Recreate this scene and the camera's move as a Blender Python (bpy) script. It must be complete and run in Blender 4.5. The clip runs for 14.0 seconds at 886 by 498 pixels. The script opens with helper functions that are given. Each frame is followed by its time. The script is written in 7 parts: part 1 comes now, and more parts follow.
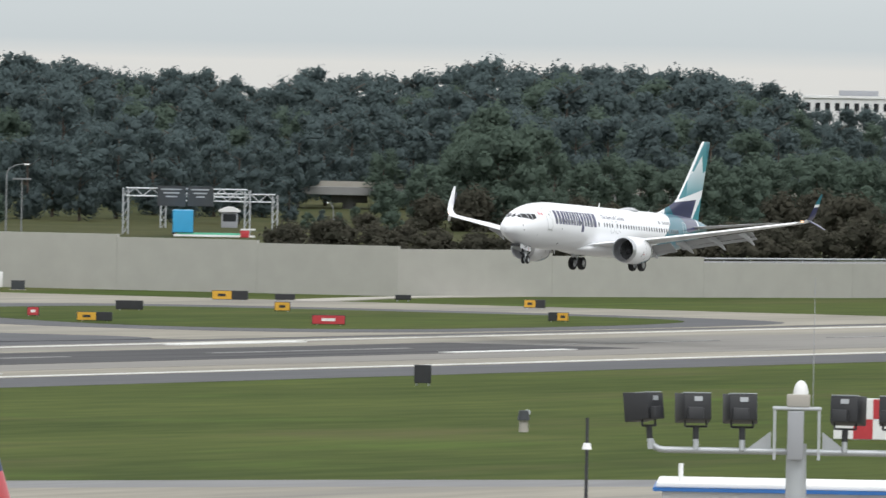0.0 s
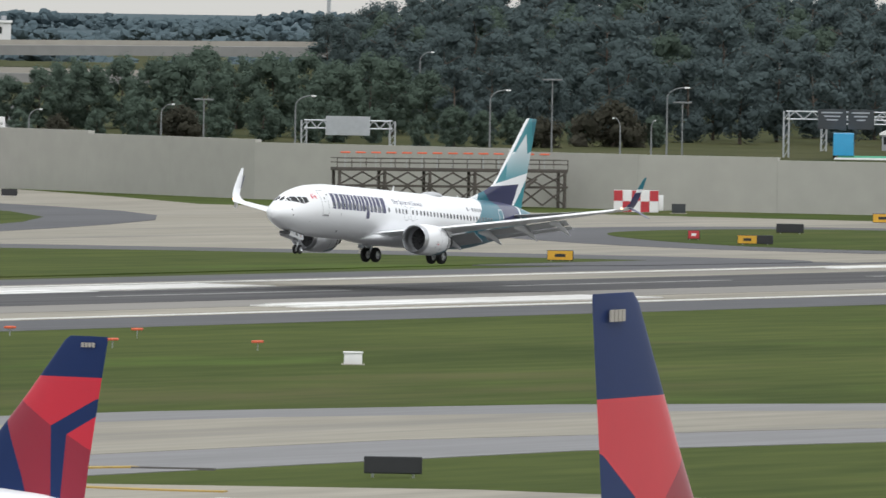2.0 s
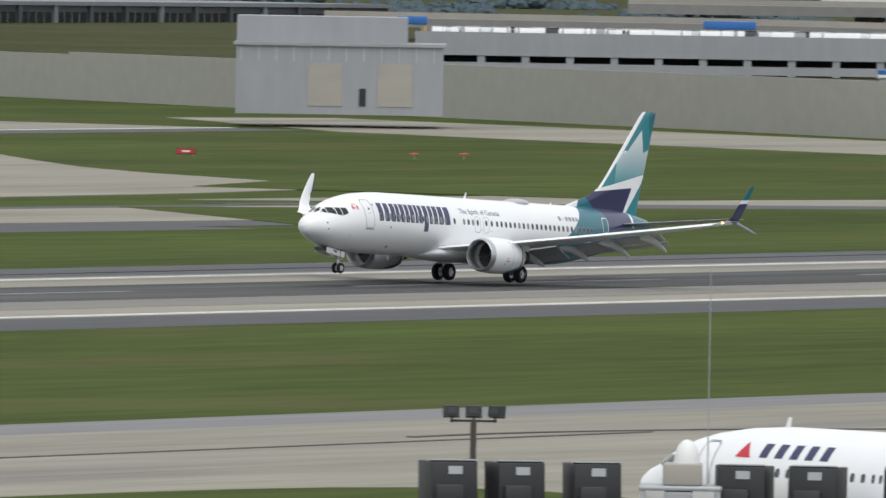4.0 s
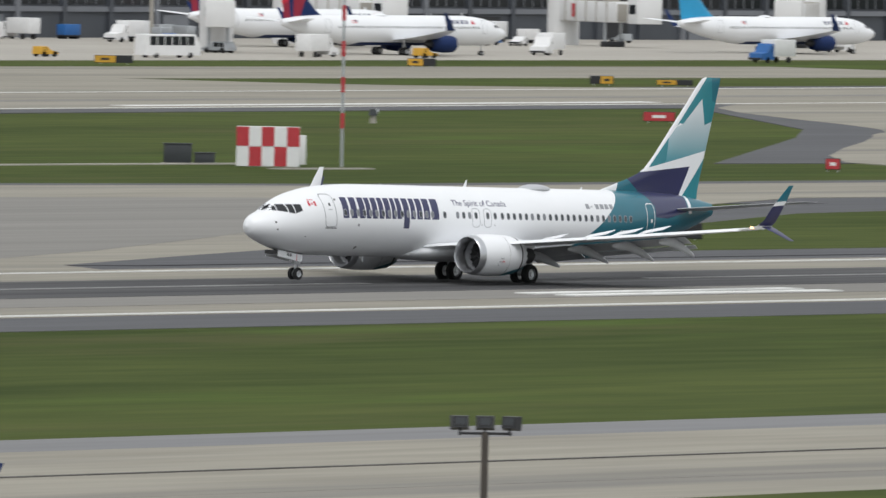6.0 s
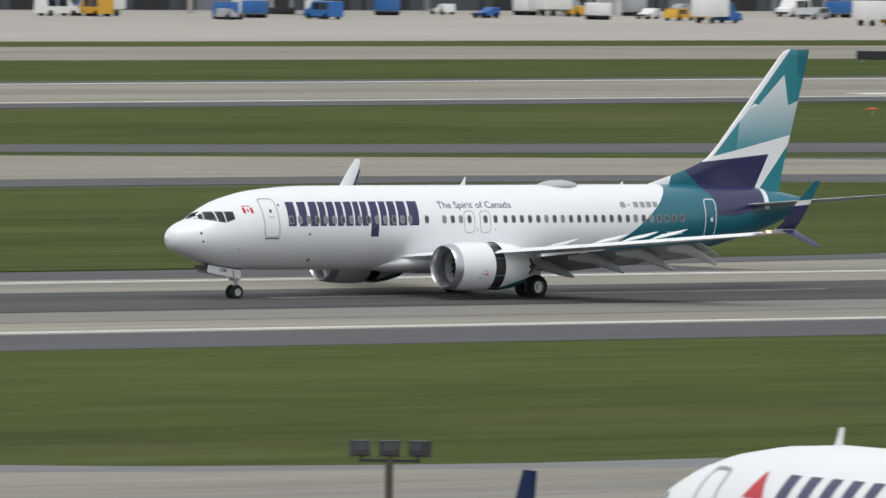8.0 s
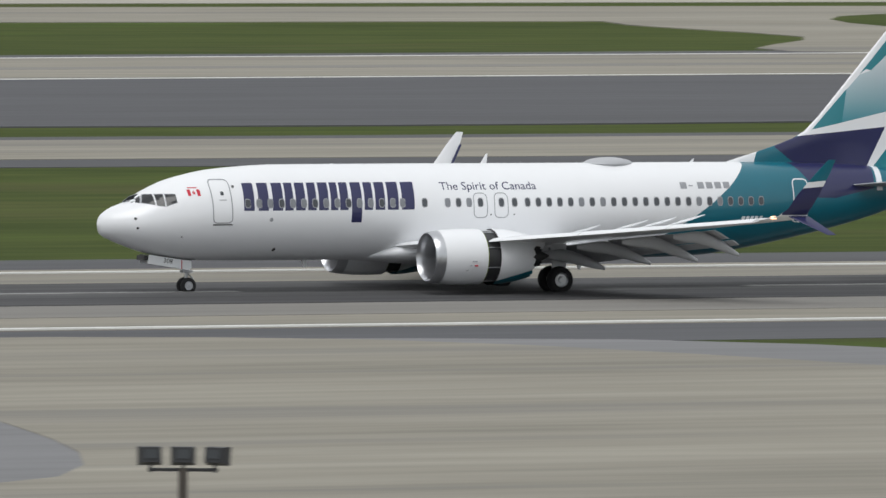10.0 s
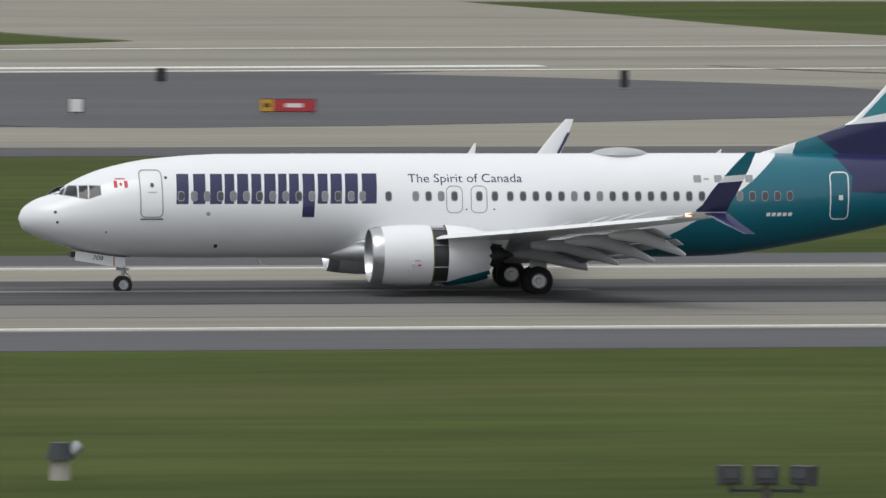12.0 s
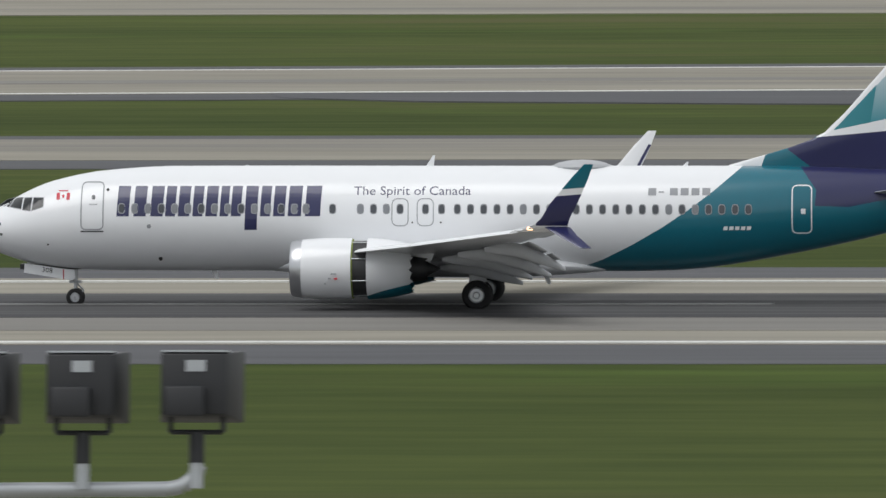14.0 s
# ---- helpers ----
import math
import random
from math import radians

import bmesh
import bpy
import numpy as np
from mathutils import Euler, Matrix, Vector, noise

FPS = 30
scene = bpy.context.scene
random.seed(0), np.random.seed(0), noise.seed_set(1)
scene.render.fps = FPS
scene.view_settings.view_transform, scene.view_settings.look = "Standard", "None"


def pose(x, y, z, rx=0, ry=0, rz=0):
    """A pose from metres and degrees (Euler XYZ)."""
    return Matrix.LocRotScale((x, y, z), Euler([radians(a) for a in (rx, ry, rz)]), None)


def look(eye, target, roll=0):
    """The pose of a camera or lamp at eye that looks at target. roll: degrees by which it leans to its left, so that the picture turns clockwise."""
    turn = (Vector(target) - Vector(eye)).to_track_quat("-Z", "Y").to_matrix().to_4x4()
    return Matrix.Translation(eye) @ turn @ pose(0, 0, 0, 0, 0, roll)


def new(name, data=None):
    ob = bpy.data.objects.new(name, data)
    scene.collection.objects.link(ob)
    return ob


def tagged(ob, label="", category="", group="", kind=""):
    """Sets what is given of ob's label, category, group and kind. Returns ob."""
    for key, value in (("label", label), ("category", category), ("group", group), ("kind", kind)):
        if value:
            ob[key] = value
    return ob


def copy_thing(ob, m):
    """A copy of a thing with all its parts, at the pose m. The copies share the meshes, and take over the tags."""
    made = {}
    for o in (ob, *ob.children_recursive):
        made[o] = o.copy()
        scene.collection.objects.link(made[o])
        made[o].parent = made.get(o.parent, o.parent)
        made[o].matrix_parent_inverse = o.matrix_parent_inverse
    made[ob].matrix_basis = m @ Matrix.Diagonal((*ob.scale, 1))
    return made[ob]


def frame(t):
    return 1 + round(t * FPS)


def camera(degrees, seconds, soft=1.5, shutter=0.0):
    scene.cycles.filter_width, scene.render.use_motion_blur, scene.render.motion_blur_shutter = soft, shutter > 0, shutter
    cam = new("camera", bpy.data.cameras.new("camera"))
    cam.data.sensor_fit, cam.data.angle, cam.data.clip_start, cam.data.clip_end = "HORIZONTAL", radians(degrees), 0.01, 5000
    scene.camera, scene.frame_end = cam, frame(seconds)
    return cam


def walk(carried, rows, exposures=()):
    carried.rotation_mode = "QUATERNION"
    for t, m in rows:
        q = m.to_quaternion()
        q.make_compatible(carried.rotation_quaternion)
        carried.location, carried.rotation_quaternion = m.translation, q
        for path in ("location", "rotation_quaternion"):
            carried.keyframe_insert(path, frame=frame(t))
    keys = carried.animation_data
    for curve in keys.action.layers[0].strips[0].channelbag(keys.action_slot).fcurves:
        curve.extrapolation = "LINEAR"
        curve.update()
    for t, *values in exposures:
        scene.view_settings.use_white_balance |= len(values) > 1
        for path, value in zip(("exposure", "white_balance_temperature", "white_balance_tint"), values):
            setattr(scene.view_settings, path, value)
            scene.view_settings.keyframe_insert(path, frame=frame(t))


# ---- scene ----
# Airport seen from a high hotel terrace: x runs along the runway, y away from the camera.
EYE = (0.0, 0.0, 22.73)
cam = camera(4.1, 14.0, soft=1.5, shutter=0.12)

# seconds, bearing from +y towards +x, tilt, lean: degrees
AIM = [
    (0.0, 62.9844, -0.8014, 1.023), (0.5, 62.0472, -0.9043, 0.911), (1.0, 61.2388, -1.0254, 0.922), (1.5, 60.6056, -1.1301, 0.953),
    (2.0, 59.9324, -1.2068, 0.89), (2.5, 59.1331, -1.2419, 0.888), (3.0, 57.5316, -1.2816, 0.978), (3.5, 55.7979, -1.3593, 0.953),
    (4.0, 54.2878, -1.4513, 0.956), (4.5, 52.695, -1.5598, 0.971), (5.0, 51.01, -1.6582, 0.992), (5.5, 49.2238, -1.7221, 1.013),
    (6.0, 47.3272, -1.7228, 1.025), (6.5, 45.374, -1.6684, 1.047), (7.0, 43.0834, -1.6835, 1.027), (7.5, 40.3065, -1.8028, 0.957),
    (8.0, 37.7466, -1.9732, 0.776), (8.5, 34.748, -2.1231, 0.677), (9.0, 31.7671, -2.1841, 0.612), (9.5, 28.539, -2.2489, 0.576),
    (10.0, 25.1292, -2.3178, 0.516), (10.5, 21.5559, -2.3851, 0.447), (11.0, 17.847, -2.4456, 0.383), (11.5, 14.0385, -2.4938, 0.34),
    (12.0, 10.3617, -2.5296, 0.237), (12.5, 6.4441, -2.4941, 0.192), (13.0, 2.7153, -2.4733, -0.013), (13.5, -0.9795, -2.4754, -0.206),
    (14.0, -4.7071, -2.5008, -0.246),
]


def aim_pose(bearing, tilt, lean):
    b, e = radians(bearing), radians(tilt)
    way = Vector((math.sin(b) * math.cos(e), math.cos(b) * math.cos(e), math.sin(e)))
    return look(EYE, Vector(EYE) + 100 * way, lean)


walk(cam, [(t, aim_pose(b, e, r)) for t, b, e, r in AIM], [(0, 0.84), (1.5, 0.76), (3.5, 0.56), (7, 0.42), (11.5, 0.29), (14, 0.27)])

# ---- light: a bright overcast day ----
world = bpy.data.worlds.new("overcast_sky")
scene.world = world
world.use_nodes = True
wn, wl = world.node_tree.nodes, world.node_tree.links
wn.clear()
w_out, w_bg = wn.new("ShaderNodeOutputWorld"), wn.new("ShaderNodeBackground")
w_sky, w_mix = wn.new("ShaderNodeTexSky"), wn.new("ShaderNodeMix")
w_sky.sky_type, w_sky.sun_disc = "NISHITA", False
w_sky.sun_elevation, w_sky.sun_rotation = radians(59), radians(225)
w_co, w_sep, w_map, w_noise = wn.new("ShaderNodeTexCoord"), wn.new("ShaderNodeSeparateXYZ"), wn.new("ShaderNodeMapping"), wn.new("ShaderNodeTexNoise")
w_add, w_rng, w_ramp = wn.new("ShaderNodeMath"), wn.new("ShaderNodeMapRange"), wn.new("ShaderNodeValToRGB")
w_map.inputs["Scale"].default_value = (9, 9, 260)
w_noise.inputs["Scale"].default_value, w_noise.inputs["Detail"].default_value = 1.0, 5
w_add.operation = "MULTIPLY_ADD"
w_add.inputs[1].default_value = 0.0022
w_rng.inputs["From Min"].default_value, w_rng.inputs["From Max"].default_value = 0.0015, 0.0355
w_ramp.color_ramp.elements[0].position, w_ramp.color_ramp.elements[0].color = 0.02, (4.9, 4.88, 4.75, 1)
w_ramp.color_ramp.elements[1].position, w_ramp.color_ramp.elements[1].color = 0.075, (3.9, 4.25, 4.45, 1)
w_high = w_ramp.color_ramp.elements.new(0.3)
w_high.color = (4.4, 4.8, 5.0, 1)
w_top = w_ramp.color_ramp.elements.new(0.97)
w_top.color = (7.7, 7.9, 8.0, 1)
w_mix.data_type = "RGBA"
w_mix.inputs["Factor"].default_value = 0.9
wl.new(w_co.outputs["Generated"], w_map.inputs["Vector"])
wl.new(w_co.outputs["Generated"], w_sep.inputs["Vector"])
wl.new(w_map.outputs["Vector"], w_noise.inputs["Vector"])
wl.new(w_noise.outputs["Fac"], w_add.inputs[0])
wl.new(w_sep.outputs["Z"], w_add.inputs[2])
wl.new(w_add.outputs[0], w_rng.inputs["Value"])
wl.new(w_rng.outputs["Result"], w_ramp.inputs["Fac"])
wl.new(w_sky.outputs["Color"], w_mix.inputs["A"])
wl.new(w_ramp.outputs["Color"], w_mix.inputs["B"])
wl.new(w_mix.outputs["Result"], w_bg.inputs["Color"])
w_bg.inputs["Strength"].default_value = 0.085
wl.new(w_bg.outputs["Background"], w_out.inputs["Surface"])

sun = new("sun", bpy.data.lights.new("sun", "SUN"))
sun.data.energy, sun.data.angle, sun.data.color = 1.1, radians(40), (0.985, 0.975, 0.96)
sun.matrix_world = look((0, 0, 100), Vector((0, 0, 100)) - Vector((-0.42, -0.42, 1.0)))


# Places are written on a first survey grid; a later, better survey turns its bearings by a little and shortens its ranges.
RANGE = 0.9766
TURN = [(-30.0, -0.325), (-4.38, -0.325), (-0.67, -0.314), (3.02, -0.303), (6.74, -0.292), (10.64, -0.28), (14.31, -0.269), (17.99, -0.145), (21.64, -0.089), (25.18, -0.056), (28.55, -0.008), (31.68, 0.085), (34.60, 0.15), (37.64, 0.108), (40.35, -0.043), (43.23, -0.142), (45.56, -0.187), (47.53, -0.207), (49.48, -0.257), (51.29, -0.278), (52.98, -0.282), (54.57, -0.278), (56.07, -0.272), (57.74, -0.21), (59.29, -0.153), (60.07, -0.134), (60.72, -0.119), (61.34, -0.104), (62.13, -0.085), (63.05, -0.063), (66.0, -0.063)]


def true_bearing(az):
    if az <= TURN[0][0] or az >= TURN[-1][0]:
        return az + (TURN[0][1] if az <= TURN[0][0] else TURN[-1][1])
    for (a, u), (b, v) in zip(TURN, TURN[1:]):
        if az <= b:
            return az + u + (v - u) * (az - a) / (b - a)


def true(x, y):
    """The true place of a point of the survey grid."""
    r, a = math.hypot(x, y) * RANGE, radians(true_bearing(math.degrees(math.atan2(x, y))))
    return r * math.sin(a), r * math.cos(a)


def shape(points):
    return [true(x, y) for x, y in points]


def along(points):
    """Points of a long straight strip: their ranges shorten, their lines stay straight."""
    return [(true(x, y)[0], y * RANGE) for x, y in points]


# ---- materials ----
from mathutils import geometry

PLATES = []

def mat(name, color, rough=0.6, metal=0.0, var=0.12, scale=1.0, bump=0.0, second=None, coat=0.0, stretch=(1, 1, 1), isl=0.0, big=0.0, spec=0.5):
    """A surface with grain at two sizes: colour varied by var, towards a second colour, with a fine bump."""
    m = bpy.data.materials.new(name)
    m.use_nodes = True
    n, l = m.node_tree.nodes, m.node_tree.links
    p = n["Principled BSDF"]
    p.inputs["Roughness"].default_value, p.inputs["Metallic"].default_value = rough, metal
    p.inputs["Coat Weight"].default_value = coat
    p.inputs["Specular IOR Level"].default_value = spec
    p.inputs["Coat Roughness"].default_value = 0.12
    co, mp = n.new("ShaderNodeTexCoord"), n.new("ShaderNodeMapping")
    mp.inputs["Scale"].default_value = stretch
    l.new(co.outputs["Object"], mp.inputs["Vector"])
    fine, wide = n.new("ShaderNodeTexNoise"), n.new("ShaderNodeTexNoise")
    fine.inputs["Scale"].default_value, fine.inputs["Detail"].default_value = scale, 5
    wide.inputs["Scale"].default_value, wide.inputs["Detail"].default_value = (big or scale * 0.13), 3
    l.new(mp.outputs["Vector"], fine.inputs["Vector"])
    l.new(mp.outputs["Vector"], wide.inputs["Vector"])
    mix = n.new("ShaderNodeMix")
    mix.data_type = "RGBA"
    dark = tuple(c * (1 - var) for c in color)
    lite = second or tuple(min(1, c * (1 + var)) for c in color)
    mix.inputs["A"].default_value, mix.inputs["B"].default_value = (*dark, 1), (*lite, 1)
    add = n.new("ShaderNodeMath")
    add.operation = "ADD"
    half = n.new("ShaderNodeMath")
    half.operation = "MULTIPLY_ADD"
    half.inputs[1].default_value, half.inputs[2].default_value = 1.3, -0.8
    l.new(fine.outputs["Fac"], add.inputs[0])
    l.new(wide.outputs["Fac"], add.inputs[1])
    l.new(add.outputs[0], half.inputs[0])
    rng = n.new("ShaderNodeClamp")
    last = half.outputs[0]
    if isl:
        geo, sh = n.new("ShaderNodeNewGeometry"), n.new("ShaderNodeMath")
        sh.operation = "MULTIPLY_ADD"
        sh.inputs[1].default_value = isl
        l.new(geo.outputs["Random Per Island"], sh.inputs[0])
        l.new(last, sh.inputs[2])
        last = sh.outputs[0]
    l.new(last, rng.inputs["Value"])
    l.new(rng.outputs["Result"], mix.inputs["Factor"])
    l.new(mix.outputs["Result"], p.inputs["Base Color"])
    if bump:
        b = n.new("ShaderNodeBump")
        b.inputs["Strength"].default_value, b.inputs["Distance"].default_value = 0.6, bump
        l.new(fine.outputs["Fac"], b.inputs["Height"])
        l.new(b.outputs["Normal"], p.inputs["Normal"])
    return m


def glow(name, color, strength):
    m = bpy.data.materials.new(name)
    m.use_nodes = True
    p = m.node_tree.nodes["Principled BSDF"]
    p.inputs["Base Color"].default_value = (*color, 1)
    p.inputs["Emission Color"].default_value = (*color, 1)
    p.inputs["Emission Strength"].default_value = strength
    return m


def glow_through(m, share):
    """Thin leaves: part of the light that falls on the far side comes through."""
    n, l = m.node_tree.nodes, m.node_tree.links
    p, out = n["Principled BSDF"], n["Material Output"]
    tr, mx = n.new("ShaderNodeBsdfTranslucent"), n.new("ShaderNodeMixShader")
    mx.inputs[0].default_value = share
    l.new(p.inputs["Base Color"].links[0].from_socket, tr.inputs["Color"])
    l.new(p.outputs[0], mx.inputs[1])
    l.new(tr.outputs[0], mx.inputs[2])
    l.new(mx.outputs[0], out.inputs["Surface"])


M_GRASS = mat("grass", (0.050, 0.076, 0.021), 0.95, var=0.34, scale=0.35, second=(0.082, 0.102, 0.030), stretch=(0.22, 1, 1), big=0.035, bump=0.05, spec=0.03)
def patches(m, color, low, high, size):
    """Wide worn patches of another colour in a surface."""
    n, l = m.node_tree.nodes, m.node_tree.links
    p = n["Principled BSDF"]
    src = p.inputs["Base Color"].links[0].from_socket
    co, mp, noise = n.new("ShaderNodeTexCoord"), n.new("ShaderNodeMapping"), n.new("ShaderNodeTexNoise")
    mp.inputs["Scale"].default_value = size
    noise.inputs["Scale"].default_value, noise.inputs["Detail"].default_value, noise.inputs["Roughness"].default_value = 1.0, 6, 0.62
    rng, mix = n.new("ShaderNodeMapRange"), n.new("ShaderNodeMix")
    rng.inputs["From Min"].default_value, rng.inputs["From Max"].default_value, rng.inputs["To Max"].default_value = low, high, 0.8
    mix.data_type = "RGBA"
    mix.inputs["B"].default_value = (*color, 1)
    l.new(co.outputs["Object"], mp.inputs["Vector"])
    l.new(mp.outputs["Vector"], noise.inputs["Vector"])
    l.new(noise.outputs["Fac"], rng.inputs["Value"])
    l.new(rng.outputs["Result"], mix.inputs["Factor"])
    l.new(src, mix.inputs["A"])
    l.new(mix.outputs["Result"], p.inputs["Base Color"])


patches(M_GRASS, (0.092, 0.086, 0.042), 0.56, 0.72, (0.011, 0.035, 0.05))
patches(M_GRASS, (0.075, 0.118, 0.026), 0.56, 0.72, (0.016, 0.05, 0.09))
M_ROUGH = mat("rough_grass", (0.045, 0.06, 0.026), 0.95, var=0.3, scale=0.6, second=(0.08, 0.078, 0.038), big=0.05, spec=0.03)
M_CONC = mat("pavement_concrete", (0.254, 0.238, 0.200), 0.9, var=0.26, scale=0.5, stretch=(0.12, 1, 1), big=0.06, bump=0.004, spec=0.12)
patches(M_CONC, (0.175, 0.168, 0.158), 0.52, 0.66, (0.006, 0.085, 0.2))
M_CONC2 = mat("apron_concrete", (0.36, 0.34, 0.305), 0.9, var=0.12, scale=0.4, stretch=(0.3, 1, 1), big=0.03, spec=0.12)
M_ASPH = mat("shoulder_asphalt", (0.095, 0.096, 0.103), 0.92, var=0.2, scale=0.6, stretch=(0.1, 1, 1), big=0.05, bump=0.004, spec=0.15)
M_GREY = mat("runway_grooved_grey", (0.205, 0.197, 0.183), 0.92, var=0.15, scale=0.5, stretch=(0.06, 1, 1), big=0.08, bump=0.004, spec=0.15)
M_RUBBER = mat("rubber_streaked_runway", (0.048, 0.048, 0.053), 0.85, var=0.35, scale=0.7, stretch=(0.03, 1, 1), big=0.25, second=(0.105, 0.104, 0.106), spec=0.15)
M_LINE = mat("white_marking", (0.68, 0.68, 0.66), 0.8, var=0.12, scale=0.8)
M_LINEW = mat("worn_white_marking", (0.52, 0.515, 0.50), 0.85, var=0.25, scale=0.9)
M_LINEF = mat("faded_marking", (0.21, 0.208, 0.205), 0.85, var=0.3, scale=0.9)
M_DARKMARK = mat("dark_marking", (0.10, 0.095, 0.09), 0.85, var=0.3, scale=1.0)
M_ASPH2 = mat("grey_asphalt", (0.19, 0.19, 0.195), 0.92, var=0.16, scale=0.6, stretch=(0.1, 1, 1), big=0.05, spec=0.15)
M_YEL = mat("yellow_marking", (0.36, 0.25, 0.07), 0.8, var=0.2, scale=1.5)
M_REDMARK = mat("red_marking", (0.30, 0.10, 0.09), 0.8, var=0.35, scale=1.5)
M_WALL = mat("wall_concrete", (0.35, 0.345, 0.315), 0.9, var=0.07, scale=0.5, big=0.03)
M_WHITE = mat("aircraft_white", (0.80, 0.81, 0.83), 0.28, var=0.02, scale=0.8, coat=0.4)
M_TEAL = mat("aircraft_teal", (0.0, 0.125, 0.178), 0.28, var=0.05, scale=0.8, coat=0.4)
M_TEALF = mat("aircraft_bright_teal", (0.012, 0.20, 0.245), 0.28, var=0.05, scale=0.8, coat=0.4)
M_NAVY = mat("aircraft_navy", (0.017, 0.019, 0.085), 0.28, var=0.05, scale=0.8, coat=0.4)
M_GREYP = mat("aircraft_grey", (0.42, 0.43, 0.45), 0.4, var=0.06, scale=0.8)
M_METAL = mat("bare_metal", (0.55, 0.56, 0.58), 0.3, 0.9, var=0.06, scale=3)
M_DARK = mat("dark_metal", (0.03, 0.03, 0.032), 0.45, var=0.2, scale=3)
M_TYRE = mat("tyre_rubber", (0.016, 0.016, 0.017), 0.85, var=0.2, scale=6)
M_GLASS = mat("dark_glass", (0.02, 0.022, 0.025), 0.08, var=0.1, scale=2)
M_PANE = mat("cabin_pane", (0.22, 0.23, 0.25), 0.2, var=0.1, scale=3)
M_LINEG = mat("door_outline", (0.30, 0.31, 0.33), 0.5, var=0.05, scale=3)


def part(name, bm, material, parent=None, label="", smooth=True, at=None, keep=False):
    """Links a bmesh as one mesh object, under a parent if one is given."""
    me = bpy.data.meshes.new(name)
    if not keep:
        bmesh.ops.recalc_face_normals(bm, faces=bm.faces)
    bm.to_mesh(me)
    bm.free()
    for mm in (material if isinstance(material, (list, tuple)) else [material]):
        me.materials.append(mm)
    if smooth:
        for f in me.polygons:
            f.use_smooth = True
        me.set_sharp_from_angle(angle=radians(38))
    ob = new(name, me)
    if at is not None:
        ob.matrix_basis = at
    if parent is not None:
        ob.parent = parent
    if label:
        tagged(ob, label)
    return ob


def empty(name, m, label, category, group="", kind=""):
    ob = new(name)
    ob.matrix_basis = m
    return tagged(ob, label, category, group, kind)


def add_box(bm, x0, x1, y0, y1, z0, z1, bevel=0.0, m=None):
    vs = [bm.verts.new((x, y, z)) for x in (x0, x1) for y in (y0, y1) for z in (z0, z1)]
    fs = [bm.faces.new([vs[i] for i in q]) for q in ((0, 1, 3, 2), (4, 6, 7, 5), (0, 4, 5, 1), (2, 3, 7, 6), (0, 2, 6, 4), (1, 5, 7, 3))]
    if bevel:
        es = list({e for f in fs for e in f.edges})
        r = bmesh.ops.bevel(bm, geom=es, offset=bevel, segments=2, affect="EDGES", profile=0.5)
        vs = list({v for v in r["verts"]} | {v for v in vs if v.is_valid})
    if m is not None:
        bmesh.ops.transform(bm, matrix=m, verts=vs)
    return bm


def boxed(x0, x1, y0, y1, z0, z1, bevel=0.0):
    return add_box(bmesh.new(), x0, x1, y0, y1, z0, z1, bevel)


def add_tube(bm, a, b, r0, r1=None, n=10, caps=True):
    a, b = Vector(a), Vector(b)
    r1 = r0 if r1 is None else r1
    q = (b - a).to_track_quat("Z", "Y")
    rings = []
    for p, r in ((a, r0), (b, r1)):
        rings.append([bm.verts.new(p + q @ Vector((r * math.cos(2 * math.pi * i / n), r * math.sin(2 * math.pi * i / n), 0))) for i in range(n)])
    for i in range(n):
        bm.faces.new((rings[0][i], rings[0][(i + 1) % n], rings[1][(i + 1) % n], rings[1][i]))
    if caps:
        bm.faces.new(rings[0][::-1])
        bm.faces.new(rings[1])
    return bm


def tube(a, b, r0, r1=None, n=10):
    return add_tube(bmesh.new(), a, b, r0, r1, n)


def loft(rings, closed_ends=True, bm=None):
    """Skin through rings of points, each ring closed."""
    bm = bm or bmesh.new()
    vs = [[bm.verts.new(p) for p in r] for r in rings]
    k = len(rings[0])
    for a, b in zip(vs, vs[1:]):
        for i in range(k):
            bm.faces.new((a[i], a[(i + 1) % k], b[(i + 1) % k], b[i]))
    if closed_ends:
        bm.faces.new(vs[0][::-1])
        bm.faces.new(vs[-1])
    return bm


def slab(points, z, depth=0.3):
    """A flat slab of the outline given, its top at z."""
    bm = bmesh.new()
    top = [bm.verts.new((x, y, z)) for x, y in points]
    low = [bm.verts.new((x, y, z - depth)) for x, y in points]
    for t in geometry.tessellate_polygon([[Vector((x, y, 0)) for x, y in points]]):
        a, b, c = (top[i] for i in t)
        up = (b.co - a.co).cross(c.co - a.co).z > 0
        bm.faces.new((a, b, c) if up else (a, c, b))
    for i in range(len(points)):
        j = (i + 1) % len(points)
        bm.faces.new((top[i], low[i], low[j], top[j]))
    return bm


def rect(x0, x1, y0, y1):
    return along([(x0, y0), (x1, y0), (x1, y1), (x0, y1)])


def plate(name, points, z, material, label, category="pavement"):
    PLATES.append(name)
    ob = part(name, slab(points, z + 0.0004 * len(PLATES)), material, smooth=False, keep=True)
    return tagged(ob, label, category, kind="structure")

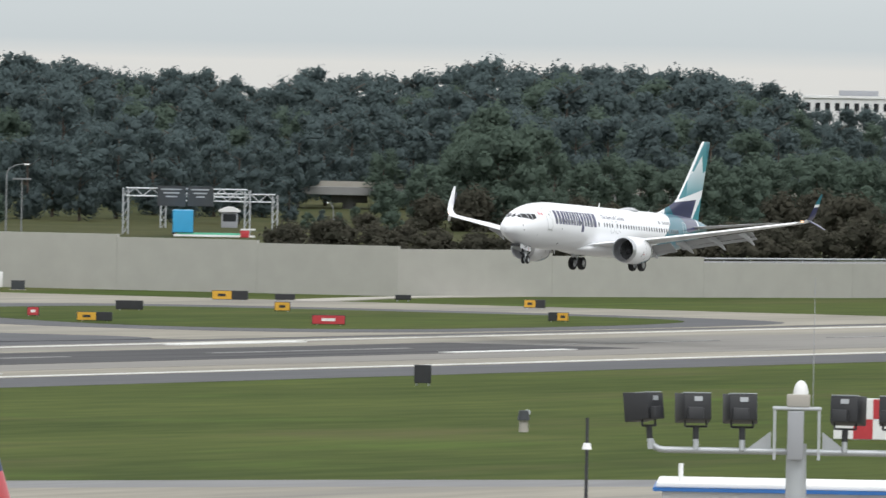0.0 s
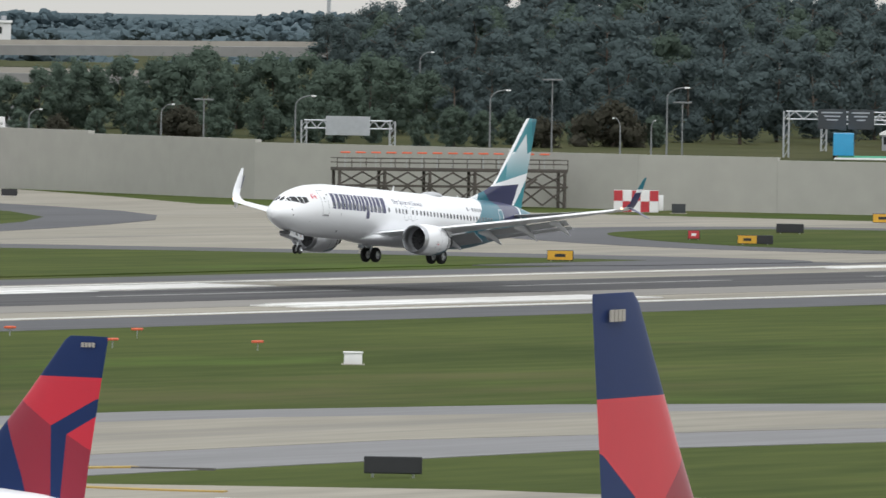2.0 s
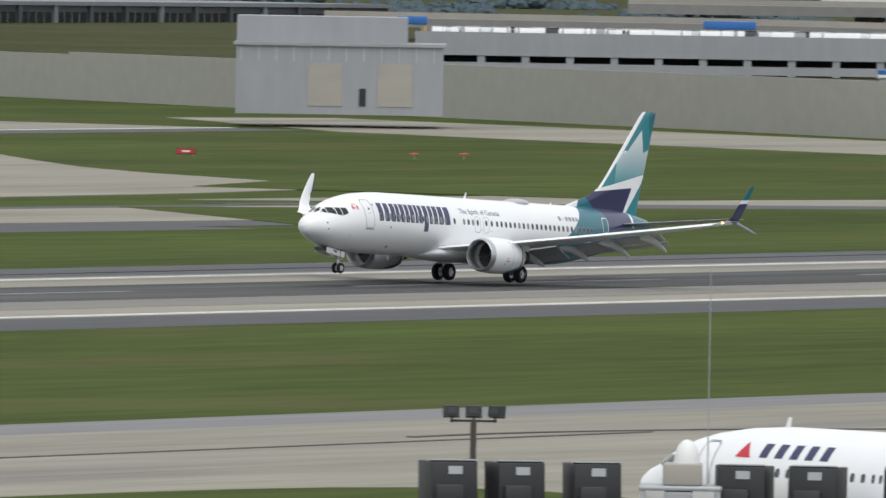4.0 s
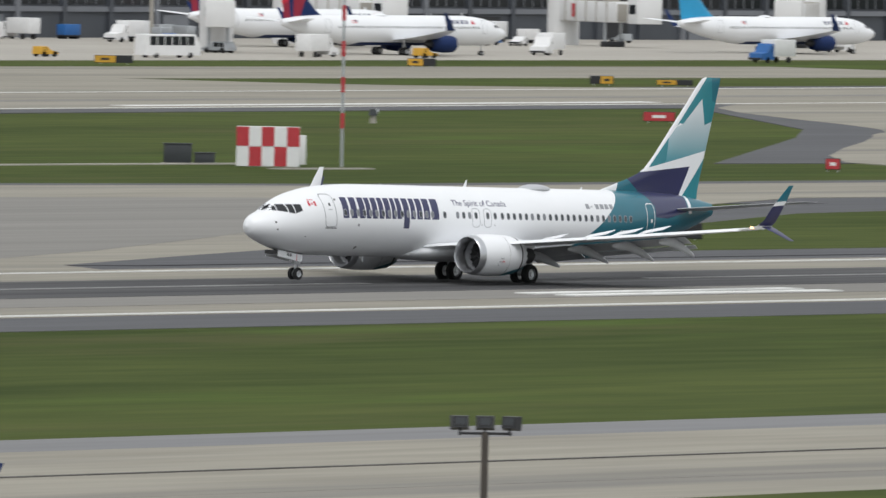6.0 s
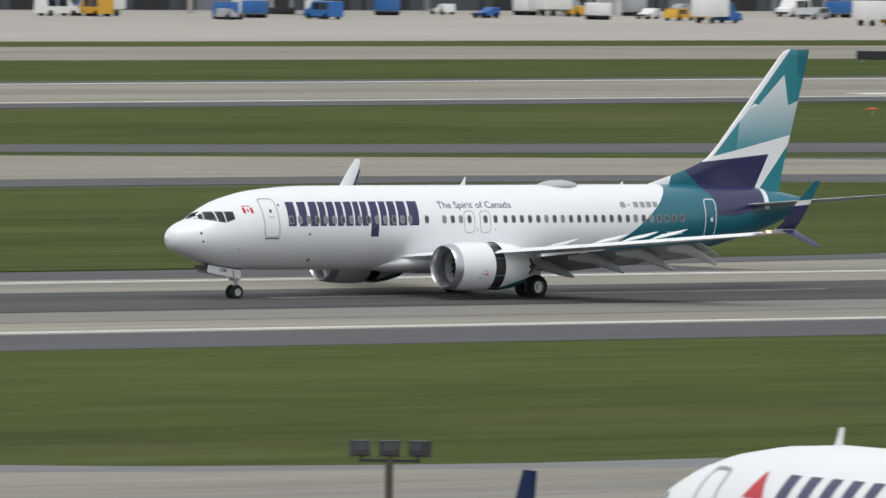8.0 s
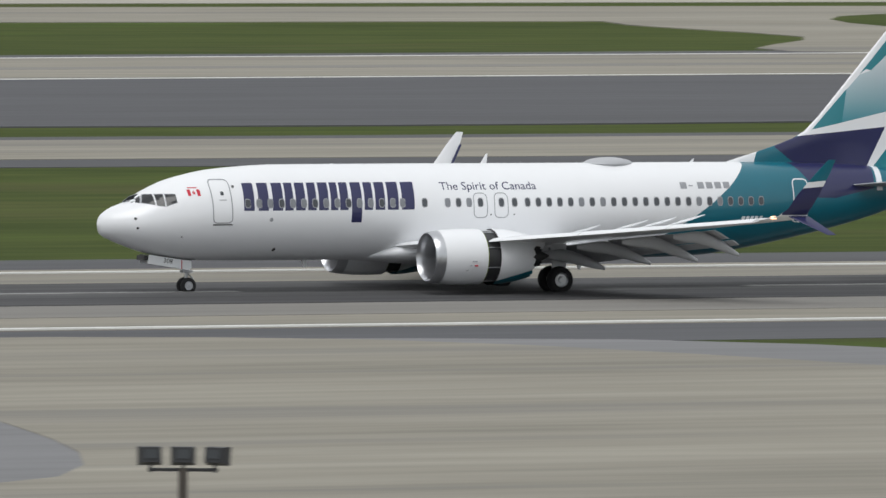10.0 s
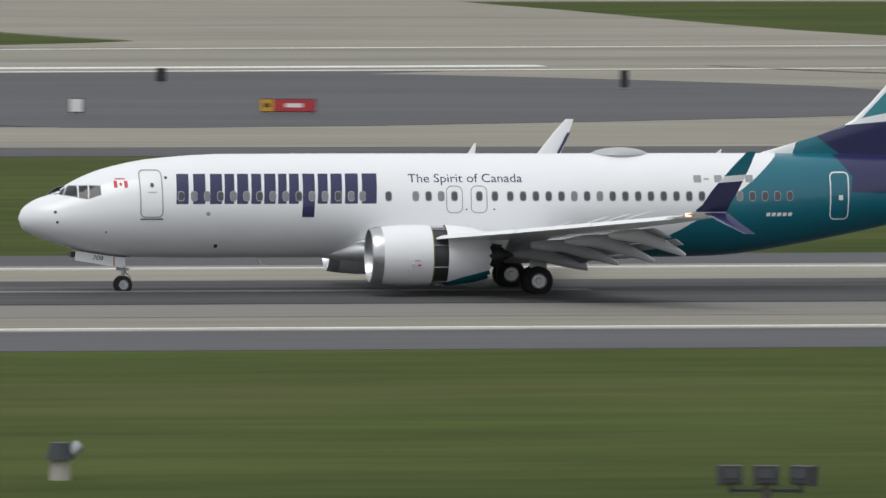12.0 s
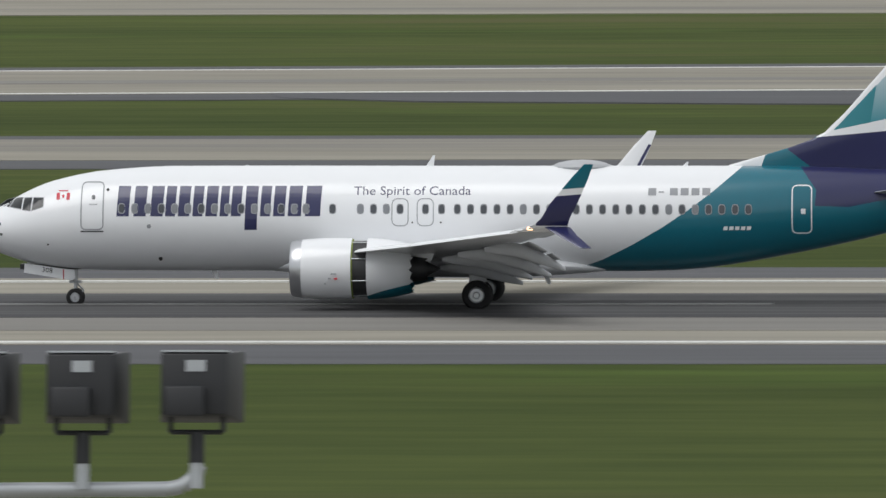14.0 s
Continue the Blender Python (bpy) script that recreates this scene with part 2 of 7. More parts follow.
# ---- airliners ----
def spline(keys, s):
    """A smooth value at s through keys of (s, value)."""
    if s <= keys[0][0]:
        return keys[0][1]
    for i in range(len(keys) - 1):
        (a, u), (b, v) = keys[i], keys[i + 1]
        if s <= b:
            m0 = (v - keys[i - 1][1]) / (b - keys[i - 1][0]) if i else (v - u) / (b - a)
            m1 = (keys[i + 2][1] - u) / (keys[i + 2][0] - a) if i + 2 < len(keys) else (v - u) / (b - a)
            h, k = b - a, (s - a) / (b - a)
            return (2 * k ** 3 - 3 * k * k + 1) * u + (k ** 3 - 2 * k * k + k) * h * m0 + (3 * k * k - 2 * k ** 3) * v + (k ** 3 - k * k) * h * m1
    return keys[-1][1]


class Hull:
    """A fuselage by its top line, bottom line and half width, s metres behind the nose."""

    def __init__(self, top, bottom, half, shift):
        self.top, self.bottom, self.half, self.shift = top, bottom, half, shift

    def section(self, s):
        t, b = spline(self.top, s), spline(self.bottom, s)
        return (t + b) / 2, max(0.02, (t - b) / 2), max(0.02, spline(self.half, s))

    def width(self, s, z):
        c, r, w = self.section(s)
        return w * math.sqrt(max(0.0, 1 - min(1, abs(z - c) / r) ** 2))

    def mesh(self, stations, n=48):
        rings = []
        for s in stations:
            c, r, w = self.section(s)
            rings.append([(s - self.shift, w * math.sin(2 * math.pi * i / n), c + r * math.cos(2 * math.pi * i / n)) for i in range(n)])
        return loft(rings)

    def patch(self, corners, nu, nv, off=0.006, side=-1, bm=None, thick=0.0):
        """A patch of paint over the hull's side, from four corners (s, z)."""
        bm = bm or bmesh.new()
        (a, b, c, d), rows = corners, []
        for j in range(nv + 1):
            v = j / nv
            row = []
            for i in range(nu + 1):
                u = i / nu
                s = (a[0] * (1 - u) + b[0] * u) * (1 - v) + (d[0] * (1 - u) + c[0] * u) * v
                z = (a[1] * (1 - u) + b[1] * u) * (1 - v) + (d[1] * (1 - u) + c[1] * u) * v
                row.append(bm.verts.new((s - self.shift, side * (self.width(s, z) + off), z)))
            rows.append(row)
        for p, q in zip(rows, rows[1:]):
            for i in range(nu):
                bm.faces.new((p[i], p[i + 1], q[i + 1], q[i]))
        return bm

    def oval(self, s, z, w, h, off=0.006, side=-1, n=14, power=3.0, bm=None):
        """A rounded pane on the hull's side."""
        bm = bm or bmesh.new()
        pts = []
        for i in range(n):
            a = 2 * math.pi * i / n
            ca, sa = math.cos(a), math.sin(a)
            ds = math.copysign(abs(ca) ** (2 / power), ca) * w / 2
            dz = math.copysign(abs(sa) ** (2 / power), sa) * h / 2
            pts.append(bm.verts.new((s + ds - self.shift, side * (self.width(s + ds, z + dz) + off), z + dz)))
        bm.faces.new(pts)
        return bm

    def outline(self, s0, s1, z0, z1, line=0.04, off=0.007, side=-1, rad=0.15):
        """A thin rounded frame on the hull's side, as round a door."""
        bm, pts = bmesh.new(), []
        for cx, cz, a0 in ((s1 - rad, z1 - rad, 0), (s0 + rad, z1 - rad, 90), (s0 + rad, z0 + rad, 180), (s1 - rad, z0 + rad, 270)):
            for k in range(4):
                a = radians(a0 + 30 * k)
                pts.append((cx, cz, math.cos(a), math.sin(a)))
        zs = []
        for i, p in enumerate(pts):
            q = pts[(i + 1) % len(pts)]
            steps = 7 if abs((q[1] + rad * q[3]) - (p[1] + rad * p[3])) > 0.5 else 1
            for k in range(steps):
                f = k / steps
                zs.append([p[j] * (1 - f) + q[j] * f for j in range(4)])
        inner, outer = [], []
        for cx, cz, ca, sa in zs:
            for ring, r in ((inner, rad), (outer, rad + line)):
                s, z = cx + r * ca, cz + r * sa
                ring.append(bm.verts.new((s - self.shift, side * (self.width(s, z) + off), z)))
        k = len(inner)
        for i in range(k):
            bm.faces.new((inner[i], inner[(i + 1) % k], outer[(i + 1) % k], outer[i]))
        return bm


def inside(poly, x, z):
    hit = False
    for (x0, z0), (x1, z1) in zip(poly, poly[1:] + poly[:1]):
        if (z0 > z) != (z1 > z) and x < x0 + (z - z0) * (x1 - x0) / (z1 - z0):
            hit = not hit
    return hit


def paint(bm, areas):
    """Cuts a mesh along the outlines of areas, (material slot, outline in x and z), and gives the faces inside their slot; later areas lie on top."""
    for _, poly in areas:
        for (x0, z0), (x1, z1) in zip(poly, poly[1:] + poly[:1]):
            n = Vector((z1 - z0, 0, x0 - x1)).normalized()
            xa, xb, za, zb = min(x0, x1) - 0.3, max(x0, x1) + 0.3, min(z0, z1) - 0.3, max(z0, z1) + 0.3
            fs = []
            for f in bm.faces:
                vx, vz = [v.co.x for v in f.verts], [v.co.z for v in f.verts]
                if max(vx) > xa and min(vx) < xb and max(vz) > za and min(vz) < zb:
                    fs.append(f)
            geom = fs + list({e for f in fs for e in f.edges}) + list({v for f in fs for v in f.verts})
            bmesh.ops.bisect_plane(bm, geom=geom, dist=1e-4, plane_co=(x0, 0, z0), plane_no=n)
    for f in bm.faces:
        c = f.calc_center_median()
        for slot, poly in areas:
            if inside(poly, c.x, c.z):
                f.material_index = slot
    return bm


def foil(le, te, z, thick, y, camber=0.0, n=9, drop=0.0):
    """A wing section, a ring from leading to trailing edge and back, at lateral place y."""
    pts = []
    for i in range(n):
        u = 0.5 - 0.5 * math.cos(math.pi * i / (n - 1))
        pts.append((u, 1))
    for i in range(n - 2, 0, -1):
        u = 0.5 - 0.5 * math.cos(math.pi * i / (n - 1))
        pts.append((u, -0.75))
    ring = []
    for u, sgn in pts:
        t = thick * 2.6 * (0.2969 * math.sqrt(u) - 0.126 * u - 0.3516 * u * u + 0.2843 * u ** 3 - 0.09 * u ** 4) * 2
        ring.append((le + u * (te - le), y, z + sgn * t / 2 - drop * u + camber * u * (1 - u)))
    return ring


def upright_foil(le, te, z, thick, n=10):
    """A fin section: a ring at height z."""
    ring = []
    us = [0.5 - 0.5 * math.cos(math.pi * i / (n - 1)) for i in range(n)]
    for u, sg in [(u, 1) for u in us] + [(u, -1) for u in us[-2:0:-1]]:
        t = thick * 5.2 * (0.2969 * math.sqrt(u) - 0.126 * u - 0.3516 * u * u + 0.2843 * u ** 3 - 0.1 * u ** 4)
        ring.append((le + u * (te - le), sg * (t / 2 + 0.004), z))
    return ring


def turned(profile, n=40, x0=0.0, y0=0.0, z0=0.0, jag=0):
    """A shell turned about an axis along x, through (x, radius) pairs; jag cuts saw teeth into its end."""
    bm, rings = bmesh.new(), []
    for k, (x, r) in enumerate(profile):
        ring = []
        for i in range(n):
            a = 2 * math.pi * i / n
            dx = jag if k in (len(profile) - 1, len(profile) - 2) and jag and i % 2 else 0
            ring.append(bm.verts.new((x0 + x - dx, y0 + r * math.sin(a), z0 + r * math.cos(a))))
        rings.append(ring)
    for a, b in zip(rings, rings[1:]):
        for i in range(n):
            bm.faces.new((a[i], a[(i + 1) % n], b[(i + 1) % n], b[i]))
    return bm


def wheel_parts(parent, x, y, z, r, w, side):
    """A tyre with its rim and hub as a part of a parent."""
    prof = [(-w / 2, r * 0.55), (-w / 2, r * 0.84), (-w * 0.36, r * 0.96), (-w * 0.15, r), (w * 0.15, r), (w * 0.36, r * 0.96), (w / 2, r * 0.84), (w / 2, r * 0.55)]
    bm = bmesh.new()
    rings = [[bm.verts.new((x + q * math.sin(2 * math.pi * i / 28), y + p, z + q * math.cos(2 * math.pi * i / 28))) for i in range(28)] for p, q in prof]
    for a, b in zip(rings, rings[1:] + rings[:1]):
        for i in range(28):
            bm.faces.new((a[i], a[(i + 1) % 28], b[(i + 1) % 28], b[i]))
    tyre = part("tyre", bm, M_TYRE, parent)
    bm = bmesh.new()
    prof = [(-w * 0.46, 0.0001), (-w * 0.46, r * 0.18), (-w * 0.3, r * 0.25), (-w * 0.3, r * 0.44), (-w * 0.5, r * 0.53), (w * 0.5, r * 0.53), (w * 0.3, r * 0.44), (w * 0.3, r * 0.25), (w * 0.46, r * 0.18), (w * 0.46, 0.0001)]
    rings = [[bm.verts.new((x + q * math.sin(2 * math.pi * i / 20), y + p, z + q * math.cos(2 * math.pi * i / 20))) for i in range(20)] for p, q in prof]
    for a, b in zip(rings, rings[1:]):
        for i in range(20):
            bm.faces.new((a[i], a[(i + 1) % 20], b[(i + 1) % 20], b[i]))
    part("rim", bm, M_METAL, tyre, "pale metal rim")


def lettering(text, size, material, name, parent, m, squeeze=1.0):
    """Raised flat letters with the built-in font, turned into a mesh."""
    cu = bpy.data.curves.new(name, "FONT")
    cu.body, cu.size, cu.extrude, cu.resolution_u = text, size, 0.004, 3
    tmp = bpy.data.objects.new(name, cu)
    scene.collection.objects.link(tmp)
    me = bpy.data.meshes.new_from_object(tmp.evaluated_get(bpy.context.evaluated_depsgraph_get()))
    bpy.data.objects.remove(tmp)
    bpy.data.curves.remove(cu)
    me.materials.clear()
    me.materials.append(material)
    me.transform(Matrix.Diagonal((squeeze, 1, 1, 1)))
    ob = new(name, me)
    ob.matrix_basis = m
    ob.parent = parent
    return ob


M_GRAD = mat("aircraft_tail_fade", (0.5, 0.55, 0.58), 0.28, var=0.03, scale=0.8, coat=0.4)
def tail_fade():
    n, l = M_GRAD.node_tree.nodes, M_GRAD.node_tree.links
    co, sep, ramp = n.new("ShaderNodeTexCoord"), n.new("ShaderNodeSeparateXYZ"), n.new("ShaderNodeValToRGB")
    mr = n.new("ShaderNodeMapRange")
    mr.inputs["From Min"].default_value, mr.inputs["From Max"].default_value = 6.7, 10.2
    l.new(co.outputs["Object"], sep.inputs["Vector"])
    l.new(sep.outputs["Z"], mr.inputs["Value"])
    l.new(mr.outputs["Result"], ramp.inputs["Fac"])
    ramp.color_ramp.elements[0].color, ramp.color_ramp.elements[0].position = (0.02, 0.24, 0.30, 1), 0.05
    ramp.color_ramp.elements[1].color, ramp.color_ramp.elements[1].position = (0.66, 0.70, 0.73, 1), 0.95
    l.new(ramp.outputs["Color"], n["Principled BSDF"].inputs["Base Color"])
tail_fade()
M_RED = mat("aircraft_red", (0.52, 0.022, 0.045), 0.35, var=0.04, scale=0.8, coat=0.12, spec=0.35)
M_DRED = mat("aircraft_dark_red", (0.26, 0.018, 0.04), 0.35, var=0.04, scale=0.8, coat=0.12, spec=0.35)
M_BLUE = mat("aircraft_dark_blue", (0.012, 0.028, 0.10), 0.5, var=0.06, scale=0.8, coat=0.0, spec=0.15)
M_GREEN = mat("cascade_primer", (0.20, 0.25, 0.05), 0.6, var=0.2, scale=4)
M_LAMP = glow("lit_lamp", (1.0, 0.55, 0.3), 2.0)

SH = 19.6
HULL = Hull(
    [(-0.08, 2.92), (0.06, 3.25), (0.3, 3.46), (0.65, 3.65), (1.3, 3.88), (1.76, 4.18), (2.44, 4.52), (3.13, 4.78), (4.62, 5.12), (6.12, 5.27), (7.6, 5.35), (20, 5.34), (29, 5.33), (33, 5.28), (36, 5.10), (38.4, 4.70)],
    [(-0.08, 2.88), (0.06, 2.52), (0.46, 2.28), (1.15, 2.01), (2.15, 1.69), (3.14, 1.50), (4.14, 1.41), (5.6, 1.37), (12, 1.35), (25.5, 1.32), (27.4, 1.38), (28.84, 1.54), (31, 1.91), (33.9, 2.50), (36.5, 3.20), (38.4, 3.95)],
    [(-0.08, 0.0), (0.06, 0.34), (0.46, 0.72), (1.15, 1.08), (2.15, 1.44), (3.14, 1.66), (4.14, 1.79), (5.6, 1.86), (7.2, 1.88), (26, 1.88), (29, 1.74), (32, 1.38), (35, 0.88), (37.2, 0.50), (38.4, 0.25)], SH)


def sx(points):
    return [(s - SH, z) for s, z in points]


def nacelle(plane, side, far=False):
    y, z = side * 4.83, 1.64
    nac = part("nacelle", turned([(13.15, 1.10), (13.45, 1.13), (13.9, 1.16), (14.5, 1.165), (15.04, 1.15), (15.04, 1.08), (14.2, 0.98)], 48, -SH, y, z), M_WHITE, plane)
    part("intake_lip", turned([(13.5, 0.86), (13.1, 0.88), (12.85, 0.92), (12.72, 0.99), (12.78, 1.04), (13.0, 1.08), (13.15, 1.101)], 48, -SH, y, z), M_METAL, nac, "bare metal intake lip")
    part("intake_duct", turned([(13.5, 0.86), (14.0, 0.88), (14.15, 0.88)], 40, -SH, y, z), M_GREYP, nac)
    bm = turned([(14.0, 0.88), (14.05, 0.3), (13.8, 0.22), (13.55, 0.05), (13.5, 0.0005)], 32, -SH, y, z)
    part("fan_hub", bm, M_DARK, nac)
    bm = bmesh.new()
    for i in range(18):
        a = 2 * math.pi * i / 18
        v = [Vector((13.95 - SH + dx, y + r * math.sin(a + t), z + r * math.cos(a + t))) for dx, r, t in ((0, 0.25, 0), (-0.1, 0.86, 0.12), (0.0, 0.86, 0.26), (0.08, 0.25, 0.2))]
        bm.faces.new([bm.verts.new(p) for p in v])
    part("fan_blades", bm, M_DARK, nac, smooth=False)
    casc = part("cascade", turned([(15.0, 1.06), (16.2, 1.06)], 40, -SH, y, z), M_DARK, nac)
    bm = turned([(15.035, 1.145), (15.035, 1.05)], 40, -SH, y, z)
    bm2 = bmesh.new()
    for i in range(8):
        a = 2 * math.pi * (i + 0.5) / 8
        add_tube(bm2, (15.02 - SH, y + 1.1 * math.sin(a), z + 1.1 * math.cos(a)), (15.75 - SH, y + 1.07 * math.sin(a), z + 1.07 * math.cos(a)), 0.022, n=6)
    part("cascade_rail", bm2, M_METAL, nac)
    part("cascade_frame", turned([(15.03, 1.148), (15.10, 1.10), (15.10, 1.05)], 40, -SH, y, z), M_GREEN, nac)
    bm = turned([(15.05, 1.155), (15.5, 1.14), (16.1, 1.06), (16.7, 0.90), (16.72, 0.885), (16.1, 1.0), (15.3, 1.07)], 48, 0, 0, 0, jag=0.0)
    for v in bm.verts:
        if v.co.x > 16.6:
            a = math.atan2(v.co.y, v.co.z)
            v.co.x += 0.16 * abs(((a / (2 * math.pi) * 18) % 1.0) - 0.5) * 2 - 0.08
    bm = paint(bm, [(1, [(14.6, -2), (14.9, -1.06), (15.6, -0.82), (16.9, -0.5), (17.2, -2)])])
    sleeve = part("reverser_sleeve", bm, [M_WHITE, M_TEAL], plane, "white and teal thrust reverser sleeve with a saw-toothed edge", at=pose(-SH, y, z))
    core = turned([(15.4, 0.75), (16.4, 0.70), (17.3, 0.50), (17.85, 0.42), (17.8, 0.38), (17.3, 0.38)], 36, -SH, y, z)
    for v in core.verts:
        if v.co.x > 17.7 - SH:
            a = math.atan2(v.co.y - y, v.co.z - z)
            v.co.x += 0.07 * math.cos(a * 14)
    part("core_nozzle", core, M_DARK, nac)
    part("exhaust_plug", turned([(17.2, 0.30), (17.9, 0.24), (18.35, 0.03)], 24, -SH, y, z), M_DARK, nac)
    bm = loft([[(14.4 - SH, y - 0.1, 2.75), (16.0 - SH, y - 0.16, 2.72), (18.2 - SH, y - 0.12, 2.35), (18.2 - SH, y + 0.12, 2.35), (16.0 - SH, y + 0.16, 2.72), (14.4 - SH, y + 0.1, 2.75)],
               [(14.4 - SH, y - 0.1, 2.55), (16.0 - SH, y - 0.16, 2.2), (18.0 - SH, y - 0.12, 1.9), (18.0 - SH, y + 0.12, 1.9), (16.0 - SH, y + 0.16, 2.2), (14.4 - SH, y + 0.1, 2.55)]])
    part("pylon", bm, M_WHITE, plane)
    if side < 0:
        for k, (dx, dz, w) in enumerate(((14.2, -0.35, 0.10), (14.42, -0.36, 0.13), (14.05, -0.55, 0.06), (14.3, -0.18, 0.22))):
            bm = bmesh.new()
            add_box(bm, dx - SH, dx + w - SH, y - 1.175, y - 1.10, z + dz, z + dz + 0.06)
            part("stencil_mark", bm, M_RED if k == 1 else M_GREYP, nac, smooth=False)
    return sleeve


def wing(plane, side):
    """One wing about its root joint, with slats, flaps, canoes and split winglet."""
    yb, zb = side * 1.6, 2.05
    at = pose(0, yb, zb)

    def W(l, le, te, z, t, drop=0.0):
        return [(x - SH, yy - yb, zz - zb) for x, yy, zz in foil(le, te, z, t, side * l, 0.0, 11, drop)]
    secs = [W(1.2, 12.7, 20.2, 1.95, 0.95), W(2.2, 13.3, 20.3, 2.05, 0.9), W(4.0, 14.65, 20.5, 2.24, 0.72), W(6.0, 15.95, 20.75, 2.42, 0.55), W(9.5, 18.0, 21.75, 2.78, 0.42), W(13.0, 20.0, 22.75, 3.16, 0.33), W(16.9, 22.25, 23.9, 3.58, 0.22)]
    w = part("wing", loft(secs), M_WHITE, plane, at=at)
    # drooped slats ahead of the leading edge
    for a, b in ((5.7, 9.2), (9.26, 13.0), (13.06, 16.7)):
        rings = []
        for l in (a, b):
            le = 13.3 + (l - 2.2) * (22.25 - 13.3) / (16.9 - 2.2) if l < 6 else 15.95 + (l - 6.0) * (22.25 - 15.95) / 10.9
            z = 2.42 + (l - 6.0) * (3.58 - 2.42) / 10.9
            rings.append([(x - SH, yy - yb, zz - zb) for x, yy, zz in foil(le - 0.28, le + 0.55, z - 0.10, 0.26, side * l, 0.12, 7, -0.16)])
        part("slat", loft(rings), M_WHITE, w)
    # flaps, drooped about 30 degrees
    for a, b, chord in ((2.3, 5.6, 1.25), (6.1, 12.4, 1.15)):
        rings = []
        for l in (a, b):
            te = 20.3 + (l - 2.2) * 0.12 if l < 6 else 20.75 + (l - 6.0) * (23.9 - 20.75) / 10.9
            z = 2.05 + (l - 2.2) * (3.58 - 2.05) / 14.7
            k = chord * (1 - 0.02 * l)
            rings.append([(x - SH, yy - yb, zz - zb) for x, yy, zz in foil(te - 0.35, te - 0.35 + k * 0.84, z - 0.14, 0.2, side * l, 0.0, 7, k * 0.42)])
        f = part("flap", loft(rings), M_GREYP, w, "light grey lowered flap")
        rings = [[(x + 0.84 * chord * 0.9, y, z - chord * 0.36) for x, y, z in r] for r in rings]
        rings = [[(rings[k][0][0] + (x - rings[k][0][0]) * 0.45, y, rings[k][0][2] + (z - rings[k][0][2]) * 0.6) for x, y, z in rings[k]] for k in (0, 1)]
        part("aft_flap", loft(rings), M_GREYP, f)
    part("aileron", loft([[(p[0] - SH, p[1] - yb, p[2] - zb) for p in foil(22.4, 22.95, 3.14, 0.1, side * 12.6, n=6)], [(p[0] - SH, p[1] - yb, p[2] - zb) for p in foil(23.25, 23.75, 3.5, 0.08, side * 16.2, n=6)]]), M_GREYP, w)
    # flap track canoes
    for l, s0, s1, z0, drop in ((3.9, 18.2, 21.4, 1.75, 0.6), (7.0, 18.6, 22.0, 2.2, 0.72), (9.6, 19.4, 22.9, 2.5, 0.82), (12.0, 20.6, 23.6, 2.8, 0.78)):
        rings = []
        for k in range(9):
            u = k / 8
            r = 0.02 + 0.19 * math.sin(math.pi * min(1, u * 0.93 + 0.04)) ** 0.7
            x, z = s0 + u * (s1 - s0), z0 - 0.12 - drop * max(0, u - 0.35) ** 1.3 * 1.7
            rings.append([(x - SH, side * l - yb + 0.72 * r * math.sin(2 * math.pi * i / 12), z - zb + r * 1.25 * math.cos(2 * math.pi * i / 12)) for i in range(12)])
        part("flap_track_fairing", loft(rings), M_GREYP, w)
    # split winglet: a large upper blade and a small lower one
    rings = []
    for u, (l, le, te, z, t) in enumerate(((16.85, 22.25, 23.95, 3.58, 0.22), (17.25, 22.75, 24.05, 3.72, 0.16), (17.5, 23.1, 24.15, 4.05, 0.12), (17.62, 23.45, 24.45, 4.6, 0.1), (17.8, 24.2, 24.85, 5.5, 0.08), (17.9, 24.72, 25.05, 6.05, 0.05))):
        ring = []
        for x, yy, zz in foil(le, te, 0, t, 0, n=9):
            ring.append((x - SH, side * (l - (zz if u > 1 else 0)) - yb, z + (zz if u <= 1 else 0) - zb))
        rings.append(ring)
    bm = loft(rings)
    bm = paint(bm, [(1, [(22.9 - SH, 3.78 - zb), (26 - SH, 3.78 - zb), (26 - SH, 6.5 - zb), (22.9 - SH, 6.5 - zb)]), (0, [(22 - SH, 4.75 - zb), (26 - SH, 5.05 - zb), (26 - SH, 5.3 - zb), (22 - SH, 4.97 - zb)]), (2, [(22 - SH, 4.97 - zb), (26 - SH, 5.3 - zb), (26 - SH, 6.5 - zb), (22 - SH, 6.5 - zb)])] if side < 0 else [(2, [(24.3 - SH, 3.9 - zb), (25.3 - SH, 4.0 - zb), (25.3 - SH, 5.2 - zb), (24.95 - SH, 5.2 - zb)])])
    wl = part("winglet", bm, [M_WHITE, M_NAVY, M_TEAL], w, "white, navy and teal split winglet")
    rings = []
    for l, le, te, z, t in ((17.25, 23.2, 24.15, 3.72, 0.14), (17.7, 23.75, 24.45, 3.42, 0.09), (18.15, 24.6, 25.0, 2.98, 0.04)):
        rings.append([(x - SH, side * (l + zz * 0.5) - yb, z + zz - zb) for x, yy, zz in foil(le, te, 0, t, 0, n=7)])
    part("lower_blade", loft(rings), M_NAVY if side < 0 else M_WHITE, w)
    if side > 0:
        bm = bmesh.new()
        yy = side * 17.62 - yb - 0.075
        q = [(24.22, 4.55), (24.34, 4.52), (24.86, 5.5), (24.75, 5.53)]
        bm.faces.new([bm.verts.new((s - SH, yy + 0.12 * (z - 4.5) - 0.04, z - zb)) for s, z in q])
        part("web_address_bar", bm, M_NAVY, w, smooth=False)
    bm = boxed(22.55 - SH, 22.78 - SH, side * 17.05 - yb - 0.06, side * 17.05 - yb + 0.06, 3.6 - zb, 3.72 - zb, 0.02)
    part("navigation_light", bm, M_LAMP, w)
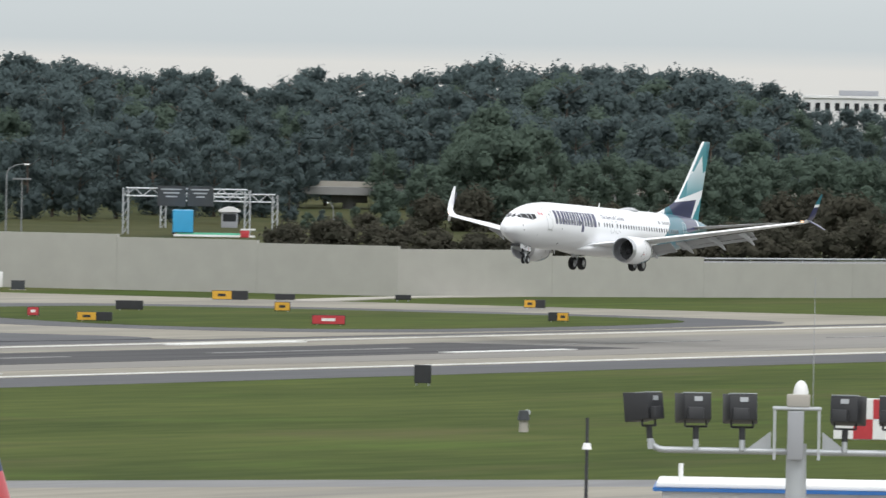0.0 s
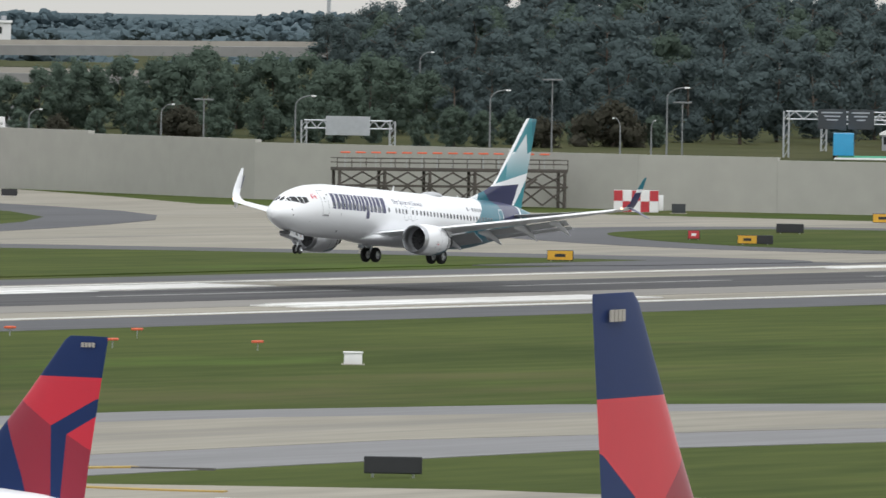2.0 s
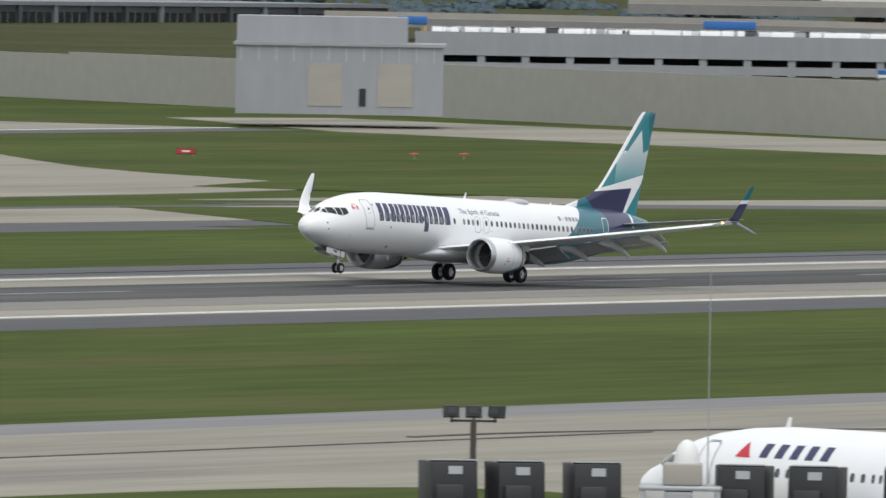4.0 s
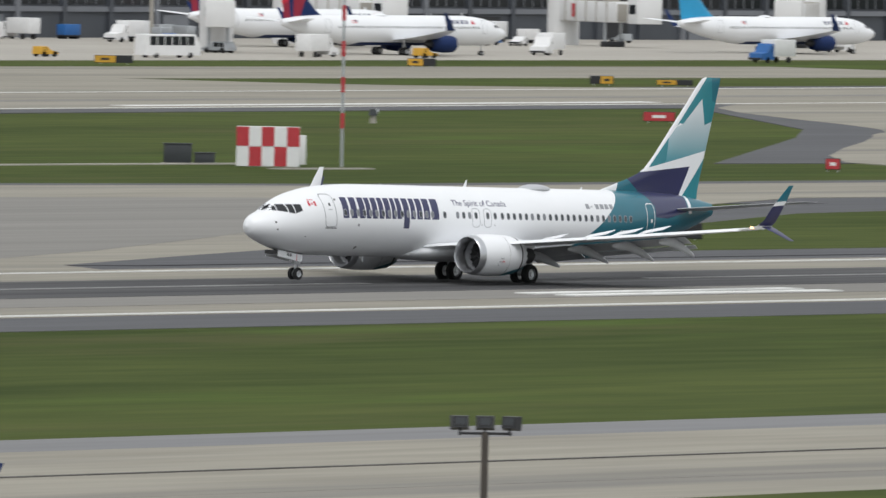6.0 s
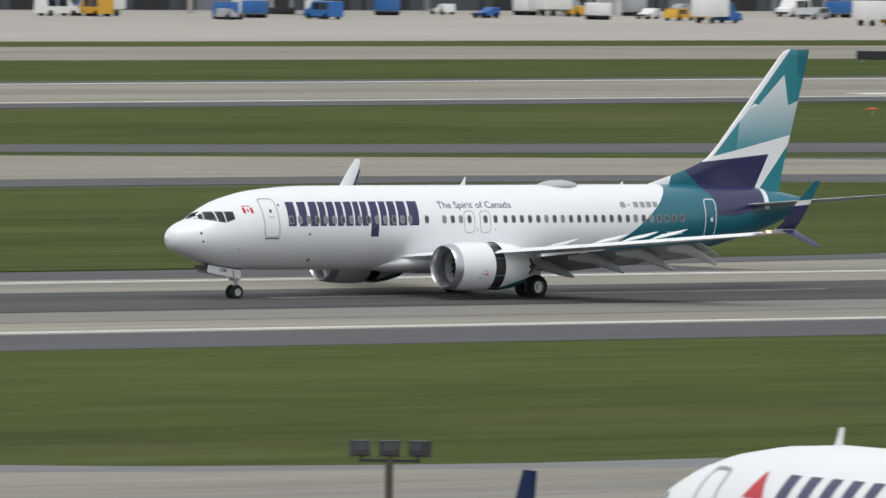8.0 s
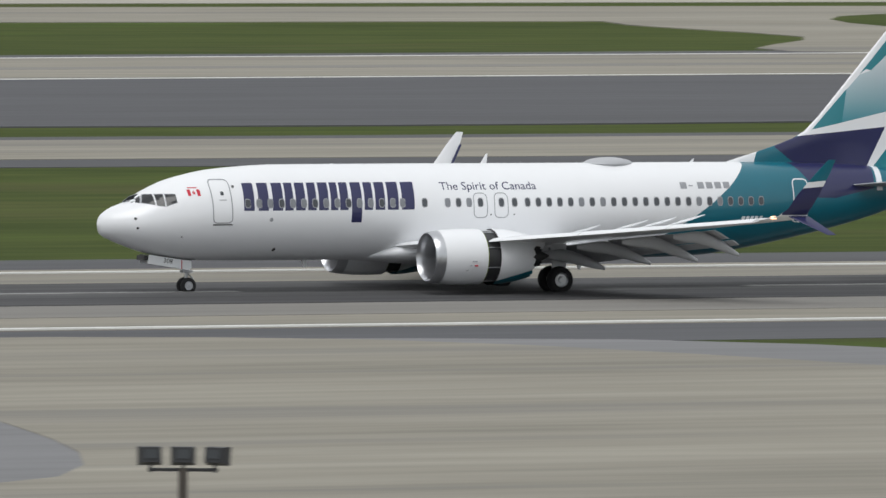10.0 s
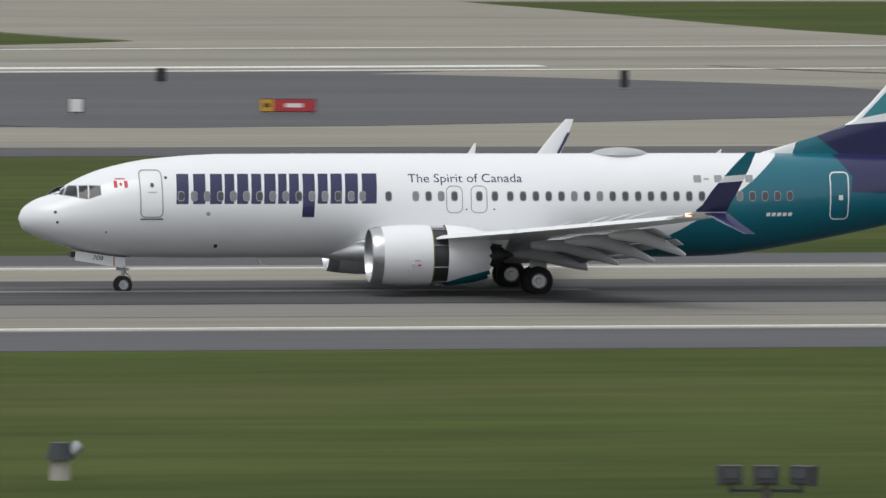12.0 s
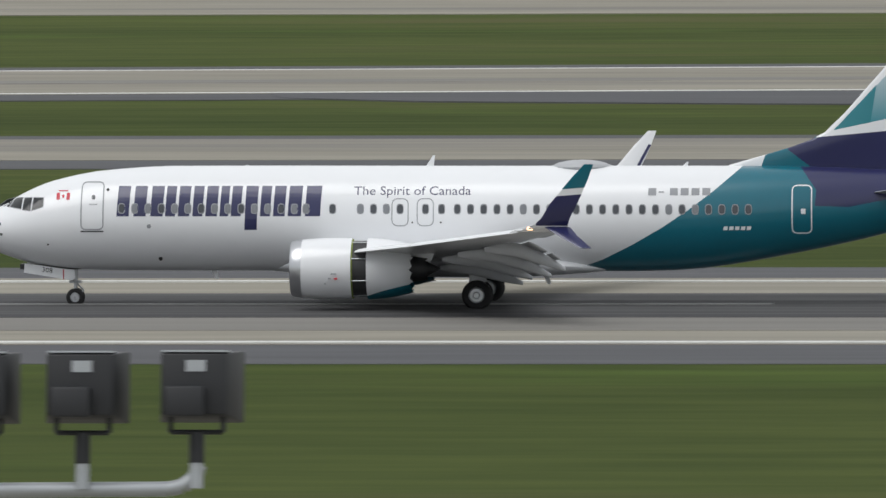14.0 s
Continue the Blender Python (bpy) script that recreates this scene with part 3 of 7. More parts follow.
    # spoilers hinged on the wing's back
    sp = []
    for a, b in ((4.0, 5.4), (6.6, 8.1), (8.2, 9.7), (9.8, 11.3)):
        u0, z0 = 19.35 + (a - 4) * 0.33, 2.36 + (a - 4) * 0.108
        u1, z1 = 19.35 + (b - 4) * 0.33, 2.36 + (b - 4) * 0.108
        bm = bmesh.new()
        c = [(0, 0, 0), (0.75, 0, -0.03), (0.75 + u1 - u0, side * (b - a), z1 - z0 - 0.03), (u1 - u0, side * (b - a), z1 - z0)]
        lo = [bm.verts.new(p) for p in c]
        hi = [bm.verts.new((p[0], p[1], p[2] + 0.035)) for p in c]
        bm.faces.new(lo[::-1]), bm.faces.new(hi)
        for i in range(4):
            bm.faces.new((lo[i], lo[(i + 1) % 4], hi[(i + 1) % 4], hi[i]))
        sp.append((part("spoiler", bm, M_WHITE, w, smooth=False, at=pose(u0 - SH, side * a - yb, z0 + 0.02 - zb)), (u0 - SH, side * a - yb, z0 + 0.02 - zb)))
    return w, (0, yb, zb), sp


def build_airliner():
    plane = empty("airliner", pose(0, 469.2, 0), "white, teal and navy twin-engine jet airliner on the runway", "airliner")
    st = [-0.08, -0.05, 0.0, 0.06, 0.15, 0.3, 0.46, 0.65, 0.9, 1.15, 1.3, 1.5, 1.76, 2.1, 2.44, 2.8, 3.14, 3.6, 4.14, 4.8, 5.6, 6.6, 7.6] + [9 + 1.5 * i for i in range(13)] + [28, 29, 30, 31, 32, 33, 34, 35, 36, 37, 37.7, 38.1, 38.4]
    bm = HULL.mesh(st, 64)
    teal = sx([(30.35, 6.2), (29.42, 5.24), (28.46, 4.42), (27.5, 3.70), (26.54, 3.06), (25.4, 2.40), (24.26, 1.83), (22.3, 1.1), (40, 1.1), (40, 6.2)])
    navy = sx([(31.0, 6.2), (31.5, 5.55), (31.95, 5.0), (32.35, 4.45), (32.30, 3.85), (33.6, 3.80), (35.6, 4.2), (35.75, 6.2)])
    ring = sx([(35.75, 4.1), (36.05, 4.1), (36.0, 6.2), (35.75, 6.2)])
    bm = paint(bm, [(1, teal), (2, navy), (0, ring)])
    body = part("fuselage", bm, [M_WHITE, M_TEAL, M_NAVY], plane, "white fuselage sweeping into teal and navy towards the tail")
    # belly fairing
    rings = []
    for s, w, zt, zb in ((11.6, 0.5, 1.7, 1.34), (13, 1.7, 2.2, 1.2), (15, 2.1, 2.45, 1.12), (19, 2.15, 2.45, 1.1), (21.5, 1.9, 2.2, 1.13), (23.5, 1.1, 1.8, 1.25), (24.6, 0.4, 1.5, 1.36)):
        rings.append([(s - SH, w * math.sin(2 * math.pi * i / 24), (zt + zb) / 2 + (zt - zb) / 2 * math.cos(2 * math.pi * i / 24)) for i in range(24)])
    part("belly_fairing", loft(rings), M_WHITE, plane)
    # fin with its painted facets
    rings = []
    for z, le, te, t in ((4.7, 28.2, 37.2, 0.3), (5.36, 29.0, 37.25, 0.3), (5.7, 30.2, 37.33, 0.36), (6.03, 31.3, 37.42, 0.42), (6.3, 32.05, 37.48, 0.46), (6.6, 32.62, 37.57, 0.46), (7.3, 33.35, 37.75, 0.42), (9.4, 35.2, 38.33, 0.32), (11.6, 37.13, 38.92, 0.2), (11.82, 37.38, 38.96, 0.17), (11.9, 37.62, 38.95, 0.1)):
        rings.append([(x - SH, y, zz) for x, y, zz in upright_foil(le, te, z, t, 16)])
    bm = loft(rings)
    lead = lambda z: 32.62 + (z - 6.6) * 0.9
    areas = [
        (1, sx([(30.1, 5.0), (30.35, 5.72), (31.35, 6.3), (32.3, 6.45), (33.0, 5.0)])),
        (2, sx([(31.2, 5.95), (31.35, 6.2), (32.42, 6.42), (36.46, 6.78), (35.3, 4.5), (32.9, 4.5), (32.2, 5.2)])),
        (3, sx([(35.42, 4.5), (37.77, 7.32), (39.2, 7.6), (38.2, 4.5)])),
        (4, sx([(32.96, 6.68), (37.88, 7.72), (39.2, 8.0), (39.4, 9.7), (38.40, 9.42), (37.66, 9.16), (37.37, 10.67), (35.76, 9.19), (35.2, 9.0)])),
        (3, sx([(32.96, 6.68), (34.36, 6.97), (34.59, 8.40)])),
        (3, sx([(35.2, 9.02), (35.50, 9.24), (35.76, 9.19), (37.37, 10.67), (37.66, 9.16), (38.40, 9.42), (39.6, 9.6), (39.6, 12.2), (37.85, 12.2), (37.75, 11.9)])),
        (1, sx([(38.13, 12.2), (38.28, 10.58), (38.63, 10.45), (39.7, 10.4), (39.7, 12.2)])),
        (0, sx([(lead(6.45) - 0.6, 6.5), (lead(6.6) + 0.22, 6.6), (lead(11.95) + 0.16, 12.0), (lead(11.95) - 1.2, 12.0)])),
    ]
    bm = paint(bm, areas)
    fin = part("fin", bm, [M_WHITE, M_TEAL, M_NAVY, M_TEALF, M_GRAD], plane, "tail fin painted in teal, white and navy facets")
    # tailplanes
    for side in (-1, 1):
        rings = []
        for l, le, te, z, t in ((0.35, 34.2, 37.75, 4.28, 0.32), (0.9, 34.5, 37.85, 4.34, 0.30), (4, 36.35, 38.75, 4.68, 0.2), (6.9, 38.1, 39.5, 4.98, 0.11), (7.15, 38.5, 39.55, 5.0, 0.05)):
            rings.append([(x - SH, y, zz) for x, y, zz in foil(le, te, z, t, side * l)])
        part("tailplane", loft(rings), M_GREYP, plane)
    # cabin windows
    rows = [5.95 + 0.508 * i for i in range(14)] + [13.0, 14.01, 15.07, 15.57, 16.06, 16.58, 17.55, 18.16] + [18.76 + 0.5018 * i for i in range(23)]
    for side in (-1, 1):
        for k, s in enumerate(rows):
            z = 3.80 - 0.0028 * (s - 6)
            win = part("cabin_window", HULL.oval(s, z, 0.275, 0.40, 0.008, side), M_LINEG, plane, smooth=False)
            part("pane", HULL.oval(s, z, 0.215, 0.325, 0.014, side), M_PANE if (k * 7) % 11 in (2, 5) or k < 15 and k % 3 else M_DARKPANE, win, smooth=False)
    # doors, exits and their frames
    for side in (-1, 1):
        d = part("door", HULL.outline(4.42, 5.22, 3.02, 4.76, 0.045, 0.008, side), M_LINEG, plane, smooth=False)
        part("door_window", HULL.oval(4.86, 4.22, 0.14, 0.17, 0.01, side), M_DARKPANE, d, smooth=False)
        part("door_sill", HULL.patch([(4.38, 2.90), (5.26, 2.90), (5.26, 2.95), (4.38, 2.95)], 4, 1, 0.012, side), M_DARK, d, smooth=False)
        part("door_handle", HULL.patch([(4.70, 3.93), (5.02, 3.93), (5.02, 3.97), (4.70, 3.97)], 3, 1, 0.012, side), M_GREYP, d, smooth=False)
        d = part("door", HULL.outline(31.47, 32.15, 2.84, 4.60, 0.05, 0.008, side), M_WHITE, plane, smooth=False)
        part("door_handle", HULL.patch([(31.78, 3.55), (31.95, 3.55), (31.95, 3.75), (31.78, 3.75)], 2, 2, 0.012, side), M_WHITE, d, smooth=False)
        for s0 in (16.29, 17.25):
            part("overwing_exit", HULL.outline(s0, s0 + 0.58, 3.15, 4.14, 0.035, 0.008, side, 0.18), M_LINEG, plane, smooth=False)
        for s, z, w in ((7.0, 3.12, 0.17), (1.27, 2.79, 0.1), (7.38, 1.86, 0.16), (17.05, 3.26, 0.07), (18.13, 3.26, 0.07), (3.1, 2.42, 0.07), (5.4, 4.5, 0.12), (1.2, 3.18, 0.12)):
            part("sensor_port", HULL.oval(s, z, w, w, 0.009, side, 10, 2.0), M_DARK if w != 0.17 else M_LINEG, plane, smooth=False)
    # flight deck windows
    for side in (-1, 1):
        for q in ([(1.06, 3.84), (1.36, 4.06), (1.70, 4.15), (1.52, 3.82)], [(1.58, 3.83), (1.76, 4.15), (2.06, 4.17), (2.03, 3.76)], [(2.10, 3.74), (2.14, 4.16), (2.44, 4.18), (2.40, 3.70)], [(2.47, 3.71), (2.52, 4.18), (2.90, 4.18), (2.90, 3.86)]):
            cx, cz = sum(p[0] for p in q) / 4, sum(p[1] for p in q) / 4
            big = [(cx + (p[0] - cx) * 1.13, cz + (p[1] - cz) * 1.13) for p in q]
            f = part("flight_deck_window", HULL.patch(big, 4, 4, 0.004, side), M_LINEG, plane, smooth=False)
            part("pane", HULL.patch(q, 4, 4, 0.012, side), M_GLASS, f, smooth=False)
    # name in plain blocks, and its long tail
    for k, (a, b) in enumerate([(5.82, 7.62), (7.68, 8.62), (8.72, 9.68), (9.76, 10.58), (10.68, 11.20), (11.30, 12.26), (12.36, 13.62)]):
        bm, w = bmesh.new(), (b - a)
        cuts = [(0.0, 0.40), (0.52, 0.98)] if k else [(0.0, 0.26), (0.36, 0.62), (0.72, 0.98)]
        for u, v in ([(0.05, 0.95)] if k == 4 else cuts):
            low = 2.98 if k == 4 else 3.50
            HULL.patch([(a + w * u, 4.64), (a + w * v, 4.64), (a + w * v - 0.06, low), (a + w * u - 0.06, low)], 3, 8, 0.006, -1, bm)
        part("name_block", bm, M_NAVY, plane, smooth=False)
    # slogan, wrapped on the hull
    t = lettering("The Spirit of Canada", 0.50, M_NAVY, "slogan", plane, Matrix(), 1.0)
    xs = [v.co.x for v in t.data.vertices]
    k = 4.45 / (max(xs) - min(xs))
    for v in t.data.vertices:
        s, z = 14.81 + (v.co.x - min(xs)) * k, 4.30 + v.co.y * 0.92
        v.co = Vector((s - SH, -(HULL.width(s, z) + 0.005 + v.co.z), z))
    # registration and type marks as plain bars, flag, nose-door number
    for i in range(6):
        bm = bmesh.new()
        if i == 1:
            HULL.patch([(26.40, 4.37), (26.60, 4.37), (26.60, 4.42), (26.40, 4.42)], 1, 1, 0.006, -1, bm)
        else:
            HULL.patch([(26.0 + 0.41 * i, 4.27), (26.3 + 0.41 * i, 4.27), (26.3 + 0.41 * i, 4.54), (26.0 + 0.41 * i, 4.54)], 2, 3, 0.006, -1, bm)
        part("registration_bar", bm, M_LINEG, plane, smooth=False)
    bm = bmesh.new()
    for i in range(5):
        HULL.patch([(28.84 + 0.22 * i, 2.95), (29.0 + 0.22 * i, 2.95), (29.03 + 0.22 * i, 3.09), (28.87 + 0.22 * i, 3.09)], 1, 1, 0.006, -1, bm)
    part("type_bars", bm, M_WHITE, plane, smooth=False)
    bm = bmesh.new()
    HULL.patch([(3.42, 4.12), (3.94, 4.12), (3.94, 4.38), (3.42, 4.38)], 3, 2, 0.005, -1, bm)
    flag = part("flag", bm, M_WHITE, plane, "small red and white flag", smooth=False)
    bm = bmesh.new()
    HULL.patch([(3.42, 4.12), (3.55, 4.12), (3.55, 4.38), (3.42, 4.38)], 1, 2, 0.008, -1, bm)
    HULL.patch([(3.81, 4.12), (3.94, 4.12), (3.94, 4.38), (3.81, 4.38)], 1, 2, 0.008, -1, bm)
    for a in range(5):
        an = radians(90 + 72 * a)
        HULL.patch([(3.68, 4.25), (3.68 + 0.04 * math.cos(an - 0.6), 4.25 + 0.05 * math.sin(an - 0.6)), (3.68 + 0.08 * math.cos(an), 4.25 + 0.1 * math.sin(an)), (3.68 + 0.04 * math.cos(an + 0.6), 4.25 + 0.05 * math.sin(an + 0.6))], 1, 1, 0.009, -1, bm)
    HULL.patch([(3.48, 4.43), (3.86, 4.43), (3.86, 4.47), (3.48, 4.47)], 2, 1, 0.006, -1, bm)
    part("flag_red", bm, M_RED, flag, smooth=False)
    # crown: satellite dome, blades
    rings = []
    for u in range(9):
        s = 22.2 + 2.35 * u / 8
        w = math.sin(math.pi * (u + 0.06) / 8.12)
        rings.append([(s - SH, 0.75 * w ** 0.6 * math.sin(2 * math.pi * i / 16), 5.30 + 0.27 * w ** 0.6 * math.cos(2 * math.pi * i / 16)) for i in range(16)])
    part("satellite_dome", loft(rings), M_GREYP, plane)
    for s, h, c, z in ((17.42, 0.42, 0.3, 5.32), (27.2, 0.16, 0.2, 5.32), (6.3, 0.05, 0.3, 5.25), (10.4, 0.04, 0.2, 5.34)):
        bm = loft([[(x - SH, y, z) for x, y, _ in upright_foil(s, s + c, z, 0.04, 6)], [(x - SH, y, z + h) for x, y, _ in upright_foil(s + c * 0.9, s + c * 1.15, z + h, 0.02, 6)]])
        part("blade_antenna", bm, M_WHITE, plane)
    for s, zz in ((9.2, 1.36), (21.9, 1.15)):
        bm = loft([[(x - SH, y, zz) for x, y, _ in upright_foil(s, s + 0.22, zz, 0.04, 6)], [(x - SH, y, zz - 0.32) for x, y, _ in upright_foil(s + 0.14, s + 0.28, zz, 0.02, 6)]])
        part("blade_antenna", bm, M_WHITE, plane)
    # nose gear
    g = part("nose_gear", tube((4.0 - SH, 0, 1.7), (3.97 - SH, 0, 0.34), 0.085, 0.07), M_METAL, plane)
    bm = tube((3.98 - SH, -0.3, 0.34), (3.98 - SH, 0.3, 0.34), 0.05)
    add_tube(bm, (3.95 - SH, 0, 0.9), (3.2 - SH, 0, 1.55), 0.04)
    add_tube(bm, (4.05 - SH, 0, 0.85), (4.3 - SH, 0, 0.6), 0.03)
    add_tube(bm, (4.3 - SH, 0, 0.6), (4.02 - SH, 0, 0.42), 0.03)
    add_box(bm, 3.75 - SH, 4.2 - SH, -0.16, 0.16, 0.88, 0.98)
    part("gear_links", bm, M_GREYP, g)
    for sd in (-1, 1):
        wheel_parts(g, 3.98 - SH, sd * 0.2, 0.343, 0.343, 0.19, sd)
        bm = bmesh.new()
        q = [(2.08, 1.66), (4.0, 1.38), (4.02, 1.10), (3.9, 1.0), (2.05, 1.30)]
        for off in (0.0, 0.04):
            bm.faces.new([bm.verts.new((s - SH, sd * (0.42 + off), z)) for s, z in q])
        bm.verts.ensure_lookup_table()
        for i in range(5):
            bm.faces.new([bm.verts[j] for j in (i, (i + 1) % 5, 5 + (i + 1) % 5, 5 + i)])
        d = part("gear_door", bm, M_WHITE, plane, smooth=False)
        if sd < 0:
            num = lettering("308", 0.26, M_DARK, "fleet_number", d, Matrix.Translation((2.72 - SH, -0.467, 1.34)) @ pose(0, 0, 0, 90, 8, 0), 1.1)
            part("red_stripe", boxed(3.55 - SH, 3.59 - SH, -0.466, -0.46, 1.06, 1.42), M_RED, d, smooth=False)
    part("nose_gear_well", boxed(1.9 - SH, 4.2 - SH, -0.40, 0.40, 1.42, 1.62), M_DARK, plane)
    # main gear
    for sd in (-1, 1):
        y = sd * 2.86
        g = part("main_gear", tube((0, y, 0.56), (0.12, y, 2.2), 0.12, 0.15, 14), M_METAL, plane)
        bm = tube((0, y - 0.5, 0.565), (0, y + 0.5, 0.565), 0.08)
        add_tube(bm, (0.05, y, 1.2), (0.05, sd * 1.7, 1.9), 0.06)
        add_tube(bm, (0.14, y, 1.1), (0.42, y, 0.85), 0.04)
        add_tube(bm, (0.42, y, 0.85), (0.1, y, 0.6), 0.04)
        add_tube(bm, (-0.3, y, 1.9), (0.0, y, 1.0), 0.045)
        part("gear_links", bm, M_GREYP, g)
        part("gear_door", boxed(-0.3, 0.36, y + sd * 0.28 - 0.02, y + sd * 0.28 + 0.02, 1.05, 2.1, 0.015), M_WHITE, g)
        for off in (-0.43, 0.43):
            wheel_parts(g, 0, y + off, 0.565, 0.565, 0.42, 1 if off > 0 else -1)
    wings = [wing(plane, sd) for sd in (-1, 1)]
    sleeves = [nacelle(plane, sd) for sd in (-1, 1)]
    return plane, wings, sleeves


M_DARKPANE = mat("dark_pane", (0.07, 0.075, 0.085), 0.15, var=0.1, scale=3)
PLANE, WINGS, SLEEVES = build_airliner()

# ---- ground: grass, two runways, taxiways and apron ----
def polar(az, r, z=0.0):
    a = radians(true_bearing(az))
    return Vector((r * RANGE * math.sin(a), r * RANGE * math.cos(a), z))


def ground():
    bm = bmesh.new()
    xs = [-1500, -600, 0, 400, 800, 1100, 1300, 1600, 2200, 3200, 4900]
    ys = [-1200, -200, 200, 500, 800, 1100, 1400, 1900, 2600, 3600, 4900]
    vs = [[bm.verts.new((x, y, 0)) for y in ys] for x in xs]
    for i in range(len(xs) - 1):
        for j in range(len(ys) - 1):
            bm.faces.new((vs[i][j], vs[i + 1][j], vs[i + 1][j + 1], vs[i][j + 1]))
    tagged(part("ground", bm, M_GRASS, smooth=False), "mown green airfield grass with browner patches", "grass", kind="structure")


def rounded(points, steps=5, grid=True):
    """A closed outline with its corners rounded through the points."""
    points = shape(points) if grid else points
    n, out = len(points), []
    for i in range(n):
        p0, p1, p2, p3 = (Vector(points[(i + k) % n]) for k in (-1, 0, 1, 2))
        for k in range(steps):
            t = k / steps
            out.append(tuple(0.5 * ((2 * p1) + (p2 - p0) * t + (2 * p0 - 5 * p1 + 4 * p2 - p3) * t * t + (3 * p1 - p0 - 3 * p2 + p3) * t ** 3)))
    return out


def slant(x0, x1, a, b, ka, kb):
    """A long strip whose two edges drift as y = a + k (x - 100)."""
    return along([(x0, a + ka * (x0 - 100)), (x1, a + ka * (x1 - 100)), (x1, b + kb * (x1 - 100)), (x0, b + kb * (x0 - 100))])


ground()
CONC, ASPH, RUN = "beige concrete pavement with stained joints", "dark asphalt shoulder", "pale concrete runway"
plate("runway_shoulder", rect(-900, 1125, 437.5, 513), 0.02, M_ASPH, "dark asphalt shoulder of the landing runway")
plate("runway", rect(-900, 1122, 450.5, 503), 0.04, M_CONC, "pale concrete landing runway with dark tyre marks", "runway")
plate("runway_centre", rect(-900, 1100, 460.5, 488.5), 0.06, M_GREY, "grey grooved middle of the landing runway", "runway")
plate("tyre_marks", rect(-300, 960, 470, 489), 0.08, M_RUBBER, "black rubber streaks left by landing tyres", "tyre marks")
for y0, y1 in ((451.2, 451.85), (499.3, 499.85)):
    plate("edge_line", rect(-900, 1118, y0, y1), 0.10, M_LINE, "white painted runway edge line", "marking")
for x in range(-300, 1100, 60):
    plate("centre_line", rect(x, x + 36, 479.6, 480.5), 0.10, M_LINEF, "faint worn centre line dash", "marking")
for x, y in ((513, 461.2), (513, 464.2), (770, 456.5), (770, 459.5), (770, 488), (770, 491), (925, 470), (925, 496)):
    plate("touchdown_bar", rect(x, x + 23, y, y + 1.6), 0.11, M_LINE, "white touchdown zone bar", "marking")
plate("aiming_mark", rect(775, 822, 456, 463), 0.105, M_LINEW, "large white aiming point block", "marking")
plate("aiming_mark", rect(775, 822, 490, 497), 0.105, M_LINEW, "large white aiming point block", "marking")
# near taxiway, its link to the runway and the ramp
plate("taxiway_near_shoulder", shape([(-900, 306), (545, 306), (580, 300), (615, 284), (660, 250), (720, 250), (660, 305), (628, 327), (604, 341), (575, 349), (530, 352.5), (-900, 352.5)]), 0.02, M_ASPH2, "grey asphalt taxiway shoulder")
plate("taxiway_near", shape([(-900, 319), (550, 319), (585, 312), (622, 294), (670, 255), (700, 255), (650, 298), (622, 318), (600, 331), (572, 340), (530, 345), (-900, 345)]), 0.04, M_CONC, "beige concrete taxiway beside the ramp", "taxiway")
plate("taxiway_link", rounded([(300, 345), (262, 358), (247, 374), (230, 400), (214, 438), (165, 438), (158, 395), (146, 362), (120, 346), (200, 330)]), 0.03, M_ASPH2, "grey asphalt fillet of the runway link")
plate("taxiway_link", rounded([(290, 342), (250, 358), (236, 374), (220, 400), (204, 440), (175, 440), (168, 395), (156, 360), (130, 342), (200, 330)]), 0.05, M_CONC, "beige concrete link between taxiway and runway", "taxiway")
plate("ramp", shape([(-700, -60), (488, -60), (500, 200), (498, 285), (486, 306), (470, 322), (-700, 322)]), 0.03, M_CONC, "wide beige concrete ramp", "apron")
plate("ramp_lawn", rounded([(300, 285), (330, 305), (400, 307), (424, 300), (410, 280), (350, 268)]), 0.06, M_GRASS, "small mown green lawn beside the ramp", "grass")
# between the runways
MIDDLE = [(-880, 629), (300, 636), (480, 643), (560, 634), (610, 614), (665, 600), (760, 596), (900, 593), (1040, 592)]
plate("taxiway_middle_shoulder", [(x, y - 25) for x, y in MIDDLE] + [(x, y + 22) for x, y in MIDDLE[::-1]], 0.02, M_ASPH, ASPH)
plate("taxiway_middle", [(x, y - 14) for x, y in MIDDLE] + [(x, y + 16) for x, y in MIDDLE[::-1]], 0.05, M_CONC, "beige concrete taxiway between the runways", "taxiway")
plate("exit_taxiway", [(400, 489.5), (400, 499), (455, 507), (489, 519), (527, 540), (541, 551), (551, 557), (559, 573), (564, 592), (561, 625), (600, 612), (660, 596), (682, 590), (640, 570), (593, 547), (558, 525), (552, 518), (530, 508), (507, 497), (503, 489.5)], 0.055, M_CONC, CONC, "taxiway")
plate("exit_centre", [(440, 489.6), (489, 509), (527, 530), (548, 543), (562, 560), (571, 580), (577, 610), (640, 592), (640, 577), (593, 557), (556, 532), (528, 515), (500, 501), (484, 489.6)], 0.065, M_GREY, "grey rubber-stained middle of the runway exit", "taxiway")
plate("exit_shoulder", [(380, 499.5), (400, 499.5), (455, 507), (489, 519), (527, 540), (541, 551), (551, 557), (559, 573), (563, 592), (558, 606), (548, 613), (380, 613)], 0.06, M_ASPH, ASPH)
plate("exit_lawn", [(340, 500.3), (380, 501.5), (420, 507), (450, 517), (511, 542), (525, 549), (540, 559), (548, 570), (551, 582), (546, 594), (536, 602), (500, 611), (340, 613.5)], 0.075, M_GRASS, "mown grass island beside the runway exit", "grass")
plate("exit_shoulder", [(507, 497), (530, 508), (552, 518), (558, 525), (593, 547), (640, 570), (690, 579), (760, 573), (760, 500), (620, 495), (512, 495)], 0.06, M_ASPH, ASPH)
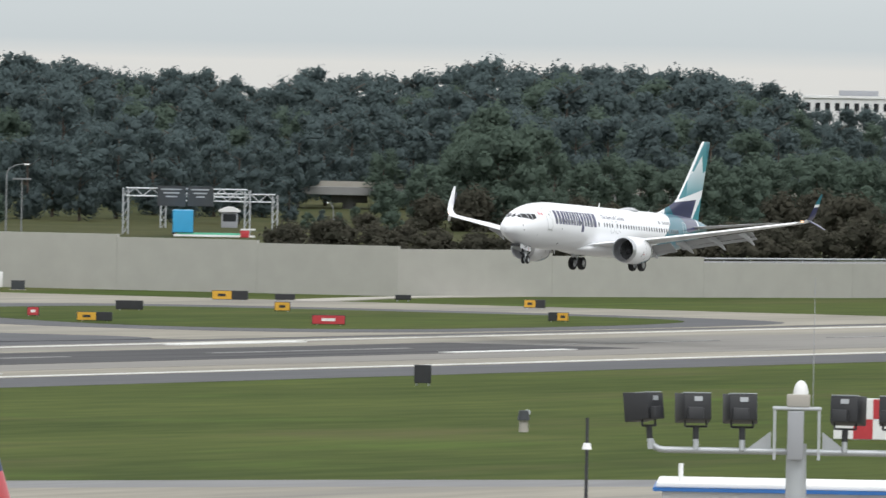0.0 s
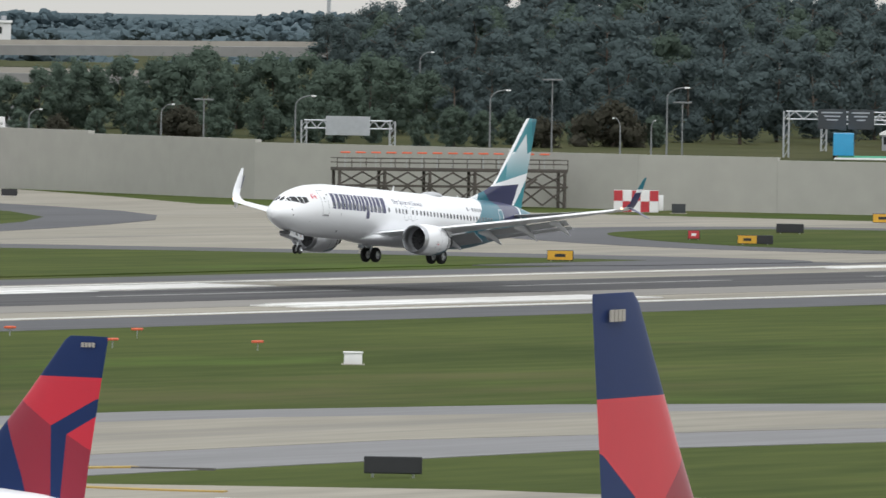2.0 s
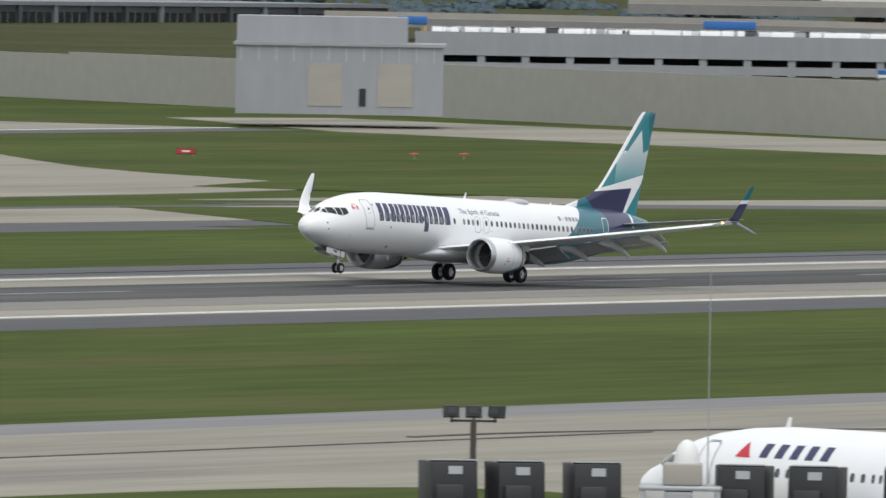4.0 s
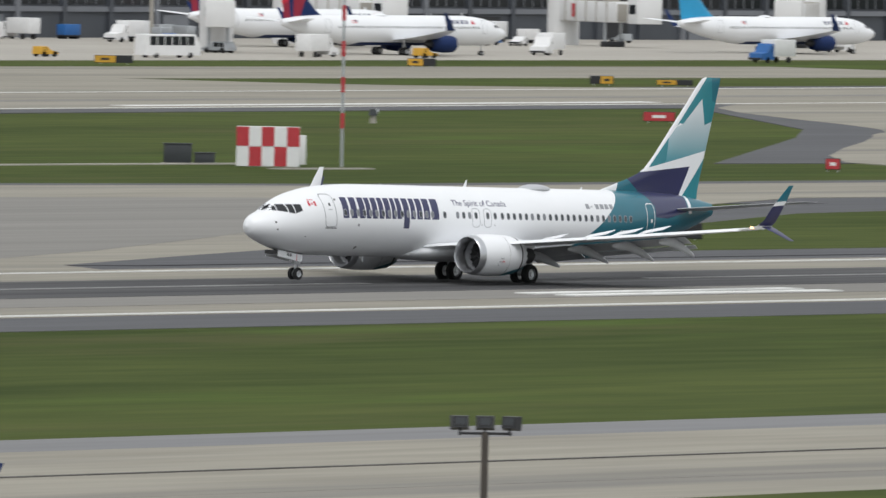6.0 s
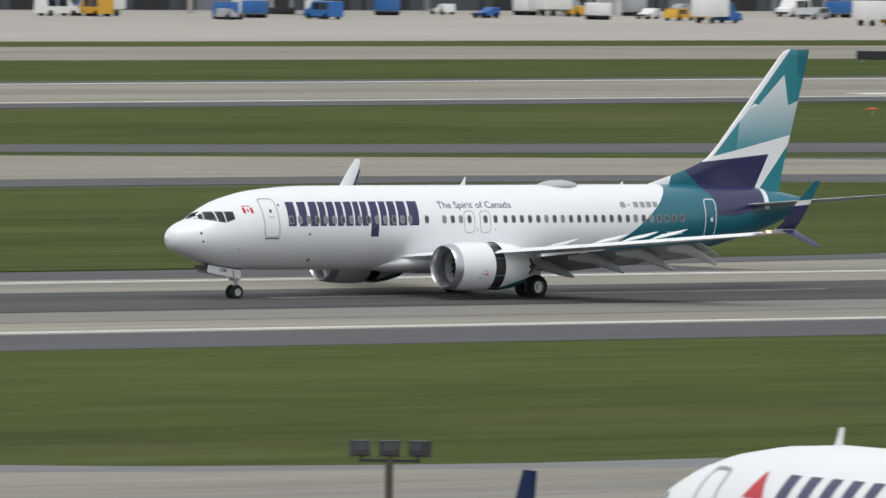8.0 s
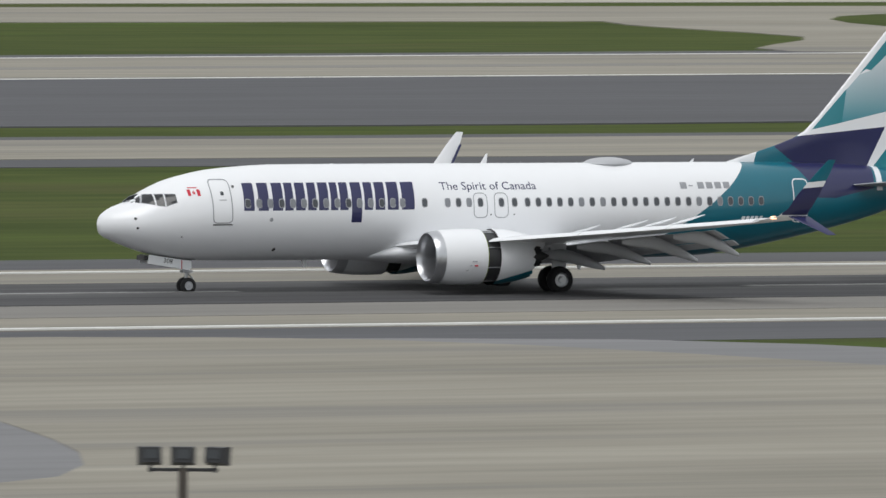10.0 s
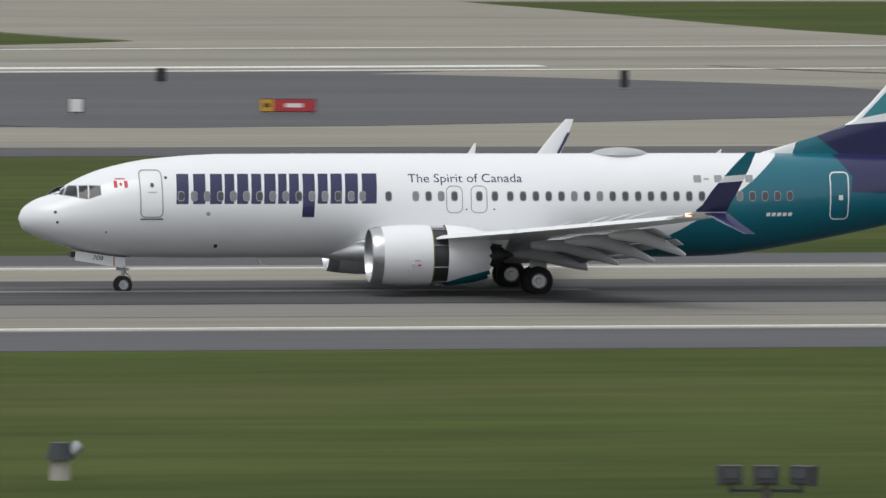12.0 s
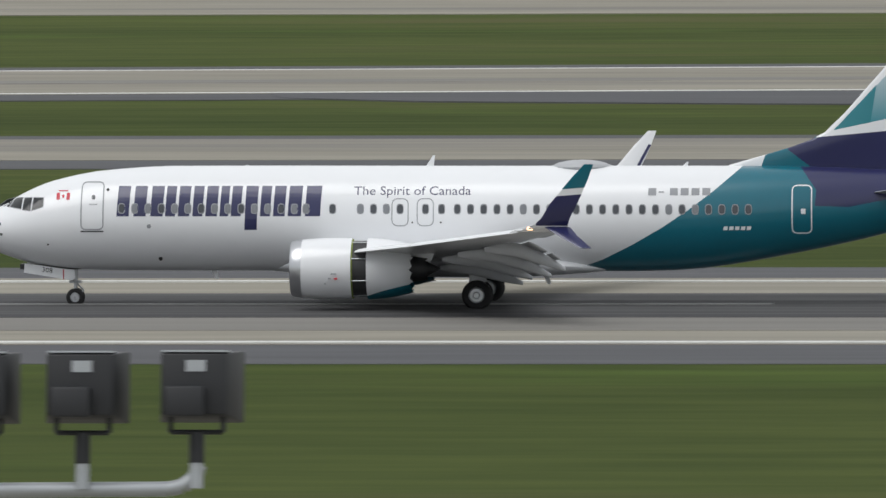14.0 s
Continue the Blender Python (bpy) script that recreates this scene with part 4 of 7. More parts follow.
plate("exit_lawn", [(540, 503.5), (562, 513), (590, 530), (640, 557), (670, 563), (700, 565), (790, 562), (790, 506), (620, 503)], 0.075, M_GRASS, "mown grass island beyond the runway exit", "grass")
plate("connector_shoulder", [(1070, 672), (1062, 660), (1050, 645), (1034, 631), (1014, 619), (989, 609), (968, 602), (947, 596), (940, 603), (985, 640), (1040, 680)], 0.075, M_ASPH, ASPH)
plate("connector_lawn", [(1050, 671), (1044, 660), (1034, 648), (1013, 631), (990, 619), (964, 609), (930, 601), (880, 612), (880, 660), (975, 700)], 0.09, M_GRASS, "tip of a mown grass strip between taxiways", "grass")
plate("end_connector", shape([(1122, 505), (1122, 675), (1150, 702), (1183, 738), (1262, 915), (1236, 922), (1176, 852), (1146, 782), (1116, 706), (1060, 655), (1000, 636), (860, 640), (915, 594), (936, 556), (946, 505)]), 0.035, M_CONC, CONC, "taxiway")
plate("island_shoulder", rounded([(1030, 590), (1078, 588), (1090, 560), (1084, 516), (1050, 507), (992, 510), (980, 532), (994, 560)]), 0.06, M_ASPH, ASPH)
plate("island_lawn", rounded([(1040, 580), (1072, 578), (1080, 550), (1076, 522), (1046, 513), (1003, 516), (992, 534), (1010, 560)]), 0.08, M_GRASS, "mown grass island between taxiways", "grass")
plate("exit_shoulder", rounded([(850, 630), (915, 596), (938, 560), (950, 514), (930, 508), (900, 520), (880, 590)]), 0.055, M_ASPH, ASPH)
plate("exit_lawn", shape([(830, 624), (900, 592), (924, 556), (934, 518), (820, 514), (780, 560)]), 0.07, M_GRASS, "mown grass beside the runway exit", "grass")
plate("link_taxiway", rounded([(975, 850), (896, 763), (866, 738), (780, 660), (905, 660), (965, 730), (1085, 860)]), 0.045, M_CONC, CONC, "taxiway")
plate("link_shoulder", shape([(965, 850), (885, 763), (855, 738), (768, 672), (795, 668), (870, 738), (902, 763), (980, 850)]), 0.03, M_ASPH, ASPH)
plate("link_taxiway", rounded([(428, 655), (402, 700), (430, 750), (470, 830), (505, 830), (470, 775), (452, 735), (470, 700), (560, 664), (500, 650)]), 0.045, M_CONC, CONC, "taxiway")
plate("link_shoulder", rounded([(600, 826), (540, 816), (490, 806), (464, 778), (456, 745), (474, 712), (520, 692), (600, 680), (600, 700), (520, 712), (488, 726), (476, 752), (490, 782), (530, 798), (600, 808)]), 0.03, M_ASPH, ASPH)
plate("link_taxiway", rounded([(140, 655), (166, 690), (176, 720), (196, 790), (240, 790), (204, 735), (206, 700), (240, 655)]), 0.045, M_CONC, CONC, "taxiway")
plate("link_apron", [(96, 640), (232, 640), (232, 720), (205, 760), (150, 760), (130, 742)], 0.035, M_CONC, CONC, "taxiway")
plate("asphalt_island", rounded([(-60, 712), (10, 699), (60, 690), (90, 660), (104, 649), (141, 664), (153, 678), (158.6, 690), (157, 706), (150, 724), (119, 747), (40, 742), (-60, 733)], 3, False), 0.06, M_ASPH, "dark asphalt island between taxiways")
plate("asphalt_island", rounded([(440, 722), (428, 736), (428, 748), (400, 790), (230, 780), (199, 742), (199, 712), (215, 700), (320, 690), (410, 706)]), 0.06, M_ASPH, "dark asphalt island between taxiways")
# far runway, far taxiway, apron
plate("runway_far_shoulder", slant(-900, 1180, 751, 821, 0.105, 0.112), 0.025, M_ASPH, "dark asphalt shoulder of the far runway")
plate("runway_far", slant(-900, 1180, 762, 813, 0.105, 0.112), 0.06, M_CONC, "pale concrete far runway", "runway")
plate("edge_line", slant(-900, 1180, 762.5, 763.6, 0.105, 0.105), 0.08, M_LINE, "white painted runway edge line", "marking")
plate("edge_line", slant(-900, 1180, 811.5, 812.6, 0.112, 0.112), 0.08, M_LINE, "white painted runway edge line", "marking")
plate("centre_stripe", slant(-900, 1180, 784, 790, 0.108, 0.108), 0.07, M_GREY, "grey worn middle of the far runway", "runway")
for x, w in ((430, 58), (690, 70), (112, 40), (880, 90)):
    plate("touchdown_bar", slant(x, x + w, 769, 772, 0.105, 0.105), 0.09, M_LINE, "long white runway bar", "marking")
plate("taxiway_far", slant(-900, 1180, 943, 996, 0.027, 0.03), 0.03, M_CONC, "pale concrete taxiway before the apron", "taxiway")
plate("far_link", rounded([(440, 850), (455, 900), (470, 960), (560, 965), (575, 900), (600, 862)]), 0.04, M_CONC, CONC, "taxiway")
plate("far_lawn", rounded([(480, 925), (520, 915), (560, 940), (556, 972), (500, 975)]), 0.06, M_GRASS, "small grass island by the far taxiway", "grass")
plate("far_link", rounded([(118, 800), (128, 815), (124, 830), (117, 862), (101, 904), (72, 942), (168, 960), (169, 931), (173, 896), (182, 827), (205, 805)], 4, False), 0.04, M_CONC, CONC, "taxiway")
plate("far_link", rounded([(930, 880), (900, 960), (985, 985), (1010, 930), (1090, 900)]), 0.04, M_CONC, CONC, "taxiway")
plate("apron", slant(-900, 1420, 1000, 1600, 0.06, 0.0), 0.03, M_CONC2, "light grey concrete apron in front of the concourse", "apron")
plate("path", rounded([(1122, 588), (1150, 592), (1180, 590), (1180, 586), (1150, 588), (1122, 583)]), 0.05, M_CONC2, "pale concrete service path")
plate("path", [(660, 668.4), (700, 666.2), (700, 667.6), (660, 669.8)], 0.06, M_CONC2, "pale gravel service path")
plate("path", [(691, 654.0), (700, 652.6), (700, 654.2), (691, 655.6)], 0.06, M_CONC2, "pale gravel service path")
# hold lines, painted signs and stained curves on the pavement
for k in range(4):
    plate("hold_line", shape([(226 + k * 0.9, 359 - k * 1.2), (242 + k * 0.9, 372 - k * 1.2), (242.3 + k * 0.9, 371.6 - k * 1.2), (226.3 + k * 0.9, 358.6 - k * 1.2)]), 0.08, M_YEL if k % 2 else M_DARKMARK, "yellow and black runway hold line", "marking")
for x, y in ((236, 357), (243, 361), (203, 360), (209, 358)):
    plate("painted_sign", shape([(x, y), (x + 5, y + 3), (x + 6.5, y + 1.2), (x + 1.5, y - 1.8)]), 0.08, M_REDMARK, "faded red painted sign on the taxiway", "marking")
plate("taxi_centre_line", rect(-600, 480, 331.6, 331.9), 0.07, M_DARKMARK, "thin dark taxiway centre line", "marking")


def stained_curve(cx, cy, r, a0, a1, w, material, label):
    cx, cy = true(cx, cy)
    pts = [(cx + (r + w) * math.cos(radians(a0 + (a1 - a0) * i / 16)), cy + (r + w) * math.sin(radians(a0 + (a1 - a0) * i / 16))) for i in range(17)]
    pts += [(cx + r * math.cos(radians(a1 + (a0 - a1) * i / 16)), cy + r * math.sin(radians(a1 + (a0 - a1) * i / 16))) for i in range(17)]
    plate("curved_line", pts, 0.075, material, label, "marking")


stained_curve(468, 290, 42, 20, 95, 0.5, M_DARKMARK, "dark curved line worn into concrete")
stained_curve(500, 296, 14, 60, 200, 1.0, M_YEL, "yellow curved taxi line")
stained_curve(180, 640, 60, 20, 80, 0.6, M_DARKMARK, "dark curved line worn into concrete")
stained_curve(230, 800, 70, 200, 260, 0.6, M_DARKMARK, "dark curved line worn into concrete")

WALL_LINE = [(1330, 541), (1215, 568), (1158, 594), (1152, 640), (1158, 690), (1192, 752), (1252, 852), (1302, 942), (1420, 1150)]


def perimeter_wall():
    tops = [3.3, 3.7, 5.2, 5.9, 6.3, 6.8, 6.7, 6.5, 5.6]
    for (p, q), (za, zb) in zip(zip(WALL_LINE, WALL_LINE[1:]), zip(tops, tops[1:])):
        a, b = Vector(true(*p)), Vector(true(*q))
        n = max(1, round((b - a).length / 18))
        d = (b - a).normalized()
        out = Vector((d.y, -d.x)) if d.y > 0 or d.x < 0 else Vector((-d.y, d.x))
        out = Vector((abs(out.x), out.y)) if abs(out.x) > 0.3 else Vector((0.3, abs(out.y)))
        for i in range(n):
            u, v = a.lerp(b, i / n), a.lerp(b, (i + 1) / n)
            z0, z1 = za + (zb - za) * i / n, za + (zb - za) * (i + 1) / n
            step = round(z0 * 3.3) / 3.3
            bm = bmesh.new()
            g = d * 0.01
            lo = [bm.verts.new((*(p2), -0.4)) for p2 in (u + g, v - g, v - g + out * 0.8, u + g + out * 0.8)]
            hi = [bm.verts.new((*(p2), z)) for p2, z in ((u + g, step), (v - g, step), (v - g + out * 0.8, step), (u + g + out * 0.8, step))]
            bm.faces.new(lo[::-1]), bm.faces.new(hi)
            for k in range(4):
                bm.faces.new((lo[k], lo[(k + 1) % 4], hi[(k + 1) % 4], hi[k]))
            part("wall_panel", bm, M_WALL, WALL, smooth=False)


WALL = tagged(new("wall_perimeter"), "long plain grey concrete retaining wall at the airfield edge", "wall", kind="structure")
perimeter_wall()


def wall_range(az):
    """How far the wall stands in that direction."""
    d = Vector((math.sin(radians(az)), math.cos(radians(az))))
    for p, q in zip(WALL_LINE, WALL_LINE[1:]):
        p, e = Vector(p), Vector(q) - Vector(p)
        den = d.x * e.y - d.y * e.x
        if abs(den) > 1e-9:
            t = (p.x * e.y - p.y * e.x) / den
            u = (p.x * d.y - p.y * d.x) / den
            if 0 <= u <= 1 and t > 0:
                return t
    return 1520.0


HILL = [(1300, 3.2), (1480, 3.6), (1600, 4.2), (1750, 6.0), (1900, 8.0), (2050, 9.0), (2400, 8.0), (3000, 7.0), (4200, 10.0), (5200, 12.0)]


def rise(r):
    return spline(HILL, r)
# ---- land behind the wall, woods ----
def back_land():
    bm, rows = bmesh.new(), []
    azs = [52.3 + 0.35 * i for i in range(40)]
    for az in azs:
        r0 = wall_range(az) + 1.0
        row = []
        for r in [r0, r0 + 40] + [q for q in (1600, 1750, 1900, 2050, 2400, 3000, 4200)]:
            z = rise(r) if r > r0 else min(3.1, rise(r) - 0.2)
            row.append(bm.verts.new(polar(az, max(r, r0), z)))
        rows.append(row)
    for a, b in zip(rows, rows[1:]):
        for i in range(len(a) - 1):
            bm.faces.new((a[i], a[i + 1], b[i + 1], b[i]))
    tagged(part("hillside", bm, M_ROUGH), "rough grassy hillside rising behind the wall", "hill", kind="structure")
    bm, rows = bmesh.new(), []
    for i in range(30):
        az = 57.8 + 7.6 * i / 29
        r0 = wall_range(az) + 6
        rows.append([bm.verts.new(polar(az, r, rise(r) + 0.25)) for r in (r0, r0 + 14)])
    for a, b in zip(rows, rows[1:]):
        bm.faces.new((a[0], a[1], b[1], b[0]))
    tagged(part("road", bm, M_ASPH2), "grey asphalt road running behind the wall", "road", kind="structure")


back_land()


def ico():
    bm = bmesh.new()
    bmesh.ops.create_icosphere(bm, subdivisions=1, radius=1.0)
    bm.verts.index_update()
    pts, tris = [v.co.copy() for v in bm.verts], [[v.index for v in f.verts] for f in bm.faces]
    bm.free()
    return pts, tris


ICO = ico()


def clump(bm, c, r, seed):
    """A ragged clump of foliage: a rough small ball."""
    rnd = random.Random(seed)
    q = Euler((rnd.random() * 6, rnd.random() * 6, rnd.random() * 6)).to_matrix()
    sq, made = rnd.uniform(0.65, 0.95), []
    for v in ICO[0]:
        p = q @ v * (r * rnd.uniform(0.65, 1.25))
        made.append(bm.verts.new((p.x + c.x, p.y + c.y, p.z * sq + c.z)))
    for t in ICO[1]:
        bm.faces.new([made[i] for i in t])


def leaves(bm, c, r, n, size, rnd):
    for _ in range(n):
        d = Vector((rnd.gauss(0, 1), rnd.gauss(0, 1), rnd.gauss(0, 1))).normalized()
        p = c + d * r * rnd.uniform(0.7, 1.3)
        u = Vector((rnd.gauss(0, 1), rnd.gauss(0, 1), rnd.gauss(0, 1))).normalized()
        w = u.cross(d).normalized() * size * rnd.uniform(0.5, 1.1)
        u = w.cross(d).normalized() * size * rnd.uniform(0.5, 1.1)
        bm.faces.new([bm.verts.new(p + o) for o in (u + w, u * 0.9 - w, -u - w * 0.8, w - u)])


# pine and broadleaf greens are lightened and blued to carry the haze over the field
M_LEAFD_HAZE = mat("pine_foliage_haze_tint", (0.106, 0.140, 0.146), 0.95, var=0.08, scale=0.5, second=(0.120, 0.158, 0.158), isl=0.2, spec=0.05)
M_LEAF_HAZE = mat("broadleaf_foliage_haze_tint", (0.108, 0.146, 0.120), 0.95, var=0.08, scale=0.5, second=(0.124, 0.168, 0.132), isl=0.2, spec=0.05)
M_LEAFB = mat("dry_shrub_foliage", (0.058, 0.062, 0.046), 0.9, var=0.3, scale=0.5, second=(0.105, 0.10, 0.078), isl=0.35, spec=0.05)
# far ridges: blue of the distant haze is mixed into the leaf colour
M_LEAFF_HAZE = mat("far_foliage_haze_tint", (0.072, 0.102, 0.118), 0.95, var=0.15, scale=0.5, second=(0.086, 0.118, 0.132), isl=0.25, spec=0.03)
for m in (M_LEAFD_HAZE, M_LEAF_HAZE, M_LEAFB):
    glow_through(m, 0.5)
M_BARK = mat("bark", (0.10, 0.08, 0.065), 0.95, var=0.3, scale=3)


def build_tree(kind, seed):
    """One tree about 10 m high, at the origin: trunk, limbs, and a crown of clumps and leaves."""
    rnd = random.Random(seed)
    e = empty("tree", pose(0, 0, -400), {"pine": "tall green pine in dense woodland, paled blue for haze", "broad": "rounded mid-green broadleaf tree behind the wall", "shrub": "low brownish green shrub behind the wall"}[kind], "tree", "woodland trees")
    bm = bmesh.new()
    top = {"pine": 8.6, "broad": 6.5, "shrub": 2.0}[kind]
    p, r = Vector((0, 0, -0.3)), {"pine": 0.24, "broad": 0.3, "shrub": 0.15}[kind]
    for k in range(4):
        q = Vector((rnd.uniform(-0.25, 0.25), rnd.uniform(-0.25, 0.25), top * (k + 1) / 4))
        add_tube(bm, p, q, r, r * 0.72, 7)
        if k:
            for _ in range(3):
                a = rnd.uniform(0, 6.28)
                add_tube(bm, q, q + Vector((math.cos(a) * 2.0, math.sin(a) * 2.0, 1.0)), r * 0.35, 0.03, 5)
        p, r = q, r * 0.72
    part("trunk", bm, M_BARK, e)
    bm = bmesh.new()
    n = {"pine": 46, "broad": 58, "shrub": 30}[kind]
    for k in range(n):
        a, u = rnd.uniform(0, 6.28), rnd.random()
        if kind == "pine":
            z = 1.3 + 8.2 * u
            rad = (0.5 + 2.5 * math.sin(math.pi * min(1, (1.08 - u) * 0.86)) ** 0.9) * rnd.uniform(0.35, 1.0)
        elif kind == "broad":
            z = 0.8 + 8.6 * u
            rad = 3.7 * math.sin(math.pi * (0.10 + 0.86 * u)) ** 0.7 * rnd.uniform(0.3, 1.0)
        else:
            z = 0.3 + 3.4 * u
            rad = 3.6 * math.sin(math.pi * (0.25 + 0.7 * u)) * rnd.uniform(0.2, 1.0)
        c = Vector((rad * math.cos(a), rad * math.sin(a), z))
        rr = rnd.uniform(0.65, 1.25)
        clump(bm, c, rr * 0.72, seed * 1000 + k)
        leaves(bm, c, rr, 62, 0.17, rnd)
    part("crown", bm, {"pine": M_LEAFD_HAZE, "broad": M_LEAF_HAZE, "shrub": M_LEAFB}[kind], e, smooth=False)
    return e


TREES = {"pine": [build_tree("pine", s) for s in (1, 2, 3, 4)], "broad": [build_tree("broad", s) for s in (11, 12, 13)], "shrub": [build_tree("shrub", s) for s in (21, 22)]}
SKYLINE = [(59.4, 17.0), (59.6, 19.0), (59.8, 20.6), (60.25, 22.4), (60.77, 23.6), (61.05, 25.0), (61.3, 24.0), (61.56, 22.8), (61.79, 23.2), (62.0, 23.0), (62.14, 20.4), (62.3, 22.0), (62.48, 23.2), (62.93, 22.4), (63.14, 24.8), (63.6, 24.6), (64.0, 24.2), (64.37, 23.6), (64.6, 22.0), (64.72, 19.0), (65.4, 18.2)]
USED = {}


def plant(kind, az, r, top, rnd, wide=1.0):
    z = rise(r) - 0.3
    k = max(1.5, top - z) / (4.2 if kind == "shrub" else 10.0)
    j = rnd.randrange(len(TREES[kind]))
    src = TREES[kind][j]
    m = Matrix.LocRotScale(polar(az, r, z), Euler((0, 0, rnd.uniform(0, 6.28))), (k * wide, k * wide, k))
    if (kind, j) not in USED:
        USED[kind, j] = (src, m)
        return src
    return copy_thing(src, m)


def woods():
    rnd = random.Random(5)
    az = 59.45
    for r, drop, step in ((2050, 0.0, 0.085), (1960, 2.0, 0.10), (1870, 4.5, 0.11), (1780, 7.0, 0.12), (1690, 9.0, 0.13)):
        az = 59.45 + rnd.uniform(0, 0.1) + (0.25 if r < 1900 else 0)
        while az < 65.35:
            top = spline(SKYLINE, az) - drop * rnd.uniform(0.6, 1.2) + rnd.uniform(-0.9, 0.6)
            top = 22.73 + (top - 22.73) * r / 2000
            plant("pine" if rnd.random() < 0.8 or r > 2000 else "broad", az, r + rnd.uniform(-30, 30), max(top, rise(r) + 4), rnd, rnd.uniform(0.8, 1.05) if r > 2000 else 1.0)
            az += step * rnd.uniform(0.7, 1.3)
    # woodland edge nearer the road
    az = 57.95
    near = [(57.9, 10.0), (58.36, 12.8), (58.98, 14.4), (59.54, 14.6), (60.31, 13.0), (61.07, 15.0), (62.2, 14.0), (62.35, 10), (62.5, 6), (62.7, 7.0), (62.85, 10.5), (63.0, 12.0), (63.16, 16.0), (63.42, 17.0), (63.6, 13.5), (63.85, 13.0), (64.3, 13.0), (64.62, 14.4), (65.3, 13.5)]
    while az < 65.3:
        top = spline(near, az) + rnd.uniform(-1.2, 0.5)
        if top > 8 or rnd.random() < 0.6:
            plant("broad" if az < 60 or az > 62.6 else "pine", az, 1570 + rnd.uniform(-25, 45), top, rnd)
        az += 0.13 * rnd.uniform(0.7, 1.3)
    az = 58.0
    while az < 65.3:
        top = spline(near, az) * 0.62 + rnd.uniform(-1.5, 1.0)
        if not 61.2 < az < 62.4:
            plant("broad" if rnd.random() < 0.65 else "shrub", az, 1515 + rnd.uniform(-15, 20), max(6.0, min(top, 9.5)), rnd)
        az += 0.16 * rnd.uniform(0.7, 1.3)
    az = 62.35
    while az < 65.3:
        plant("shrub", az, wall_range(az) + rnd.uniform(25, 50), rnd.uniform(6.0, 8.0), rnd, 1.2)
        az += 0.17 * rnd.uniform(0.7, 1.3)
    for az in (57.65, 57.8, 57.9):
        plant("shrub", az, 1490, 6.8, rnd)


woods()
for src, m in USED.values():
    src.matrix_basis = m


def far_woods():
    """Wooded ridges some kilometres off."""
    rnd, bm = random.Random(9), bmesh.new()
    for r, top, n, a0, a1 in ((3600, 14.2, 190, 52.0, 60.2), (3200, 12.0, 190, 52.0, 60.0), (2700, 9.5, 150, 52.0, 59.6), (2350, 9.6, 190, 52.5, 60.0)):
        for i in range(n):
            az = a0 + (a1 - a0) * (i + rnd.random()) / n
            h = top + 1.3 * math.sin(az * 5.1 + r) + rnd.uniform(-1.4, 1.0)
            for k in range(16):
                c = polar(az + rnd.uniform(-0.06, 0.06), r + rnd.uniform(-40, 40), h - 1.2 - rnd.uniform(0, 1) * (1.6 if k < 7 else 9))
                clump(bm, c, rnd.uniform(0.8, 1.9), i * 31 + k + int(r))
    tagged(part("distant_woods", bm, M_LEAFF_HAZE, smooth=False), "distant wooded ridge of green trees tinted blue for haze", "woods", kind="stuff")
    bm = bmesh.new()
    rows = []
    for i in range(50):
        az = 51 + 15 * i / 49
        rows.append([bm.verts.new(polar(az, r, z)) for r, z in ((3000, 2.0), (3300, 8.0), (3700, 10.0), (4900, 11.0))])
    for a, b in zip(rows, rows[1:]):
        for k in range(3):
            bm.faces.new((a[k], a[k + 1], b[k + 1], b[k]))
    tagged(part("distant_ridge", bm, M_LEAFF_HAZE), "distant wooded ridge tinted blue for haze", "hill", kind="structure")


far_woods()

# ---- roads, bridges and buildings behind the wall ----
M_STEEL = mat("galvanised_steel", (0.42, 0.44, 0.46), 0.5, 0.5, var=0.1, scale=2)
M_BRIDGE = mat("bridge_concrete", (0.22, 0.22, 0.215), 0.9, var=0.1, scale=0.6)
M_SIGNB = mat("sign_back", (0.035, 0.04, 0.045), 0.6, var=0.15, scale=1)
M_TIMBER = mat("weathered_timber", (0.075, 0.066, 0.058), 0.95, var=0.25, scale=1.2)
M_ORANGE = mat("orange_paint", (0.70, 0.13, 0.06), 0.6, var=0.1, scale=2)
M_SKYBLUE = mat("bright_blue_paint", (0.02, 0.30, 0.55), 0.35, var=0.05, scale=1, coat=0.3)
M_ROYAL = mat("royal_blue_paint", (0.02, 0.12, 0.36), 0.5, var=0.08, scale=1)
M_GREYBLD = mat("grey_cladding", (0.30, 0.31, 0.33), 0.75, var=0.08, scale=0.8, stretch=(1, 1, 0.2))
M_WHITEBLD = mat("white_render", (0.66, 0.66, 0.66), 0.8, var=0.06, scale=0.5)
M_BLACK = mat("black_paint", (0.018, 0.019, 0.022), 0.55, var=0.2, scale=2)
M_YELP = mat("yellow_paint", (0.60, 0.33, 0.03), 0.5, var=0.12, scale=2)
M_REDP = mat("red_paint", (0.45, 0.035, 0.045), 0.5, var=0.12, scale=2)
M_WHITEP = mat("white_paint", (0.74, 0.74, 0.74), 0.45, var=0.06, scale=2)
M_GREENTARP = mat("green_fabric", (0.10, 0.42, 0.27), 0.8, var=0.1, scale=2)


def facing(az, r, z=0.0):
    """A pose at that bearing and range whose -y side faces the terrace."""
    return Matrix.Translation(polar(az, r, z)) @ pose(0, 0, 0, 0, 0, -az)


